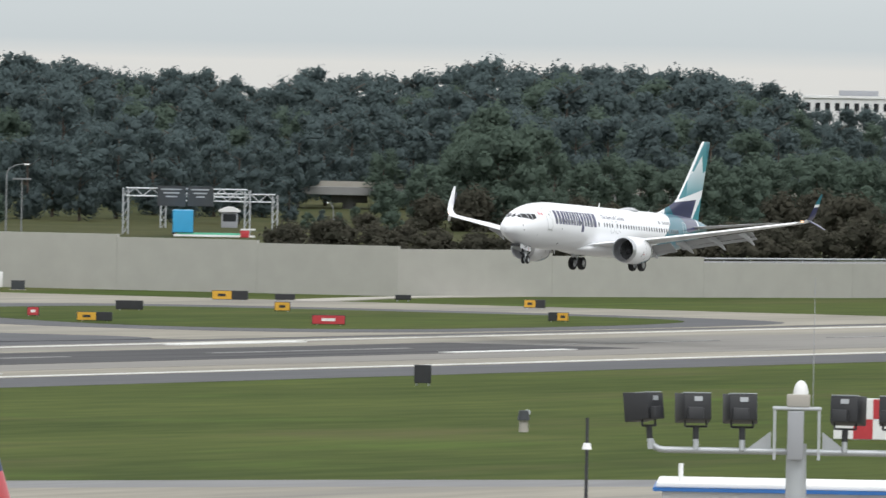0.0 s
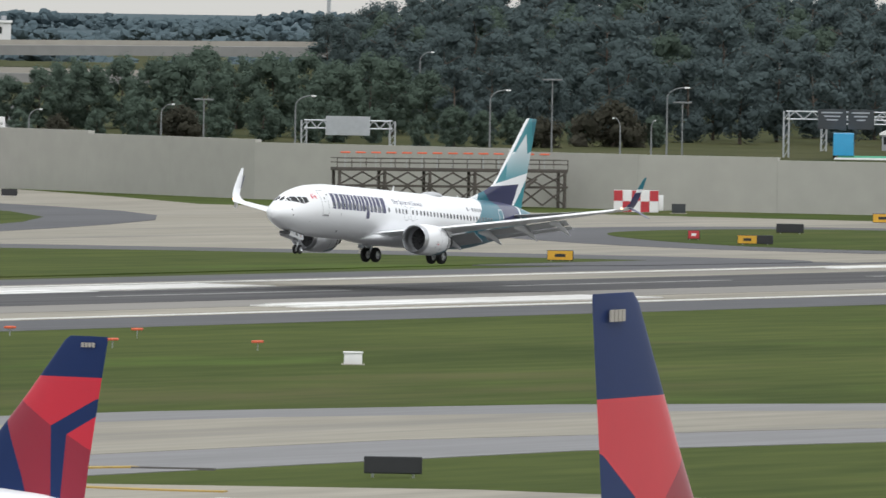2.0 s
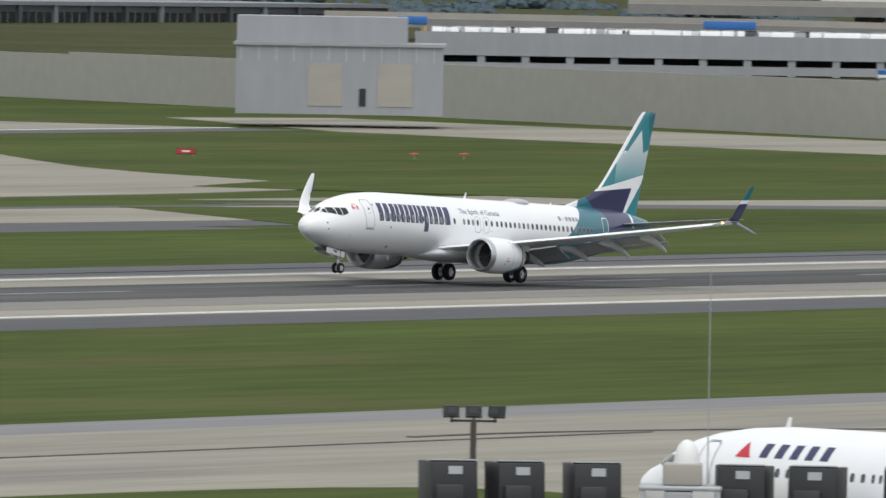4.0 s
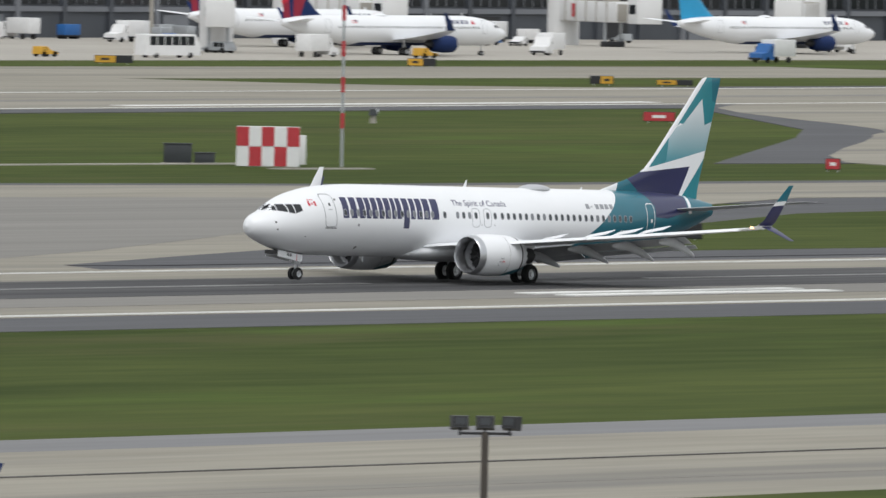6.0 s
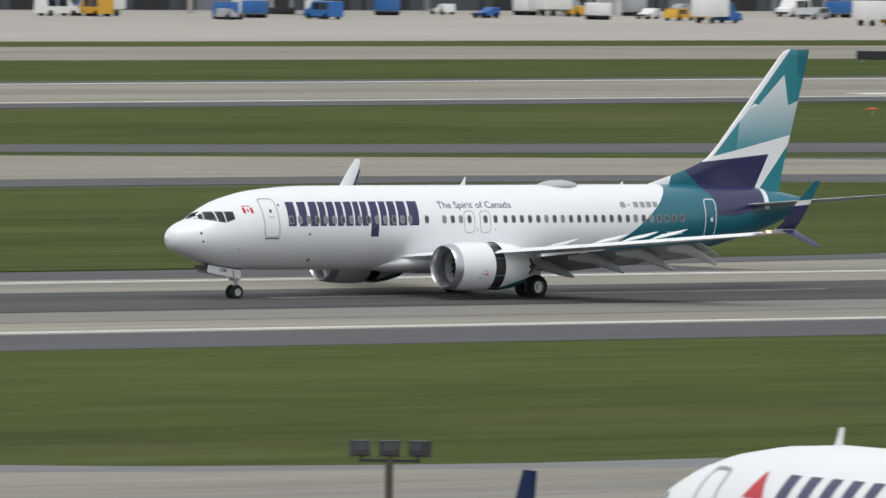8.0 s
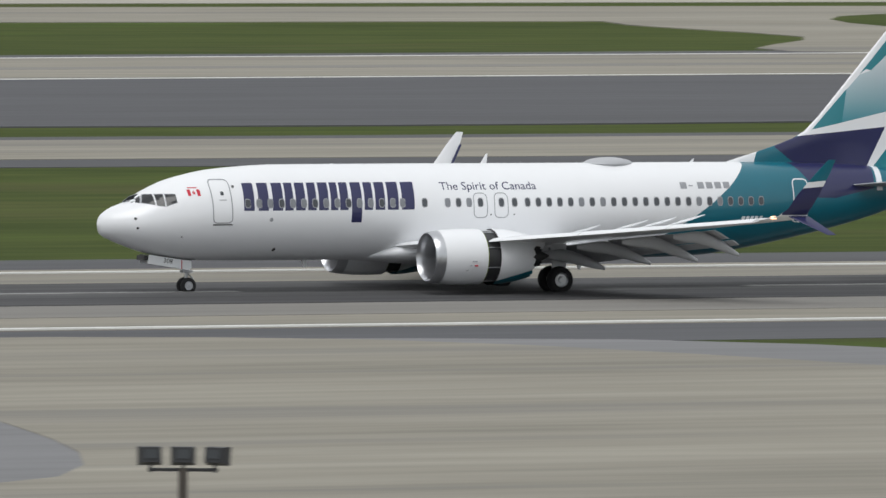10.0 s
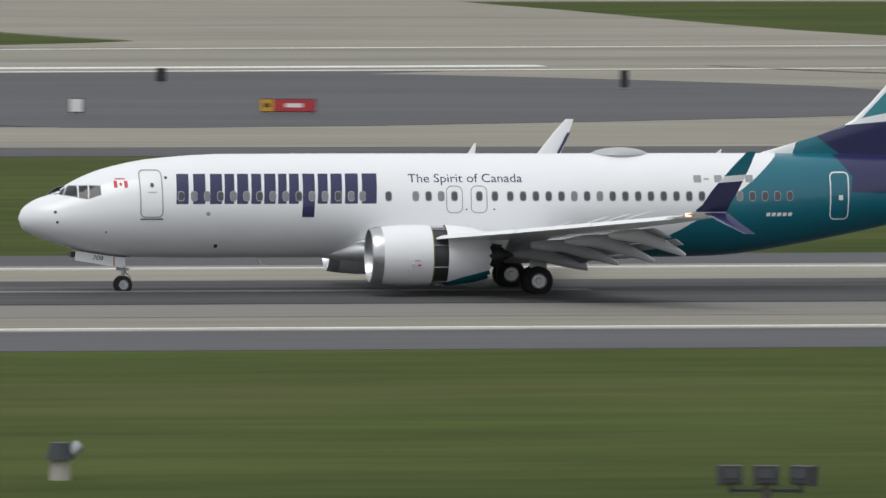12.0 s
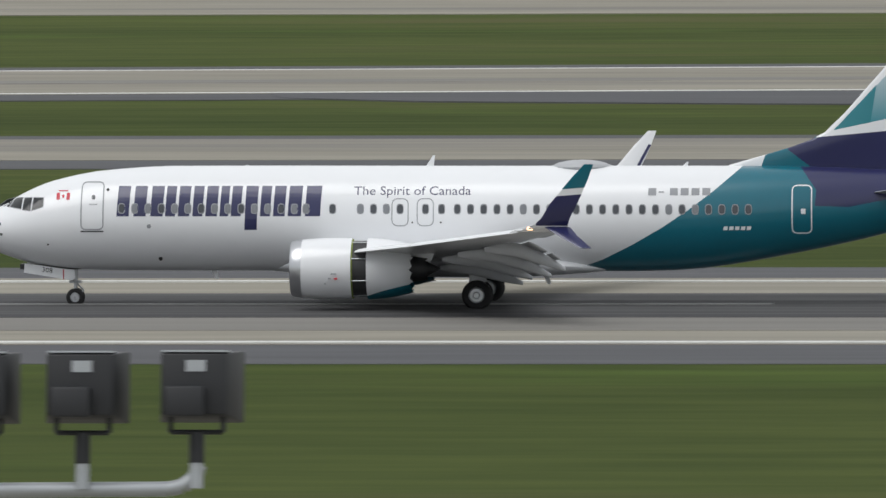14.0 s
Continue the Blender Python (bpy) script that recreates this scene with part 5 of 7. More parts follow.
def truss(bm, a, b, h, w, n, r=0.07):
    a, b = Vector(a), Vector(b)
    side = Vector((0, w / 2, 0))
    for s in (-1, 1):
        for dz in (0, h):
            add_tube(bm, a + side * s + Vector((0, 0, dz)), b + side * s + Vector((0, 0, dz)), r * 1.3, n=6)
        for i in range(n):
            p, q = a.lerp(b, i / n), a.lerp(b, (i + 1) / n)
            up = Vector((0, 0, h))
            add_tube(bm, p + side * s + (up if i % 2 else up * 0), q + side * s + (up * 0 if i % 2 else up), r, n=5)


def sign_gantry(az0, az1, r, z, h, panels, label, solid=True):
    m = facing((az0 + az1) / 2, r, z)
    w = radians(az1 - az0) * r
    g = empty("sign_gantry", m, label, "sign gantry")
    bm = bmesh.new()
    truss(bm, (-w / 2, 0, h - 0.9), (w / 2, 0, h - 0.9), 0.9, 0.9, 14)
    part("truss", bm, M_STEEL, g)
    for x in (-w / 2, w / 2):
        bm = bmesh.new()
        for dx, dy in ((-0.3, -0.4), (0.3, -0.4), (-0.3, 0.4), (0.3, 0.4)):
            add_tube(bm, (x + dx, dy, -0.5), (x + dx, dy, h), 0.11, n=7)
        for k in range(5):
            add_tube(bm, (x - 0.3, -0.4, h * k / 5), (x + 0.3, -0.4, h * (k + 1) / 5), 0.05, n=5)
        part("tower", bm, M_STEEL, g)
    for x0, x1, z0, z1, mt in panels:
        p = part("sign_panel", boxed(x0, x1, -0.75, -0.6, z0, z1, 0.02), mt, g, smooth=False)
        for k in range(3):
            part("writing_bar", boxed(x0 + 0.4 + 0.3 * k, x1 - 0.5 - 0.25 * k, -0.765, -0.752, z1 - 0.45 - k * 0.42, z1 - 0.3 - k * 0.42), M_STEEL, p, smooth=False)
    return g


sign_gantry(61.61, 62.16, 1470, 3.7, 5.4, [(-3.4, -0.1, 3.4, 5.7, M_SIGNB), (0.1, 3.1, 3.4, 5.7, M_SIGNB)], "steel truss sign gantry with two dark panels over the road")
sign_gantry(61.78, 62.285, 1520, 3.7, 4.4, [], "slender steel gantry behind the dark signs")
sign_gantry(59.43, 59.83, 1462, 3.6, 3.7, [(-2.6, 2.5, 2.0, 4.2, M_STEEL)], "low steel gantry with a pale panel seen from behind")


M_POLE = mat("dull_grey_pole", (0.20, 0.21, 0.215), 0.6, 0.2, var=0.12, scale=2)


def street_lamp(az, r, top, arm):
    z = rise(r)
    h = top - z
    e = empty("street_lamp", facing(az, r, z), "tall grey street lamp with a curved arm", "street lamp", "street lamps")
    part("pole", tube((0, 0, -0.3), (0, 0, h - 1.2), 0.12, 0.08, 8), M_POLE, e)
    bm, p = bmesh.new(), Vector((0, 0, h - 1.25))
    for k in range(1, 7):
        a = radians(15 * k)
        q = Vector((arm * (1 - math.cos(a)), 0, h - 1.25 + 1.2 * math.sin(a)))
        add_tube(bm, p, q, 0.07, n=6)
        p = q
    part("arm", bm, M_POLE, e)
    part("head", boxed(min(arm, arm * 1.3), max(arm, arm * 1.3), -0.16, 0.16, h - 0.16, h + 0.02, 0.03), M_WHITEP, e)


for az, top, arm in ((58.79, 9.0, 1.2), (59.39, 10.2, 1.8), (60.27, 11.2, 1.8), (60.44, 7.9, 0.6), (60.86, 8.2, -0.7), (61.07, 11.8, 2.0), (58.2, 8.2, 1.2), (62.55, 8.0, -0.6), (61.0, 8.0, 0.4), (59.95, 14.5, 1.4), (59.0, 14.0, -1.2)):
    street_lamp(az, 1455 if top < 13 else 1640, top, arm)
for az, top in ((61.14, 10.1), (60.55, 12.5), (58.98, 9.6)):
    e = empty("utility_pole", facing(az, 1460, 3.5), "slender grey pole with a crossbar by the road", "pole", "roadside poles")
    part("pole", tube((0, 0, -0.3), (0, 0, top - 3.5), 0.1, 0.07, 8), M_POLE, e)
    part("crossbar", boxed(-1.1, 1.1, -0.1, 0.1, top - 3.7, top - 3.5, 0.02), M_POLE, e)


def guard_rail():
    e = tagged(new("guard_rail"), "low steel guard rail beside the road", "guard rail")
    bm = bmesh.new()
    for i in range(60):
        az = 57.9 + 7.3 * i / 60
        a, b = polar(az, wall_range(az) + 5, 4.0), polar(az + 7.3 / 60, wall_range(az + 7.3 / 60) + 5, 4.0)
        add_tube(bm, a, b, 0.12, n=6)
        add_tube(bm, a - Vector((0, 0, 0.9)), a, 0.06, n=5)
    part("rail", bm, M_STEEL, e)


guard_rail()


def vehicle(m, kind, paint, label, group="service vehicles"):
    """A small van, car, truck or bus, nose towards +x, wheels on z = 0."""
    L, W, H, hood, cab = {"van": (5.2, 1.95, 2.1, 0.9, 0), "car": (4.4, 1.8, 1.45, 1.1, 0), "bus": (11.5, 2.5, 3.0, 0.15, 0), "coach": (8.5, 2.4, 2.9, 0.1, 0), "truck": (6.5, 2.3, 2.4, 1.2, 2.2), "tug": (3.0, 1.6, 1.3, 1.2, 0)}[kind]
    e = empty({"coach": "bus"}.get(kind, kind), m, label, {"coach": "bus", "tug": "tractor"}.get(kind, kind), group)
    hw = W / 2
    base, belt = 0.35, H * 0.52
    rings = []
    prof = [(-L / 2, base), (-L / 2, belt), (-L / 2 + (0.1 if kind != "car" else 0.5), H * 0.98), (-L / 2 + 0.4, H), (L / 2 - hood - 0.7, H), (L / 2 - hood - 0.1, belt + 0.15), (L / 2 - 0.1, belt * 0.92), (L / 2, belt * 0.6), (L / 2, base)]
    if kind == "truck":
        prof = [(L / 2 - 2.3, base), (L / 2 - 2.3, H), (L / 2 - hood - 0.6, H), (L / 2 - hood, belt + 0.1), (L / 2 - 0.1, belt * 0.92), (L / 2, base)]
    for y in (-hw, -hw * 0.93, hw * 0.93, hw):
        k = 0.97 if abs(y) > hw * 0.95 else 1.0
        rings.append([(x * k, y, base + (z - base) * k) for x, z in prof])
    part("body", loft(rings), paint, e)
    if kind == "truck":
        part("cargo_box", boxed(-L / 2, L / 2 - 2.4, -hw, hw, 0.8, 2.9, 0.05), M_WHITEP, e)
    wz0, wz1 = belt + 0.05, H * 0.92
    for y in (-hw - 0.005, hw - 0.02):
        n = 6 if L > 8 else 2
        x0, x1 = (-L / 2 + 0.5, L / 2 - hood - 0.9) if kind != "truck" else (L / 2 - 2.1, L / 2 - hood - 0.75)
        for i in range(n):
            a, b = x0 + (x1 - x0) * i / n + 0.06, x0 + (x1 - x0) * (i + 1) / n - 0.06
            part("window", boxed(a, b, y, y + 0.025, wz0, wz1), M_GLASS, e, smooth=False)
    for sx_ in (-1, 1):
        for y in (-hw + 0.12, hw - 0.12):
            x = sx_ * L * 0.31
            bm = tube((x, y - 0.12, 0.36), (x, y + 0.12, 0.36), 0.36, n=14)
            part("wheel", bm, M_TYRE, e)
    part("bumper", boxed(L / 2 - 0.05, L / 2 + 0.08, -hw * 0.95, hw * 0.95, 0.38, 0.62, 0.03), M_BLACK, e)
    return e


def on_road(az, r, turn):
    return Matrix.Translation(polar(az, r, rise(r) + 0.26)) @ pose(0, 0, 0, 0, 0, turn)


vehicle(on_road(61.87, 1466, 28), "coach", M_SKYBLUE, "bright blue bus driving on the road", "road vehicles")
for az, coat, lab, tn in ((61.78, M_WHITEP, "white car on the road behind the wall", 35), (60.42, M_WHITEP, "white van on the road behind the wall", 30), (59.55, M_WHITEP, "white van under the low gantry", 30), (59.68, M_WHITEP, "white car under the low gantry", 30), (58.5, M_BLACK, "dark car on the road behind the wall", 30), (60.05, M_WHITEP, "white car on the road behind the wall", 30), (61.62, M_BLACK, "dark car beside the gantry tower", 30)):
    vehicle(on_road(az, wall_range(az) + 11, tn), "van" if "van" in lab else "car", coat, lab, "road vehicles")


def toll_booth():
    e = empty("guard_booth", facing(62.08, 1530, 3.7), "small white booth with a curved roof by the road", "booth")
    part("walls", boxed(-1.0, 1.0, -1, 1, 0, 2.2, 0.03), M_GREYBLD, e)
    rings = [[(x, y, 2.25 + 0.55 * math.cos(x / 1.3 * 1.4) * k) for x in [-1.3 + 0.26 * i for i in range(11)]] + [(1.3, y, 2.15), (-1.3, y, 2.15)] for y, k in ((-1.2, 1), (1.2, 1))]
    part("roof", loft(rings), M_WHITEP, e)
    part("window", boxed(-0.8, 0.8, -1.02, -1.0, 1.0, 1.9), M_GLASS, e, smooth=False)
    b = empty("barrier", facing(62.02, 1462, 3.8), "low green and white road barrier", "barrier")
    part("fabric", boxed(-4.5, 3.5, -0.2, 0.2, 0, 0.35, 0.04), M_GREENTARP, b)
    part("base", boxed(-4.9, 4.5, -0.35, -0.22, -0.3, 0.12, 0.03), M_WHITEP, b)
    c = empty("crate", facing(62.15, 1460, 3.7), "small red and white crate by the barrier", "crate")
    part("box", boxed(-0.5, 0.5, -0.4, 0.4, 0, 0.8, 0.04), M_REDP, c)
    part("lid", boxed(-0.5, 1.2, -0.4, 0.4, 0.82, 1.0, 0.03), M_WHITEP, c)


toll_booth()


def bridge(points, depth, width, rail, label, piers):
    e = tagged(new("overpass"), label, "bridge")
    bm = bmesh.new()
    rings = []
    for az, r, z in points:
        p, d = polar(az, r, z), polar(az, 1.0)
        rings.append([p - Vector((0, 0, depth)), p, p + d * width, p + d * width - Vector((0, 0, depth))])
    part("deck", loft(rings), M_BRIDGE, e)
    bm = bmesh.new()
    loft([[p[1] + Vector((0, 0, 0.05)), p[1] + Vector((0, 0, rail)), p[1] + Vector((0, 0, rail)) + polar(pt[0], 0.4), p[1] + Vector((0, 0, 0.05)) + polar(pt[0], 0.4)] for p, pt in zip(rings, points)], bm=bm)
    part("parapet", bm, M_CONC2, e)
    for az, r, z in piers:
        bm = bmesh.new()
        base = polar(az, r + width * 0.5, rise(r) - 1)
        add_tube(bm, base, polar(az, r + width * 0.5, z - depth), 0.9, 0.9, 12)
        part("pier", bm, M_BRIDGE, e)
        part("pier_cap", add_box(bmesh.new(), -2.4, 2.4, -0.8, 0.8, z - depth - 1.0, z - depth, 0.0, facing(az, r + width * 0.5)), M_BRIDGE, e, smooth=False)
    return e


bridge([(62.36, 1665, 7.9), (63.0, 1665, 7.8), (63.8, 1665, 7.6), (65.4, 1665, 7.3)], 1.0, 9, 0.8, "long concrete road bridge seen through the trees", [(62.62, 1665, 7.8), (63.3, 1665, 7.7), (64.2, 1665, 7.5)])
bridge([(54.0, 1850, 10.6), (55.94, 1850, 10.4), (57.2, 1850, 9.9), (58.0, 1850, 9.4), (58.75, 1850, 9.2)], 1.3, 10, 0.9, "long pale concrete highway viaduct", [(57.45, 1850, 9.8), (57.7, 1850, 9.6), (56.5, 1850, 10.2), (58.3, 1850, 9.3)])
bridge([(55.4, 2050, 12.2), (57.75, 2050, 12.3), (58.5, 2050, 12.6), (59.6, 2050, 12.9)], 1.6, 12, 0.9, "higher pale highway ramp before the wooded ridge", [(57.9, 2050, 12.3), (58.9, 2050, 12.7), (56.5, 2050, 12.2)])


def block(name, m, w, d, h, wall_mat, label, category, bays=0, doors=()):
    e = empty(name, m, label, category)
    part("wall", boxed(-w / 2, w / 2, 0, d, -1.0, h), wall_mat, e, smooth=False)
    part("roof", boxed(-w / 2 - 0.3, w / 2 + 0.3, -0.3, d + 0.3, h + 0.01, h + 0.35), M_GREYBLD, e, smooth=False)
    return e


def parking_garage():
    az0, az1, r = 54.45, 57.46, 1660
    w = radians(az1 - az0) * r
    e = empty("parking_garage", facing((az0 + az1) / 2, r, 3.2), "long grey concrete parking garage with dark open bays", "parking garage")
    for k, (z0, z1) in enumerate(((0.0, 0.8), (1.9, 3.0), (3.9, 6.2))):
        part("floor_band", boxed(-w / 2, w / 2, -0.2 * (k == 2), 26, z0, z1), M_GREYBLD, e, smooth=False)
    # black sheet standing in for the shade deep inside the open bays
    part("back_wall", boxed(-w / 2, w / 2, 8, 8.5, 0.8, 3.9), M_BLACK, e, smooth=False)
    for i in range(15):
        x = -w / 2 + w * (i + 0.5) / 15
        part("column", boxed(x - 0.5, x + 0.5, -0.05, 1.0, 0.8, 3.9), M_GREYBLD, e, smooth=False)
    part("parapet", boxed(-w / 2, w / 2, 24, 24.4, 6.2, 7.6), M_BRIDGE, e, smooth=False)
    part("front_parapet", boxed(-w / 2, w / 2, -0.2, 0.1, 6.2, 6.95), M_GREYBLD, e, smooth=False)
    rnd = random.Random(3)
    for i in range(72):
        x = -w / 2 + 3 + (w - 22) * (i + rnd.uniform(0, 0.7)) / 72
        y = rnd.choice((3, 9))
        vehicle(e.matrix_basis @ pose(x, y, 6.2, 0, 0, 80 + rnd.uniform(0, 20)), "car", M_WHITEP if rnd.random() < 0.72 else rnd.choice((M_BLACK, M_GREYBLD, M_STEEL, M_STEEL, M_STEEL)), "parked car on the roof of the garage", "cars on the garage roof")
    for az, ww in ((54.405, 4.0), (55.87, 7.0)):
        c = empty("canopy", facing(az, r + 14, 9.4), "blue canopy over the garage stair", "canopy")
        part("roof", boxed(-ww / 2, ww / 2, 0, 5, 1.5, 2.6, 0.15), M_ROYAL, c)
        for x in (-ww / 2 + 0.3, ww / 2 - 0.3):
            part("post", tube((x, 0.3, 0.0), (x, 0.3, 1.5), 0.14), M_YELP, c)


parking_garage()


def sheds():
    e = empty("hangar", facing(54.15, 1480, 2.6), "grey metal hangar with two pale roller doors", "hangar")
    part("wall", boxed(-14, 10.2, 0, 20, -1, 7.0), M_GREYBLD, e, smooth=False)
    part("roof", boxed(-14.3, 10.5, -0.3, 20.3, 7.0, 7.35), M_GREYBLD, e, smooth=False)
    part("upper_block", boxed(-14, 6.0, 4, 20, 7.36, 10.4), M_GREYBLD, e, smooth=False)
    for x in (-3.6, 4.6):
        part("roller_door", boxed(x - 2, x + 2, -0.08, 0.0, 0, 5.0), M_CONC2, e, smooth=False)
    part("door", boxed(0.4, 1.2, -0.06, 0.0, 0, 2.1), M_BLACK, e, smooth=False)
    for i in range(12):
        part("rib", boxed(-13.5 + 2.05 * i, -13.35 + 2.05 * i, -0.05, 0.0, 5.2, 6.9), M_STEEL, e, smooth=False)
    e = empty("gas_station", facing(56.9, 1545, 3.4), "low pale building with a bright blue roof edge", "building")
    part("wall", boxed(-9.5, 9.5, 0, 8, -1, 2.9), M_WHITEBLD, e, smooth=False)
    part("fascia", boxed(-9.8, 9.8, -0.4, 8.3, 3.0, 3.8), M_ROYAL, e, smooth=False)
    part("fascia_stripe", boxed(-9.8, 9.8, -0.43, -0.4, 2.9, 3.25), M_WHITEP, e, smooth=False)
    for i in range(8):
        part("window", boxed(-8.8 + 2.2 * i, -7.4 + 2.2 * i, -0.04, 0.0, 0.6, 2.4), M_GLASS, e, smooth=False)
    part("roof_unit", boxed(1.5, 5.0, 2, 5, 3.81, 4.9, 0.05), M_WHITEP, e)
    for az, r, w, z0, z1, lab in ((55.545, 3050, 4.2, 6.0, 12.0, "far white water tower"), (56.43, 3100, 17, 9, 15.5, "far white office block"), (57.0, 3150, 14, 10, 14.0, "far low white building"), (58.08, 3000, 3.6, 6.0, 13.0, "far small white tower"), (64.95, 2600, 22, 12.0, 19.6, "far pale office building above the trees")):
        e = empty("building", facing(az, r, 0), lab + " on the wooded ridge", "building", "far buildings")
        part("wall", boxed(-w / 2, w / 2, 0, 10, z0 - 6, z1), M_WHITEBLD, e, smooth=False)
        part("roof", boxed(-w / 2 - 0.3, w / 2 + 0.3, -0.3, 10.3, z1, z1 + 0.5), M_WHITEP, e, smooth=False)
        part("roof_unit", boxed(-w / 6, w / 5, 2, 5, z1 + 0.5, z1 + 1.6, 0.05), M_GREYBLD, e)
        for i in range(int(w / 2)):
            part("window", boxed(-w / 2 + 0.5 + 2 * i, -w / 2 + 1.5 + 2 * i, -0.05, 0.0, z1 - 2.6, z1 - 1.0), M_GLASS, e, smooth=False)
    e = empty("mast", polar_pose(59.534, 2600, 6), "tall slim pale monopole mast above the woods", "mast")
    part("pole", tube((0, 0, 0), (0, 0, 30), 0.45, 0.35, 10), M_STEEL, e)
    part("antenna_head", tube((0, 0, 28), (0, 0, 30.5), 0.8, 0.8, 10), M_STEEL, e)


def polar_pose(az, r, z):
    return Matrix.Translation(polar(az, r, z))


sheds()


def viaduct_yard():
    bm, rows = bmesh.new(), []
    for i in range(9):
        az = 57.42 + 0.72 * i / 8
        rows.append([bm.verts.new(polar(az, r, rise(r) + 0.3)) for r in (wall_range(az) + 3, 1560, 1640, 1720)])
    for a, b in zip(rows, rows[1:]):
        for k in range(3):
            bm.faces.new((a[k], a[k + 1], b[k + 1], b[k]))
    tagged(part("yard", bm, M_ASPH2), "grey asphalt yard under the viaduct", "yard", kind="structure")
    e = empty("shed", facing(57.76, 1600, rise(1600) + 0.25), "low white open shed under the viaduct", "shed")
    part("roof", boxed(-6.5, 6.5, 0, 7, 2.9, 3.3, 0.04), M_CONC2, e)
    part("back_wall", boxed(-6.3, 6.3, 6.5, 6.8, -0.2, 2.9), M_GREYBLD, e, smooth=False)
    for i in range(6):
        x = -6.2 + 2.48 * i
        part("post", boxed(x - 0.1, x + 0.1, 0.2, 0.4, -0.2, 2.9), M_STEEL, e, smooth=False)
    for az in (57.56, 57.79):
        c = empty("viaduct_pier", facing(az, 1840, rise(1840) - 1), "thick grey concrete pier of the viaduct", "pier", "viaduct piers")
        part("column", boxed(-0.9, 0.9, 0, 1.8, 0, 8.3 - rise(1840) + 1, 0.06), M_GREYBLD, c)
        part("cap", boxed(-2.2, 2.2, -0.4, 2.2, 7.4 - rise(1840) + 1, 8.4 - rise(1840) + 1, 0.05), M_GREYBLD, c)
    rnd = random.Random(31)
    for i in range(11):
        az = 57.5 + 0.052 * i
        vehicle(Matrix.Translation(polar(az, 1530 + rnd.uniform(0, 22), rise(1540) + 0.35)) @ pose(0, 0, 0, 0, 0, rnd.choice((-30, 60, 150))), rnd.choice(("car", "car", "van")), rnd.choice((M_WHITEP, M_WHITEP, M_STEEL, M_BLACK)), "car parked in the yard under the viaduct", "cars in the yard")


viaduct_yard()


# ---- airfield fittings ----
def trestle():
    a, b = Vector(true(1132, 665)), Vector(true(1150.5, 648))
    w = (b - a).length
    ang = math.degrees(math.atan2(b.y - a.y, b.x - a.x))
    e = empty("light_trestle", Matrix.Translation((*((a + b) / 2), 0)) @ pose(0, 0, 0, 0, 0, ang), "weathered timber trestle carrying a row of orange lights", "trestle")
    part("deck", boxed(-w / 2, w / 2, -1.2, 1.2, 3.7, 4.05, 0.02), M_TIMBER, e)
    for k in range(6):
        x = -w / 2 + 0.3 + (w - 0.6) * k / 5
        for y in (-1.1, 1.1):
            part("post", boxed(x - 0.14, x + 0.14, y - 0.14, y + 0.14, -0.2, 3.7, 0.01), M_TIMBER, e, smooth=False)
    for k in range(5):
        x0, x1 = -w / 2 + 0.3 + (w - 0.6) * k / 5, -w / 2 + 0.3 + (w - 0.6) * (k + 1) / 5
        xm = (x0 + x1) / 2
        for p, q in (((x0, 0.3), (xm, 2.1)), ((xm, 2.1), (x1, 0.3)), ((x0, 2.1), (xm, 0.3)), ((xm, 0.3), (x1, 2.1)), ((x0, 2.3), (xm, 3.6)), ((xm, 3.6), (x1, 2.3)), ((x0, 3.6), (xm, 2.3)), ((xm, 2.3), (x1, 3.6))):
            part("brace", add_tube(bmesh.new(), (p[0], -1.2, p[1]), (q[0], -1.2, q[1]), 0.1, n=5), M_TIMBER, e, smooth=False)
    part("tie_beam", boxed(-w / 2, w / 2, -1.3, -1.1, 2.05, 2.3), M_TIMBER, e, smooth=False)
    for y in (-1.2, 1.2):
        for z in (4.55, 5.0):
            part("rail", add_tube(bmesh.new(), (-w / 2, y, z), (w / 2, y, z), 0.05, n=6), M_TIMBER, e)
    for k in range(17):
        x = -w / 2 + w * k / 16
        part("rail_post", add_tube(bmesh.new(), (x, -1.2, 4.0), (x, -1.2, 5.0), 0.05, n=5), M_TIMBER, e, smooth=False)
    bm = bmesh.new()
    add_box(bm, -1.9, 1.9, -0.4, 0.4, -0.1, 0.1, 0.0, Matrix.Translation((w / 2 - 5.2, -1.9, 1.9)) @ pose(0, 0, 0, 0, -38, 0))
    part("stair", bm, M_TIMBER, e, smooth=False)
    for k in range(14):
        x = -w / 2 + 1.2 + (w - 3.4) * k / 13
        lamp = part("light_stalk", tube((x, 0, 4.0), (x, 0, 5.5), 0.04, n=6), M_STEEL, e)
        part("light_head", boxed(x - 0.5, x + 0.5, -0.2, 0.2, 5.5, 5.68, 0.04), M_ORANGE, lamp)


trestle()


def checker_box(x, y, w, h, cols, rows, az, label, d=2.2):
    e = empty("equipment_shelter", Matrix.Translation((*true(x, y), 0)) @ pose(0, 0, 0, 0, 0, -az), label, "shelter", "chequered shelters")
    part("body", boxed(-w / 2, w / 2, 0.03, d, 0.0, h, 0.02), M_WHITEP, e)
    for i in range(cols):
        for j in range(rows):
            part("painted_square", boxed(-w / 2 + w * i / cols, -w / 2 + w * (i + 1) / cols - 0.01, -0.01, 0.028, h * j / rows + 0.05, h * (j + 1) / rows), M_REDP if (i + j + rows) % 2 else M_WHITEP, e, smooth=False)
    part("skid", boxed(-w * 0.2, w * 0.1, 0.1, d, -0.3, 0.0), M_BLACK, e, smooth=False)
    part("vent_box", boxed(w / 2, w / 2 + 0.5, 0.3, 1.2, 0.2, h * 0.8, 0.03), M_WHITEP, e)


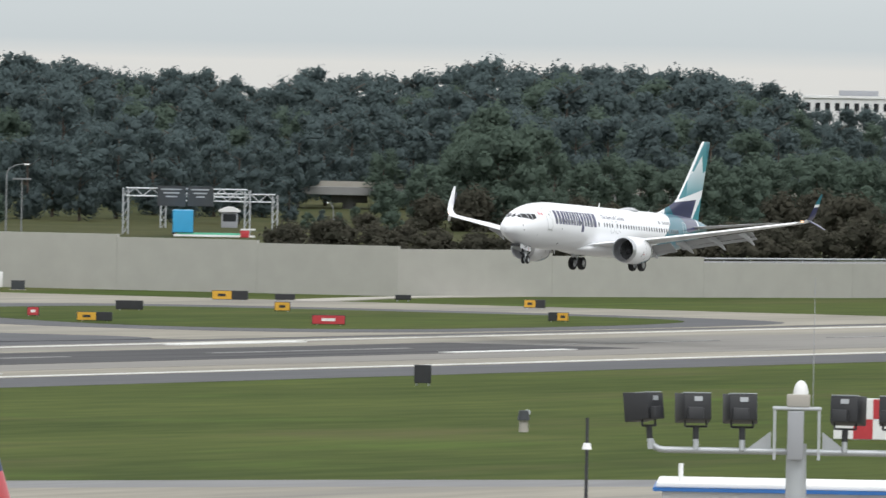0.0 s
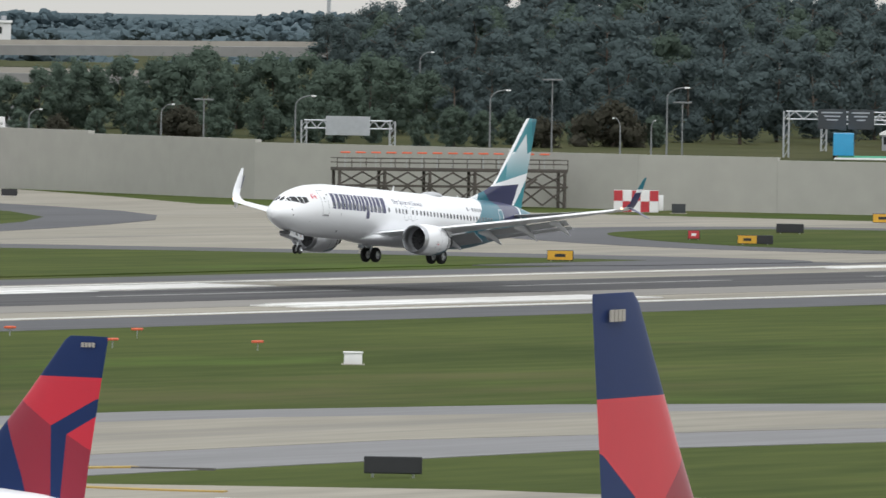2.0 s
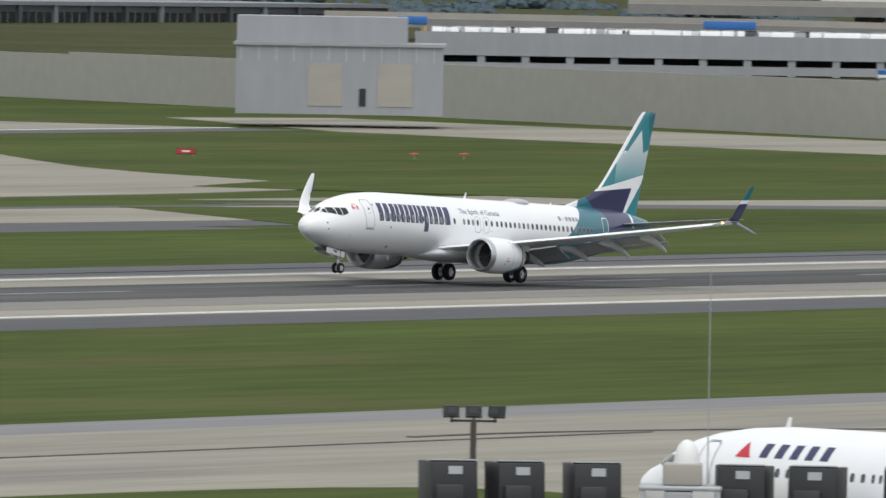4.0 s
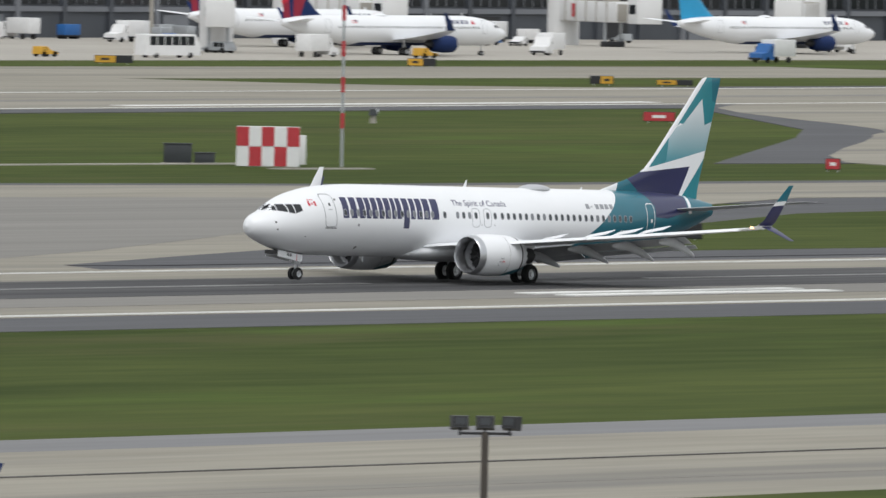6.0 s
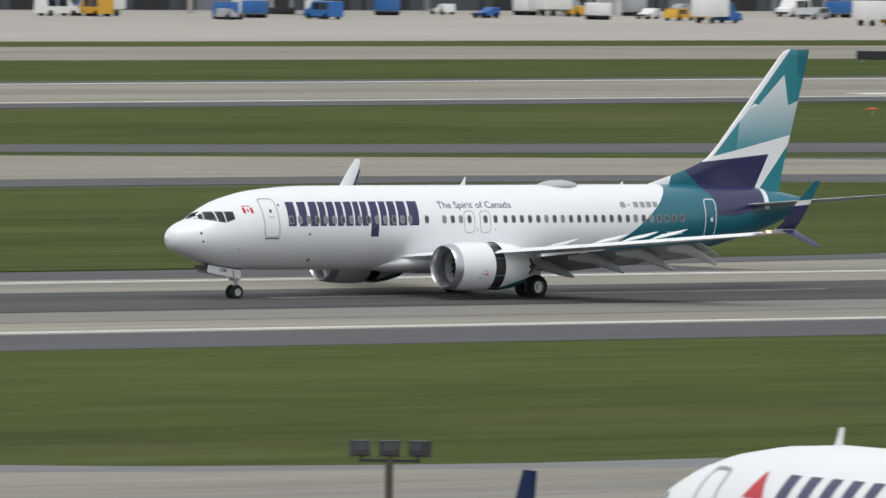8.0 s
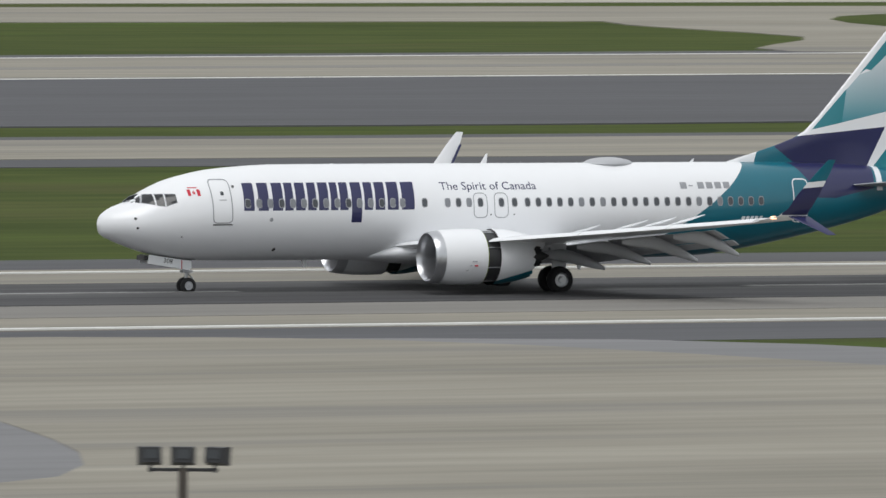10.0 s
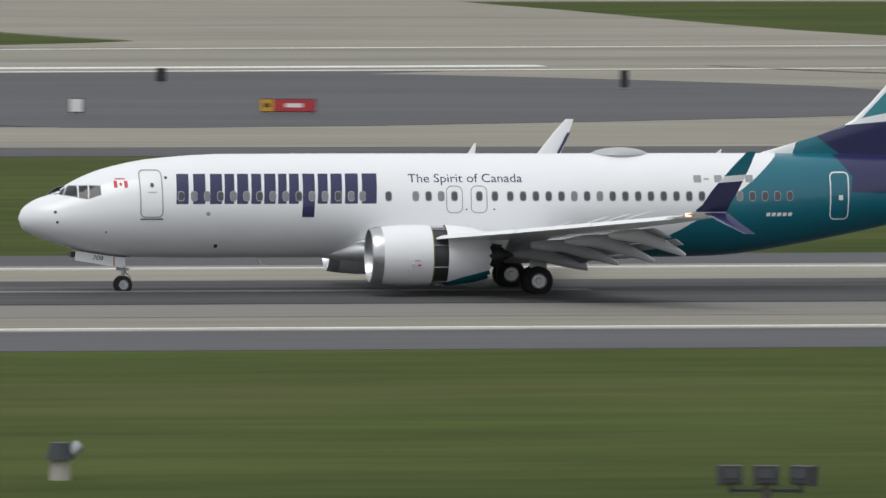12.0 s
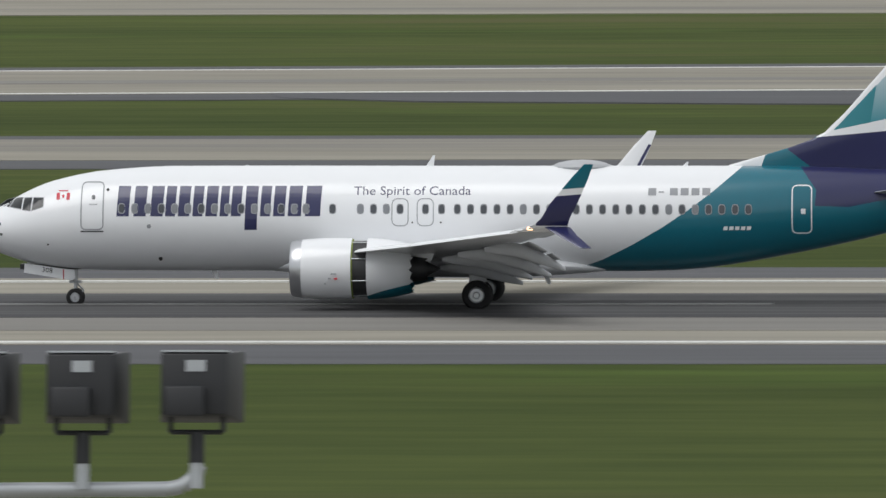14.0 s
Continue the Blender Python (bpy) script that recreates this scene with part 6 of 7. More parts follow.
checker_box(1139, 633, 4.6, 2.25, 5, 2, 60.9, "red and white chequered equipment shelter on the grass")
checker_box(715.2, 673.8, 4.9, 3.1, 5, 2, 46.7, "red and white chequered shelter beside a thin mast")
checker_box(733, 341, 5.0, 2.6, 4, 2, 65.0, "red and white chequered shelter on the near grass")
e = empty("antenna_mast", pose(*true(722.5, 672.5), 0), "thin red and white lattice antenna mast", "mast")
part("pole", tube((0, 0, 0), (0, 0, 14), 0.13, 0.1, 6), M_STEEL, e)
for k in range(4):
    part("painted_band", tube((0, 0, 3.0 + 2.8 * k), (0, 0, 4.2 + 2.8 * k), 0.16, n=6), M_REDP, e)


def box_cabinet(x, y, w, h, az, paint, label):
    e = empty("equipment_cabinet", Matrix.Translation((*true(x, y), 0)) @ pose(0, 0, 0, 0, 0, -az), label, "cabinet", "field cabinets")
    part("body", boxed(-w / 2, w / 2, -0.5, 0.5, 0.05, h, 0.04), paint, e)
    part("lid", boxed(-w / 2 - 0.05, w / 2 + 0.05, -0.55, 0.55, h, h + 0.08, 0.02), paint, e)
    part("footing", boxed(-w / 2 - 0.15, w / 2 + 0.15, -0.65, 0.65, -0.2, 0.05), M_CONC2, e, smooth=False)


box_cabinet(715.2, 683.8, 2.2, 1.5, 46.5, M_SIGNB, "dark grey equipment cabinet on the grass")
box_cabinet(717.0, 682.5, 1.6, 0.8, 46.5, M_SIGNB, "low dark grey equipment cabinet")
box_cabinet(1139, 628, 1.4, 0.9, 61, M_SIGNB, "dark green equipment cabinet by the wall")
box_cabinet(658, 385, 1.1, 0.7, 59.7, M_WHITEP, "small white and grey cabinet in the grass")
box_cabinet(632, 727, 0.9, 1.9, 41, M_WHITEP, "upright white cabinet in the grass")
box_cabinet(634, 725.5, 1.2, 0.7, 41, M_STEEL, "low grey cabinet in the grass")
box_cabinet(548, 632, 3.4, 1.1, 41, M_WHITEP, "pale low shelter with a flat roof beside the taxiway")
box_cabinet(563, 618, 2.8, 1.0, 43, M_SIGNB, "dark boxy cabinet beside the taxiway")
box_cabinet(736, 338, 1.4, 1.0, 64.6, M_SIGNB, "dark grey cabinet on the near grass")


def taxi_sign(x, y, w, h, sections, az, label):
    """A box sign on short legs; sections are (share of the width, paint)."""
    e = empty("taxiway_sign", Matrix.Translation((*true(x, y), 0)) @ pose(0, 0, 0, 0, 0, -az), label, "sign", "airfield signs")
    part("housing", boxed(-w / 2, w / 2, 0, 0.32, 0.18, 0.18 + h, 0.03), M_BLACK, e)
    a = -w / 2 + 0.04
    for share, paint in sections:
        b = a + share * (w - 0.08)
        f = part("panel", boxed(a, b - 0.03, -0.03, -0.001, 0.23, 0.13 + h), paint, e, smooth=False)
        if paint is not M_BLACK:
            part("writing_bar", boxed(a + (b - a) * 0.28, a + (b - a) * 0.7, -0.045, -0.031, 0.18 + h * 0.35, 0.18 + h * 0.65), M_BLACK if paint is M_YELP else M_WHITEP, f, smooth=False)
        a = b
    for k in (-0.35, 0.35):
        part("leg", tube((w * k, 0.15, -0.1), (w * k, 0.15, 0.2), 0.06), M_STEEL, e)


YB, RB, BK = ((0.55, M_YELP), (0.45, M_BLACK)), ((1.0, M_REDP),), ((1.0, M_BLACK),)
BY = ((0.45, M_BLACK), (0.55, M_YELP))
for x, y, w, h, sec, lab in (
        (1015, 558, 1.1, 0.8, RB, "small red taxiway sign"), (1001, 544, 3.2, 0.8, YB, "yellow and black taxiway sign"), (1052, 568, 2.6, 0.85, BK, "back of a black taxiway sign"),
        (1110, 588, 3.6, 0.9, YB, "yellow and black taxiway sign"), (1116, 585, 2.0, 0.6, BK, "low black taxiway sign"), (1064, 558, 1.5, 0.85, ((1, M_YELP),), "small yellow taxiway sign"),
        (1012, 526, 3.0, 0.85, RB, "red runway holding sign"), (1132, 580, 1.6, 0.5, BK, "low black taxiway sign"), (1110, 554, 2.1, 0.8, YB, "yellow and black taxiway sign"), (1053, 523, 1.9, 0.8, BY, "black and yellow taxiway sign"),
        (827, 422, 1.25, 1.35, BK, "square black distance sign in the grass"), (921, 519, 2.2, 0.85, ((1, M_YELP),), "yellow taxiway sign"), (508, 295, 2.7, 0.8, BK, "long black sign seen from behind"),
        (1135, 706, 1.7, 0.7, BK, "low black taxiway sign"), (514, 782, 1.3, 0.8, BK, "black taxiway sign seen from behind"), (476, 722, 2.4, 0.8, RB, "red runway holding sign"), (253, 381, 0.9, 0.9, ((0.4, M_BLACK), (0.6, M_REDMARK)), "small red holding sign by the link"),
        (236, 407, 0.9, 1.3, BK, "upright black sign in the grass"), (297, 518, 1.4, 0.85, ((1, M_YELP),), "small yellow taxiway sign"), (371, 640, 3.0, 0.8, BK, "long black taxiway sign seen from behind"), (473, 747, 0.9, 1.2, BK, "upright black sign"),
        (505, 775, 1.2, 0.8, BK, "black taxiway sign seen from behind"), (791, 951, 4.0, 0.85, BK, "long black taxiway sign seen from behind"), (890, 786, 3.0, 0.9, RB, "red runway holding sign"), (759, 651, 1.2, 0.9, RB, "small red sign by the taxiway"), (600, 528, 3.0, 1.0, BK, "black taxiway sign seen from behind"),
        (1071, 1035, 4.5, 0.9, YB, "yellow and black sign before the apron"), (1044, 931, 2.6, 0.9, BY, "black and yellow taxiway sign"), (1050, 925, 4.0, 0.6, YB, "low yellow taxiway sign"), (1110, 1020, 3.4, 0.9, YB, "yellow and black taxiway sign"),
        (120, 686, 3.1, 0.75, ((0.25, M_YELP), (0.75, M_REDP)), "red and yellow runway holding sign"), (122, 742, 0.6, 0.8, BK, "small black marker"), (148, 729, 0.5, 1.0, BK, "upright black marker"), (108, 686, 0.8, 0.8, ((1, M_WHITEP),), "small pale marker"),
        (107, 872, 4.0, 0.7, ((0.3, M_YELP), (0.7, M_YELP)), "long yellow taxiway sign"), (98, 430, 0.7, 0.9, ((0.5, M_WHITEP), (0.5, M_BLACK)), "small black and white marker in the grass"), (953, 1026, 2.6, 0.8, BY, "black and yellow taxiway sign"), (985, 1024, 3.0, 0.8, YB, "yellow taxiway sign before the apron"),
        (1029, 765, 2.0, 0.6, RB, "low red taxiway sign"), (1000, 800, 1.6, 0.9, RB, "red holding sign"), (640, 1010, 3.2, 0.8, YB, "yellow taxiway sign"), (560, 1000, 2.4, 0.8, YB, "yellow taxiway sign"), (930, 1085, 4.0, 0.8, BY, "black and yellow sign on the apron edge")):
    az = math.degrees(math.atan2(x, y))
    taxi_sign(x, y, w, h, sec, az, lab + " on short legs")


def light_stake(x, y, h=0.5):
    e = empty("approach_light", pose(*true(x, y), 0), "orange topped light on a thin stake in the grass", "light", "orange field lights")
    part("stake", tube((0, 0, -0.1), (0, 0, h), 0.03, n=6), M_STEEL, e)
    part("head", boxed(-0.45, 0.45, -0.2, 0.2, h, h + 0.16, 0.05), M_ORANGE, e)


for x, y in ((669, 418), (673, 411), (677, 403), (686, 437), (690, 429), (694, 422), (1043, 746), (1049, 744), (640, 770), (655, 762), (668, 752), (683, 742), (628, 706)):
    light_stake(x, y)


def marker_stub(x, y, h, label):
    e = empty("field_marker", pose(*true(x, y), 0), label, "marker", "field markers")
    part("base", tube((0, 0, -0.05), (0, 0, h * 0.55), 0.32, 0.28, 10), M_CONC2, e)
    part("head", tube((0, 0, h * 0.55), (0, 0, h), 0.42, 0.3, 10), M_SIGNB, e)
    part("cup", tube((0.35, 0, h * 0.7), (0.6, 0, h * 0.95), 0.16, 0.2, 8), M_STEEL, e)


for x, y, h in ((726, 363, 1.4), (57, 365, 1.1), (931, 544, 1.0), (12, 362, 1.1), (853, 790, 1.3), (750, 745, 1.2)):
    marker_stub(x, y, h, "pale and dark stubby wind marker in the grass")
e = empty("marker_pole", Matrix.Translation(polar(63.73, 300)), "thin dark pole with a small white dome", "pole")
part("pole", tube((0, 0, 0), (0, 0, 14.7), 0.06, 0.04, 8), M_BLACK, e)
part("dome", tube((0, 0, 13.95), (0, 0, 14.1), 0.12, 0.08, 10), M_WHITEP, e)
e = empty("ramp_shed", facing(64.85, 420, 0), "white ramp shed with a blue roof edge", "shed")
part("wall", boxed(-5.5, 9, 0, 6, -0.1, 9.1), M_WHITEBLD, e, smooth=False)
part("roof_edge", boxed(-5.8, 9.3, -0.3, 6.3, 9.1, 9.22), M_ROYAL, e, smooth=False)
part("roof", boxed(-5.7, 9.2, -0.2, 6.2, 9.22, 9.4, 0.05), M_WHITEP, e)
part("vent_pipe", tube((-4.9, 1, 9.3), (-4.9, 1, 10.0), 0.08), M_WHITEP, e)
# ---- floodlight masts on the ramp ----
def flood_head(parent, x, y, z, k, turn, tilt=0.0):
    """A black hooded floodlight on a yoke, its back to the terrace."""
    at = Matrix.Translation((x, y, z)) @ pose(0, 0, 0, tilt, 0, turn)
    w, h = 0.236 * k, 0.45 * k
    bm = bmesh.new()
    a = [(-w, -0.12 * k, 0.02), (w, -0.12 * k, 0.02), (w, -0.12 * k, h), (-w, -0.12 * k, h)]
    b = [(-w * 1.28, 0.34 * k, -0.02), (w * 1.28, 0.34 * k, -0.02), (w * 1.28, 0.34 * k, h * 1.1), (-w * 1.28, 0.34 * k, h * 1.1)]
    loft([a, b], bm=bm)
    bmesh.ops.bevel(bm, geom=list(bm.edges), offset=0.012 * k, segments=2, affect="EDGES", profile=0.5)
    head = part("floodlight", bm, M_BLACK, parent, at=at)
    part("gear_box", boxed(-w * 0.82, w * 0.35, -0.24 * k, -0.12 * k, 0.0, h * 0.48, 0.02 * k), M_BLACK, head)
    bm = boxed(-w * 0.25, w * 0.35, -0.126 * k, -0.121 * k, h * 0.72, h * 0.9)
    part("label_plate", bm, M_STEEL, head, smooth=False)
    part("top_plate", boxed(-w, w, -0.1 * k, 0.3 * k, h * 1.03, h * 1.06), M_STEEL, head, smooth=False)
    bm = bmesh.new()
    for s in (-1, 1):
        add_tube(bm, (s * w * 0.8, 0.05, 0.1 * k), (s * w * 0.8, 0.05, -0.1 * k), 0.02 * k, n=6)
    add_tube(bm, (-w * 0.8, 0.05, -0.1 * k), (w * 0.8, 0.05, -0.1 * k), 0.02 * k, n=6)
    part("yoke", bm, M_BLACK, head)
    part("stem", tube((0, 0.05, -0.1 * k), (0, 0.05, -0.32 * k), 0.055 * k, n=10), M_BLACK, head)
    part("spigot", tube((0, 0.05, -0.32 * k), (0, 0.05, -0.5 * k), 0.05 * k, n=10), M_STEEL, head)


def flood_mast(az, r, top, turns, label, dome=True, rod=True):
    """A tall mast: heads stand on a bent tube, with a winch box and a rounded dome at the middle."""
    e = empty("floodlight_mast", facing(az, r), label, "floodlight mast", "floodlight masts")
    z = top - 0.46
    part("mast", tube((0, 0, 0), (0, 0, z - 0.45), 0.34, 0.17, 18), M_STEEL, e)
    bm = bmesh.new()
    reach = max(abs(x) for x, _ in turns)
    pts = [Vector((-reach, 0, z - 0.42)), Vector((-reach + 0.03, 0, z - 0.51)), Vector((-reach + 0.12, 0, z - 0.57)), Vector((-reach + 0.22, 0, z - 0.59)), Vector((reach - 0.22, 0, z - 0.59)), Vector((reach - 0.12, 0, z - 0.57)), Vector((reach - 0.03, 0, z - 0.51)), Vector((reach, 0, z - 0.42))]
    for p, q in zip(pts, pts[1:]):
        add_tube(bm, p, q, 0.055, n=12)
    part("arm", bm, M_STEEL, e)
    part("winch_box", boxed(-0.16, 0.12, -0.34, 0.05, z - 0.72, z + 0.12, 0.02), M_GREYBLD, e)
    part("ring_top", boxed(-0.42, 0.42, -0.32, 0.32, z + 0.13, z + 0.18, 0.02), M_STEEL, e)
    for x in (-0.38, 0.38):
        for y in (-0.28, 0.28):
            part("cage_post", boxed(x - 0.025, x + 0.025, y - 0.025, y + 0.025, z - 0.72, z + 0.13), M_STEEL, e, smooth=False)
    for s in (-1, 1):
        bm = bmesh.new()
        for y in (-0.03, 0.03):
            bm.faces.new([bm.verts.new((s * q[0], y, z + q[1])) for q in ((0.44, -0.24), (0.44, -0.56), (0.85, -0.56))])
        part("gusset", bm, M_STEEL, e, smooth=False)
    if dome:
        part("dome_base", boxed(-0.18, 0.22, -0.22, 0.22, z + 0.18, z + 0.40, 0.03), M_CONC2, e)
        rings = []
        for k in range(8):
            a = radians(90 * k / 7)
            rings.append([(0.06 + 0.13 * math.cos(a) * math.cos(t), 0.13 * math.cos(a) * math.sin(t), z + 0.40 + 0.24 * math.sin(a)) for t in [2 * math.pi * i / 16 for i in range(16)]])
        part("dome", loft(rings), M_WHITEP, e)
    if rod:
        part("lightning_rod", tube((0.27, 0.1, z + 0.15), (0.27, 0.1, z + 2.4), 0.007, 0.004, 8), M_GREYBLD, e)
    for x, turn in turns:
        flood_head(e, x, -0.05, z - 0.08, 1.0, turn, -6)
    return e


flood_mast(64.70, 217, 17.45, [(-2.5, 55), (-1.72, 14), (-0.93, 8), (0.82, -12), (1.65, -10), (2.5, -40)], "grey steel floodlight mast with black hooded lamps")
flood_mast(55.68, 128, 17.50, [(-2.3, 10), (-1.62, 12), (-0.85, 8), (0.62, -4), (1.35, -6), (2.3, -10)], "grey steel floodlight mast with black hooded lamps")
flood_mast(42.85, 117, 17.34, [(-2.2, 14), (-1.55, 22), (-0.86, 5), (0.55, -3), (1.22, -2), (2.0, -4)], "grey steel floodlight mast with black hooded lamps")
flood_mast(17.9, 100, 17.9, [(-2.3, 12), (-1.52, 8), (-0.8, 4), (0.8, -4), (1.52, -8), (2.3, -12)], "grey steel floodlight mast with black hooded lamps")
flood_mast(-7.05, 90, 18.24, [(-2.35, -10), (-1.6, 8), (-0.85, 4), (0.75, -6), (1.52, -8), (2.33, -9)], "grey steel floodlight mast with black hooded lamps")


def small_mast(az, r, top, paint, label):
    e = empty("ramp_light_mast", facing(az, r), label, "light mast", "small ramp lights")
    part("pole", tube((0, 0, 0), (0, 0, top - 0.5), 0.11, 0.08, 10), M_TIMBER, e)
    part("crossbar", boxed(-0.62, 0.62, -0.04, 0.04, top - 0.56, top - 0.5, 0.01), M_BLACK, e)
    for x, turn in ((-0.58, 6), (0.0, 0), (0.58, -24)):
        at = Matrix.Translation((x, 0, top - 0.28)) @ pose(0, 0, 0, -8, 0, turn)
        h = part("lamp", loft([[(-0.17, -0.1, -0.13), (0.17, -0.1, -0.13), (0.17, -0.1, 0.14), (-0.17, -0.1, 0.14)], [(-0.22, 0.16, -0.16), (0.22, 0.16, -0.16), (0.22, 0.16, 0.18), (-0.22, 0.16, 0.18)]]), paint, e, at=at, smooth=False)
        part("stem", tube((0, 0, -0.13), (0, 0, -0.3), 0.03, n=8), M_BLACK, h)
        part("lens_plate", boxed(-0.12, 0.12, -0.115, -0.101, -0.06, 0.1), M_SIGNB, h, smooth=False)


for az, r in ((57.27, 351), (54.72, 336), (47.75, 293), (41.29, 269), (33.30, 242), (12.14, 207), (6.12, 202), (51.2, 315), (37.4, 255), (24.0, 225), (18.5, 213), (0.2, 200)):
    small_mast(az, r, 10.4, M_BLACK, "brown pole with three small black floodlights")
small_mast(44.77, 285, 10.4, M_BLACK, "brown pole with three small black floodlights")


# ---- parked jets of another airline ----
def jet_fin_paint(bm):
    X = lambda px: 38.95 - (1112 - px) / 38.5 - SH
    Z = lambda py: 10.6 - (py - 585) / 280 * 5.3
    P = lambda pts: [(X(a), Z(b)) for a, b in pts]
    return paint(bm, [
        (1, P([(760, 950), (760, 500), (1200, 500), (1200, 950)])),
        (2, P([(985, 660), (1100, 660), (1130, 660), (1125, 690), (1090, 700), (1012, 750), (955, 705), (940, 700)])),
        (3, P([(948, 700), (1012, 750), (1012, 900), (972, 900), (960, 845), (930, 745)])),
        (2, P([(1040, 765), (1088, 733), (1120, 715), (1120, 800), (1078, 790)])),
        (3, P([(1040, 765), (1078, 790), (1120, 800), (1120, 900), (1028, 900)])),
    ])


def build_jet():
    """A white jet with a red and blue tail, nose towards -x, scaled where it is set down."""
    e = empty("parked_jet", pose(0, 0, -900), "white parked jet airliner with a red and dark blue tail", "airliner", "parked jets")
    st = [-0.08, -0.04, 0.06, 0.3, 0.65, 1.15, 1.5, 1.9, 2.44, 3.14, 4.14, 5.6, 7.6] + [9 + 2.2 * i for i in range(9)] + [28, 30, 32, 34, 36, 37.5, 38.4]
    bm = HULL.mesh(st, 40)
    bm = paint(bm, [(1, sx([(9.5, 1.0), (11, 1.75), (26, 1.75), (28, 1.0)]))])
    part("fuselage", bm, [M_WHITE, M_BLUE], e)
    rings = []
    for z, le, te, t in ((4.9, 31.2, 37.9, 0.4), (5.4, 31.8, 37.98, 0.4), (6.2, 32.8, 38.1, 0.4), (8.6, 35.2, 38.55, 0.3), (10.45, 36.9, 38.92, 0.16), (10.6, 37.15, 38.92, 0.1)):
        rings.append([(x - SH, y, zz) for x, y, zz in upright_foil(le, te, z, t, 14)])
    fin = part("fin", jet_fin_paint(loft(rings)), [M_WHITE, M_BLUE, M_RED, M_DRED], e, "tail fin in dark blue and two reds")
    for side in (-1, 1):
        for i in range(4):
            a = boxed(37.75 - SH + 0.17 * i, 37.87 - SH + 0.17 * i, side * 0.085 - 0.012, side * 0.085 + 0.012, 10.22, 10.38)
            part("fleet_number_bar", a, M_CONC2, fin, smooth=False)
        rings = [[(x - SH, y, zz) for x, y, zz in foil(le, te, z, t, side * l)] for l, le, te, z, t in ((0.4, 34.2, 37.6, 4.3, 0.3), (3.5, 36.1, 38.4, 4.6, 0.2), (6.6, 38.0, 39.3, 4.9, 0.1))]
        part("tailplane", loft(rings), M_WHITE, e)
        rings = [[(x - SH, y, zz) for x, y, zz in foil(le, te, z, t, side * l)] for l, le, te, z, t in ((1.3, 13.0, 20.4, 2.0, 0.9), (5.9, 15.9, 20.8, 2.45, 0.55), (11, 18.9, 22.2, 2.95, 0.36), (16.9, 22.3, 23.9, 3.6, 0.2))]
        w = part("wing", loft(rings), M_WHITE, e)
        rings = [[(x - SH, side * (l - zz), z) for x, _, zz in foil(le, te, 0, t, 0, n=7)] for l, le, te, z, t in ((16.9, 22.35, 23.9, 3.6, 0.16), (17.4, 23.2, 24.3, 4.3, 0.1), (17.7, 24.5, 25.0, 6.0, 0.05))]
        part("winglet", loft(rings), M_BLUE, w)
        n = part("nacelle", turned([(13.6, 0.88), (12.9, 0.92), (12.8, 1.0), (13.2, 1.12), (14.6, 1.16), (16.2, 1.02), (16.8, 0.85), (16.7, 0.7), (15.5, 0.6)], 28, -SH, side * 4.83, 1.64), M_BLUE, e, "dark blue engine cowl")
        part("fan_disc", turned([(13.8, 0.88), (13.75, 0.3), (13.4, 0.001)], 20, -SH, side * 4.83, 1.64), M_DARK, n)
        part("core_nozzle", turned([(15.6, 0.6), (17.3, 0.45), (18.0, 0.05)], 20, -SH, side * 4.83, 1.64), M_DARK, n)
        g = part("main_gear", tube((0, side * 2.86, 0.5), (0.1, side * 2.86, 2.1), 0.13), M_METAL, e)
        for off in (-0.43, 0.43):
            wheel_parts(g, 0, side * 2.86 + off, 0.565, 0.565, 0.4, 1)
        for k, s in enumerate([6.0 + 0.55 * i for i in range(44)]):
            part("cabin_window", HULL.oval(s, 3.78, 0.24, 0.34, 0.01, side, 8), M_DARKPANE, e, smooth=False)
        for s0 in (4.42, 31.0):
            part("door", HULL.outline(s0, s0 + 0.8, 3.0, 4.75, 0.05, 0.01, side), M_LINEG, e, smooth=False)
        for q in ([(1.1, 3.85), (1.4, 4.1), (1.85, 4.16), (1.6, 3.83)], [(1.68, 3.83), (1.92, 4.16), (2.3, 4.17), (2.25, 3.74)], [(2.33, 3.74), (2.4, 4.18), (2.85, 4.18), (2.85, 3.86)]):
            part("flight_deck_window", HULL.patch(q, 3, 3, 0.012, side), M_GLASS, e, smooth=False)
        # name as five plain bars beside a small red wedge
        for i in range(5):
            a = 7.6 + 0.78 * i
            bm = bmesh.new()
            HULL.patch([(a, 4.28), (a + 0.42, 4.28), (a + 0.52, 4.78), (a + 0.1, 4.78)], 1, 4, 0.008, side, bm)
            part("name_bar", bm, M_NAVY, e, smooth=False)
        bm = HULL.patch([(6.35, 4.27), (7.15, 4.27), (6.78, 4.8), (6.74, 4.8)], 3, 4, 0.008, side)
        part("red_wedge", bm, M_RED, e, smooth=False)
        bm = HULL.patch([(26.6, 4.3), (27.4, 4.3), (27.4, 4.72), (26.6, 4.72)], 3, 4, 0.008, side)
        fl = part("flag", bm, M_WHITEP, e, smooth=False)
        bm = bmesh.new()
        for k in range(4):
            HULL.patch([(26.6, 4.3 + 0.11 * k), (27.4, 4.3 + 0.11 * k), (27.4, 4.355 + 0.11 * k), (26.6, 4.355 + 0.11 * k)], 2, 1, 0.011, side, bm)
        part("flag_stripe", bm, M_RED, fl, smooth=False)
        part("flag_corner", HULL.patch([(26.6, 4.5), (26.95, 4.5), (26.95, 4.72), (26.6, 4.72)], 1, 2, 0.013, side), M_NAVY, fl, smooth=False)
    g = part("nose_gear", tube((4.0 - SH, 0, 0.4), (4.0 - SH, 0, 1.8), 0.09), M_METAL, e)
    for sd in (-0.2, 0.2):
        wheel_parts(g, 4.0 - SH, sd, 0.343, 0.343, 0.19, 1)
    rings = []
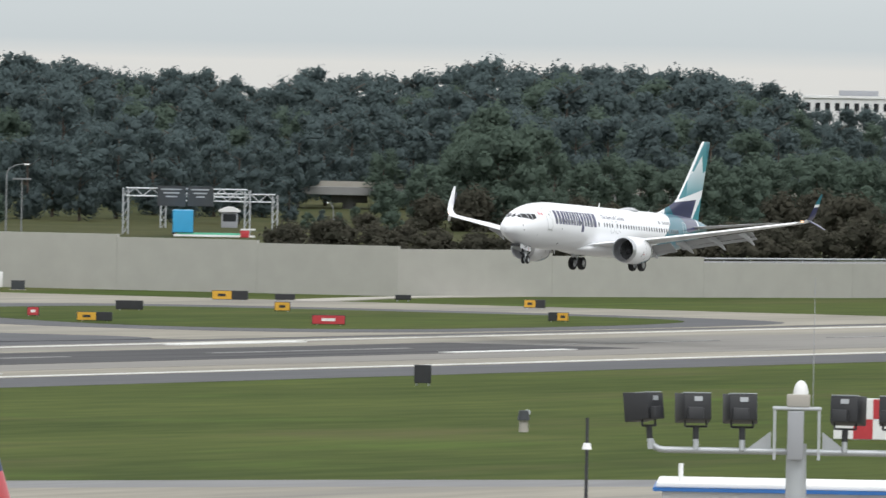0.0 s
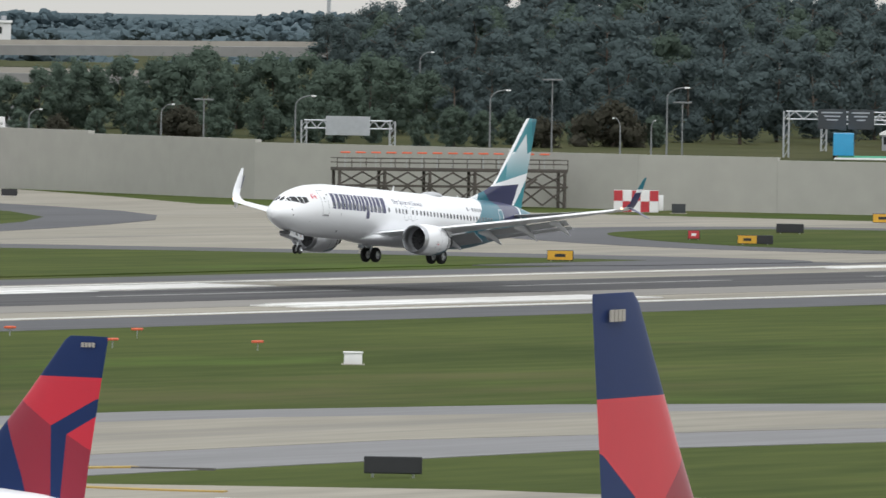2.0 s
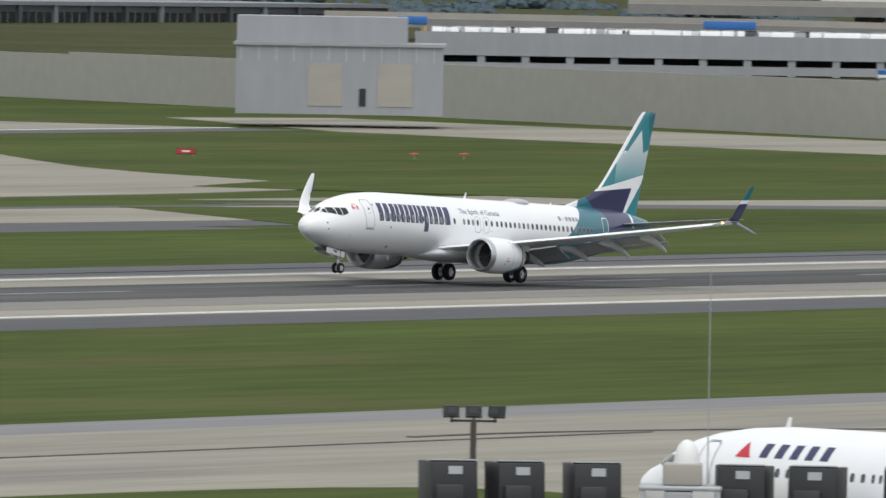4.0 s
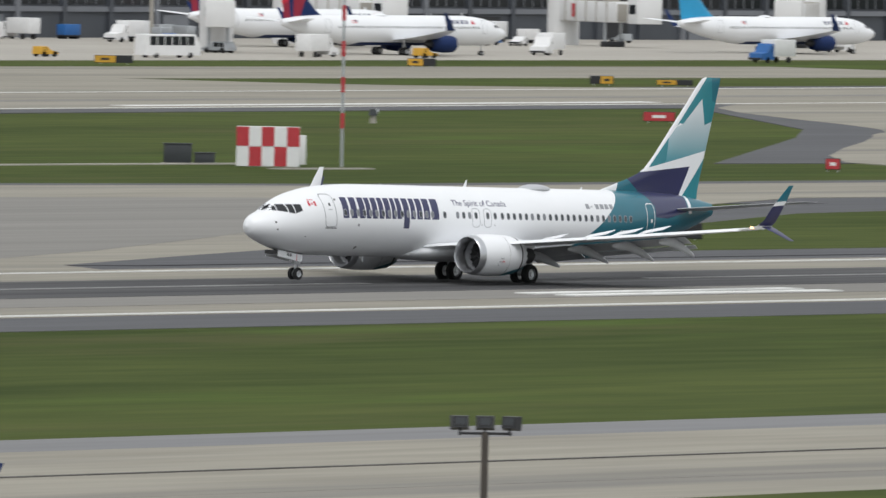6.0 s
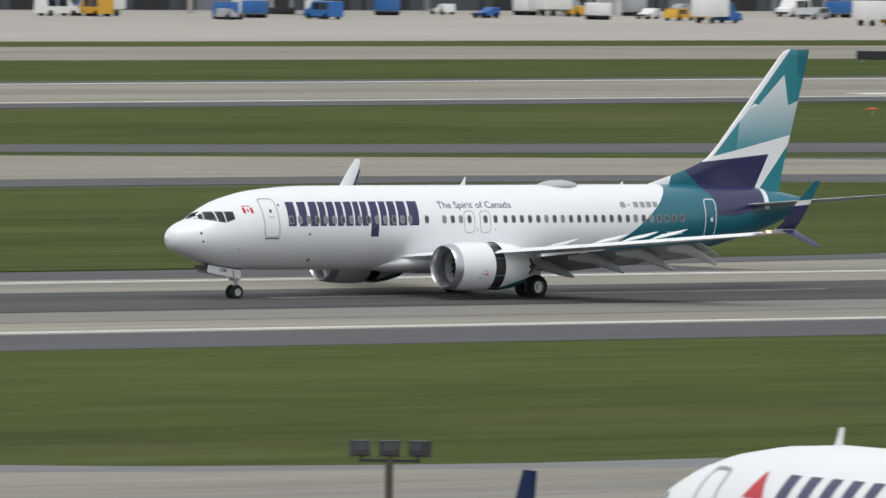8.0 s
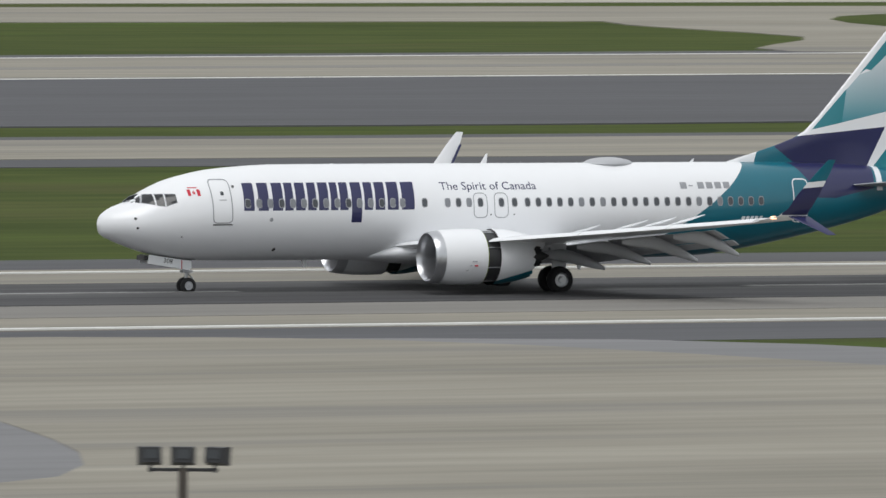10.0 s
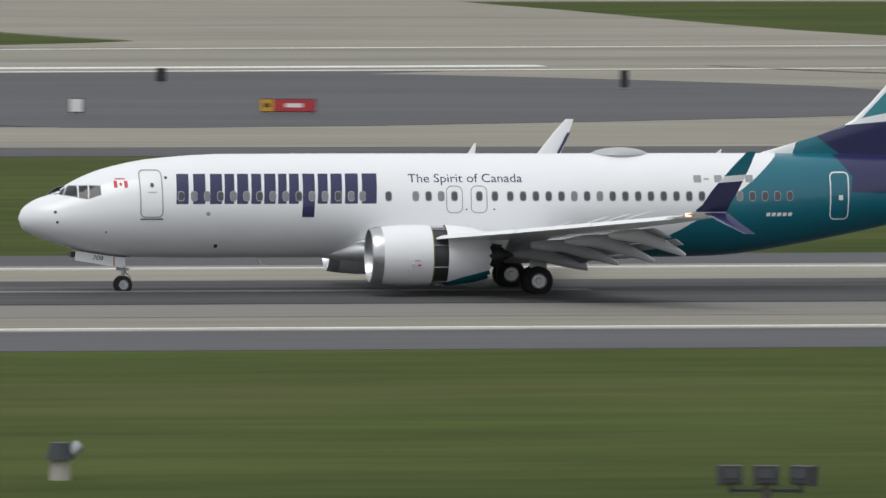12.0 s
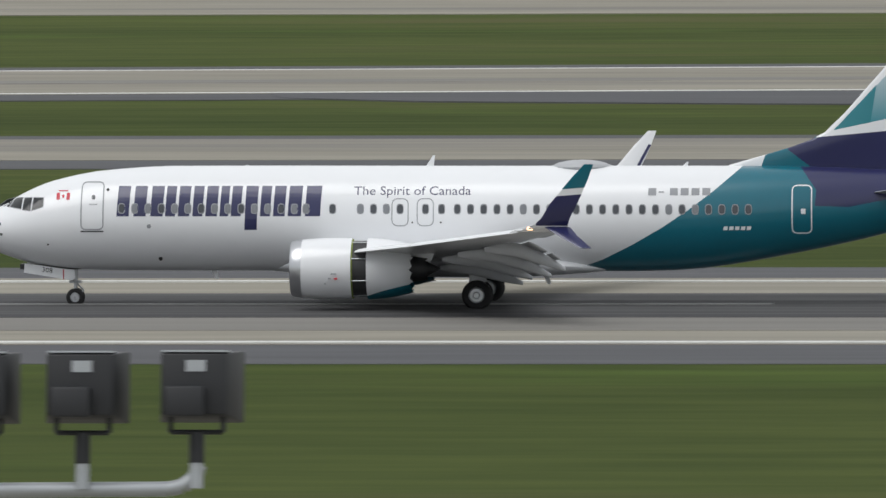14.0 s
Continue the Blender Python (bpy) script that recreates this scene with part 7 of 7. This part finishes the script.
    for u in range(9):
        s, w = 20.4 + 2.3 * u / 8, math.sin(math.pi * (u + 0.06) / 8.12)
        rings.append([(s - SH, 0.8 * w ** 0.6 * math.sin(2 * math.pi * i / 14), 5.30 + 0.26 * w ** 0.6 * math.cos(2 * math.pi * i / 14)) for i in range(14)])
    part("satellite_dome", loft(rings), M_WHITE, e)
    for s, h in ((7.2, 0.4), (12.5, 0.3), (30.0, 0.2)):
        part("blade_antenna", loft([[(x - SH, y, 5.3) for x, y, _ in upright_foil(s, s + 0.3, 0, 0.05, 6)], [(x - SH, y, 5.3 + h) for x, y, _ in upright_foil(s + 0.2, s + 0.36, 0, 0.02, 6)]]), M_WHITE, e)
    return e


def set_down(tip, way, k):
    """The pose of a jet whose fin tip stands over a place, its nose along way."""
    d = Vector(way).normalized()
    turn = Matrix.Rotation(math.atan2(-d.y, -d.x), 4, "Z")
    p = Vector((*tip, 0)) + Vector((d.x, d.y, 0)) * 18.6 * k
    return Matrix.Translation(p) @ turn @ Matrix.Scale(k, 4)


JET = build_jet()
copy_thing(JET, set_down(true(203.6, 210.9), (6, 47.9), 1.28))
big = copy_thing(JET, set_down(tuple(polar(60.82, 264).xy), (0.981, 0.196), 1.55))
for x, y, h in ((1081, 1136, -6), (1079, 1096, -6), (1179, 1089, -8), (1212, 1137, -8)):
    copy_thing(JET, Matrix.Translation((*true(x, y), 0)) @ pose(0, 0, 0, 0, 0, 180 + h) @ Matrix.Scale(0.95, 4))
b = copy_thing(JET, Matrix.Translation((*true(1274, 1104), 0)) @ pose(0, 0, 0, 0, 0, 174) @ Matrix.Scale(0.92, 4))
tagged(b, "white parked jet airliner with a bright blue tail")
for o in b.children:
    if o.name.split(".")[0] == "fin":
        o.data = o.data.copy()
        for i in range(4):
            o.data.materials[i] = M_SKYBLUE


# the nearest one is a shorter kind: the middle of its body is 5 m less
done = {}
for o in JET.children_recursive:
    if o.data.name not in done:
        done[o.data.name] = 1
        o.data = o.data.copy()
        for v in o.data.vertices:
            if o.matrix_basis.is_identity:
                x = v.co.x
                v.co.x = x if x > 10 else (10 + (x - 10) * 11 / 16 if x > -6 else x + 5)
JET.matrix_basis = set_down(true(370.9, 227.3), (0.208, 0.978), 1.0)
for j in (JET, big):
    for o in [c for c in j.children_recursive if c.name.split(".")[0] == "winglet"]:
        bpy.data.objects.remove(o)


# ---- concourse across the field ----
M_CLAD = mat("dark_concourse_cladding", (0.060, 0.067, 0.080), 0.5, var=0.15, scale=0.4, stretch=(1, 1, 0.3))
M_CLADL = mat("grey_concourse_band", (0.17, 0.18, 0.20), 0.6, var=0.1, scale=0.4)


def concourse(x0, x1, y, h):
    e = empty("concourse", pose(*true(x0, y), 0), "long dark glazed airport concourse with grey bands", "building")
    w = (x1 - x0) * RANGE
    part("wall", boxed(0, w, 0, 40, -0.2, h), M_CLAD, e, smooth=False)
    part("roof", boxed(-0.5, w + 0.5, -0.6, 40.5, h, h + 0.6), M_CLADL, e, smooth=False)
    part("fascia", boxed(-0.2, w + 0.2, -0.35, -0.05, 3.6, 4.3), M_CLADL, e, smooth=False)
    n = int(w / 9)
    rnd = random.Random(int(x0))
    for i in range(n):
        a = 9 * i + 0.5
        win = part("window", boxed(a, a + 7.6, -0.12, -0.02, 4.6, h - 1.0), M_GLASS, e, smooth=False)
        for k in range(1, 4):
            part("mullion", boxed(a + 1.9 * k - 0.06, a + 1.9 * k + 0.06, -0.2, -0.13, 4.6, h - 1.0), M_CLADL, win, smooth=False)
        if rnd.random() < 0.6:
            part("bay_door", boxed(a + 1, a + 6, -0.15, -0.02, 0, 3.2), M_BLACK if rnd.random() < 0.6 else M_CLADL, e, smooth=False)
        part("pier", boxed(a - 0.9, a - 0.1, -0.5, 0, 0, h), M_CLADL if i % 3 == 0 else M_CLAD, e, smooth=False)


concourse(820, 1120, 1212, 10.5)
concourse(1135, 1420, 1198, 11.0)
concourse(1440, 1640, 1180, 11.0)
concourse(560, 800, 1280, 10.0)


def jet_bridge(x, y, az, length, label):
    e = empty("jet_bridge", Matrix.Translation((*true(x, y), 0)) @ pose(0, 0, 0, 0, 0, az), label, "jet bridge", "jet bridges")
    t = part("tunnel", boxed(0, length, -1.5, 1.5, 3.4, 6.2, 0.08), M_WHITEBLD, e)
    for i in range(int(length / 3)):
        part("rib", boxed(3 * i + 0.3, 3 * i + 0.5, -1.58, 1.58, 3.35, 6.28), M_CONC2, t, smooth=False)
    part("inner_tunnel", boxed(length * 0.55, length + 4, -1.25, 1.25, 3.6, 5.9, 0.06), M_CONC2, e)
    part("cab", boxed(length + 4, length + 7, -1.9, 1.9, 3.3, 6.7, 0.15), M_WHITEBLD, e)
    part("cab_window", boxed(length + 4.6, length + 6.4, -1.93, -1.9, 4.6, 5.9), M_GLASS, e, smooth=False)
    part("rotunda", tube((0, 0, 0), (0, 0, 6.8), 2.2, n=18), M_WHITEBLD, e)
    part("sign_plate", boxed(length * 0.3, length * 0.3 + 0.9, -1.62, -1.51, 4.0, 5.8), M_REDP, e, smooth=False)
    for s in (-1, 1):
        part("lift_column", tube((length * 0.8, s * 1.2, 0.5), (length * 0.8, s * 1.2, 3.4), 0.22, n=8), M_STEEL, e)
    part("bogie", boxed(length * 0.8 - 0.8, length * 0.8 + 0.8, -1.5, 1.5, 0.0, 0.8, 0.1), M_BLACK, e)
    part("roof_unit", boxed(length * 0.7, length * 0.7 + 2.2, -0.8, 0.8, 6.25, 7.2, 0.05), M_CONC2, e)


for x, y, az, ln in ((1000, 1188, 205, 17), (1050, 1190, 215, 16), (1100, 1184, 250, 18), (1130, 1170, 200, 20), (1170, 1112, 225, 14), (1235, 1160, 255, 20), (1290, 1158, 250, 18), (1335, 1150, 215, 22), (950, 1196, 215, 18), (895, 1200, 250, 16)):
    jet_bridge(x, y, az, ln, "pale boxy jet bridge on a steel column")


def apron_traffic():
    rnd = random.Random(12)
    fixed = [((1057, 1151), "van", M_WHITEP, "white van driving over the apron", 170), ((1117, 1070), "coach", M_WHITEP, "white airport bus standing on the apron", -8), ((1209, 1048), "truck", M_ROYAL, "blue and white service truck on the apron", 180), ((918, 1135), "truck", M_ROYAL, "blue service truck on the apron", 10), ((932, 1120), "truck", M_YELP, "yellow service truck on the apron", 0), ((929, 1099), "truck", M_REDP, "red service truck on the apron", 180), ((927, 1091), "truck", M_WHITEP, "white service truck on the apron", 0), ((1087, 1119), "van", M_WHITEP, "white van beside a parked jet", 180), ((1150, 1075), "truck", M_WHITEP, "white box truck beside a parked jet", 10), ((1165, 1070), "tug", M_YELP, "yellow baggage tractor on the apron", 0), ((1100, 1075), "tug", M_YELP, "yellow baggage tractor on the apron", 0)]
    for (x, y), kind, paint_, lab, tn in fixed:
        vehicle(pose(*true(x, y), 0.03, 0, 0, tn), kind, paint_, lab)
    for i in range(52):
        x = 840 + 480 * rnd.random()
        y = rnd.uniform(1140, 1190) if x < 1060 or rnd.random() < 0.75 else rnd.uniform(1075, 1120)
        kind = rnd.choice(("van", "truck", "tug", "tug", "car"))
        paint_, word = rnd.choice(((M_WHITEP, "white"), (M_WHITEP, "white"), (M_ROYAL, "blue"), (M_YELP, "yellow"), (M_STEEL, "grey")))
        vehicle(pose(*true(x, y), 0.03, 0, 0, rnd.choice((0, 90, 180, 20, 200))), kind, paint_, word + " service " + {"tug": "tractor", "car": "car", "van": "van", "truck": "truck"}[kind] + " parked on the apron")
    for i in range(34):
        x, y = 850 + 460 * rnd.random(), rnd.uniform(1150, 1196)
        e = empty("baggage_cart", pose(*true(x, y), 0.03, 0, 0, rnd.choice((0, 90, 15))), "covered baggage cart standing on the apron", "baggage cart", "baggage carts")
        p_ = rnd.choice((M_ROYAL, M_WHITEP, M_STEEL, M_SIGNB))
        part("cover", boxed(-1.5, 1.5, -0.8, 0.8, 0.55, 2.0, 0.06), p_, e)
        part("chassis", boxed(-1.6, 1.6, -0.75, 0.75, 0.35, 0.5, 0.03), M_BLACK, e)
        for sx_ in (-1, 1):
            part("wheel", tube((sx_ * 1.1, -0.8, 0.22), (sx_ * 1.1, 0.8, 0.22), 0.22, n=10), M_TYRE, e)
    for i in range(9):
        x, y = 880 + 50 * i, 1192 - 0.03 * 50 * i
        e = empty("apron_lamp_post", pose(*true(x, y), 0), "tall pale apron lamp post", "lamp post", "apron lamp posts")
        part("pole", tube((0, 0, 0), (0, 0, 18), 0.3, 0.2, 10), M_CONC2, e)
        part("head", boxed(-1.5, 1.5, -0.3, 0.3, 17.6, 18.1, 0.05), M_STEEL, e)


apron_traffic()

# seconds, place along the runway, height of the wheels, nose-up degrees
ROLLOUT = [
    (0.0, 951.22, 6.3, 2.48), (0.5, 914.74, 4.92, 2.85), (1.0, 878.28, 3.71, 2.84), (1.5, 841.48, 2.86, 3.27),
    (2.0, 804.51, 2.0, 3.18), (2.5, 767.33, 1.5, 2.86), (3.0, 730.0, 1.12, 2.81), (3.5, 692.82, 0.62, 2.7),
    (4.0, 656.73, 0.2, 2.7), (4.5, 620.66, 0.02, 2.7), (5.0, 584.59, 0, 2.58), (5.5, 548.55, 0, 1.9),
    (6.0, 512.55, 0.0, 1.21), (6.5, 475.49, 0.0, 0.81), (7.0, 438.65, 0.0, 0.42), (7.5, 402.2, 0.0, 0.29),
    (8.0, 366.4, 0.0, 0.15), (8.5, 330.02, 0.0, 0.0), (9.0, 294.82, 0.0, 0.0), (9.5, 259.21, 0.0, 0.0),
    (10.0, 223.94, 0.0, 0.0), (10.5, 189.06, 0.0, 0.0), (11.0, 154.64, 0.0, 0.0), (11.5, 120.74, 0.0, 0.0),
    (12.0, 88.91, 0.0, 0.0), (12.5, 57.42, 0.0, 0.0), (13.0, 25.81, 0.0, 0.0), (13.5, -5.68, 0.0, 0.0),
    (14.0, -37.09, 0.0, 0.0),
]

def motions():
    walk(PLANE, [(t, pose(x, 469.2, z, 0, p, 0)) for t, x, z, p in ROLLOUT])
    for (w, (x, y, z), spoilers), side in zip(WINGS, (-1, 1)):
        # the wings bend up in flight and settle on the ground
        walk(w, [(t, pose(x, y, z, side * a, 0, 0)) for t, a in ((0, 3.8), (2, 3.6), (3.5, 3.0), (4.7, 2.0), (5.4, 0.4), (6.0, 0.0), (14, 0.0))])
        for s, (px, py, pz) in spoilers:
            walk(s, [(t, pose(px, py, pz, 0, a, 0)) for t, a in ((0, 0), (4.8, 0), (5.6, -20), (14, -20))])
    for s, side in zip(SLEEVES, (-1, 1)):
        walk(s, [(t, pose(-SH + d, side * 4.83, 1.64)) for t, d in ((0, 0), (6.05, 0), (6.5, 0.52), (6.9, 0.58), (14, 0.58))])


motions()
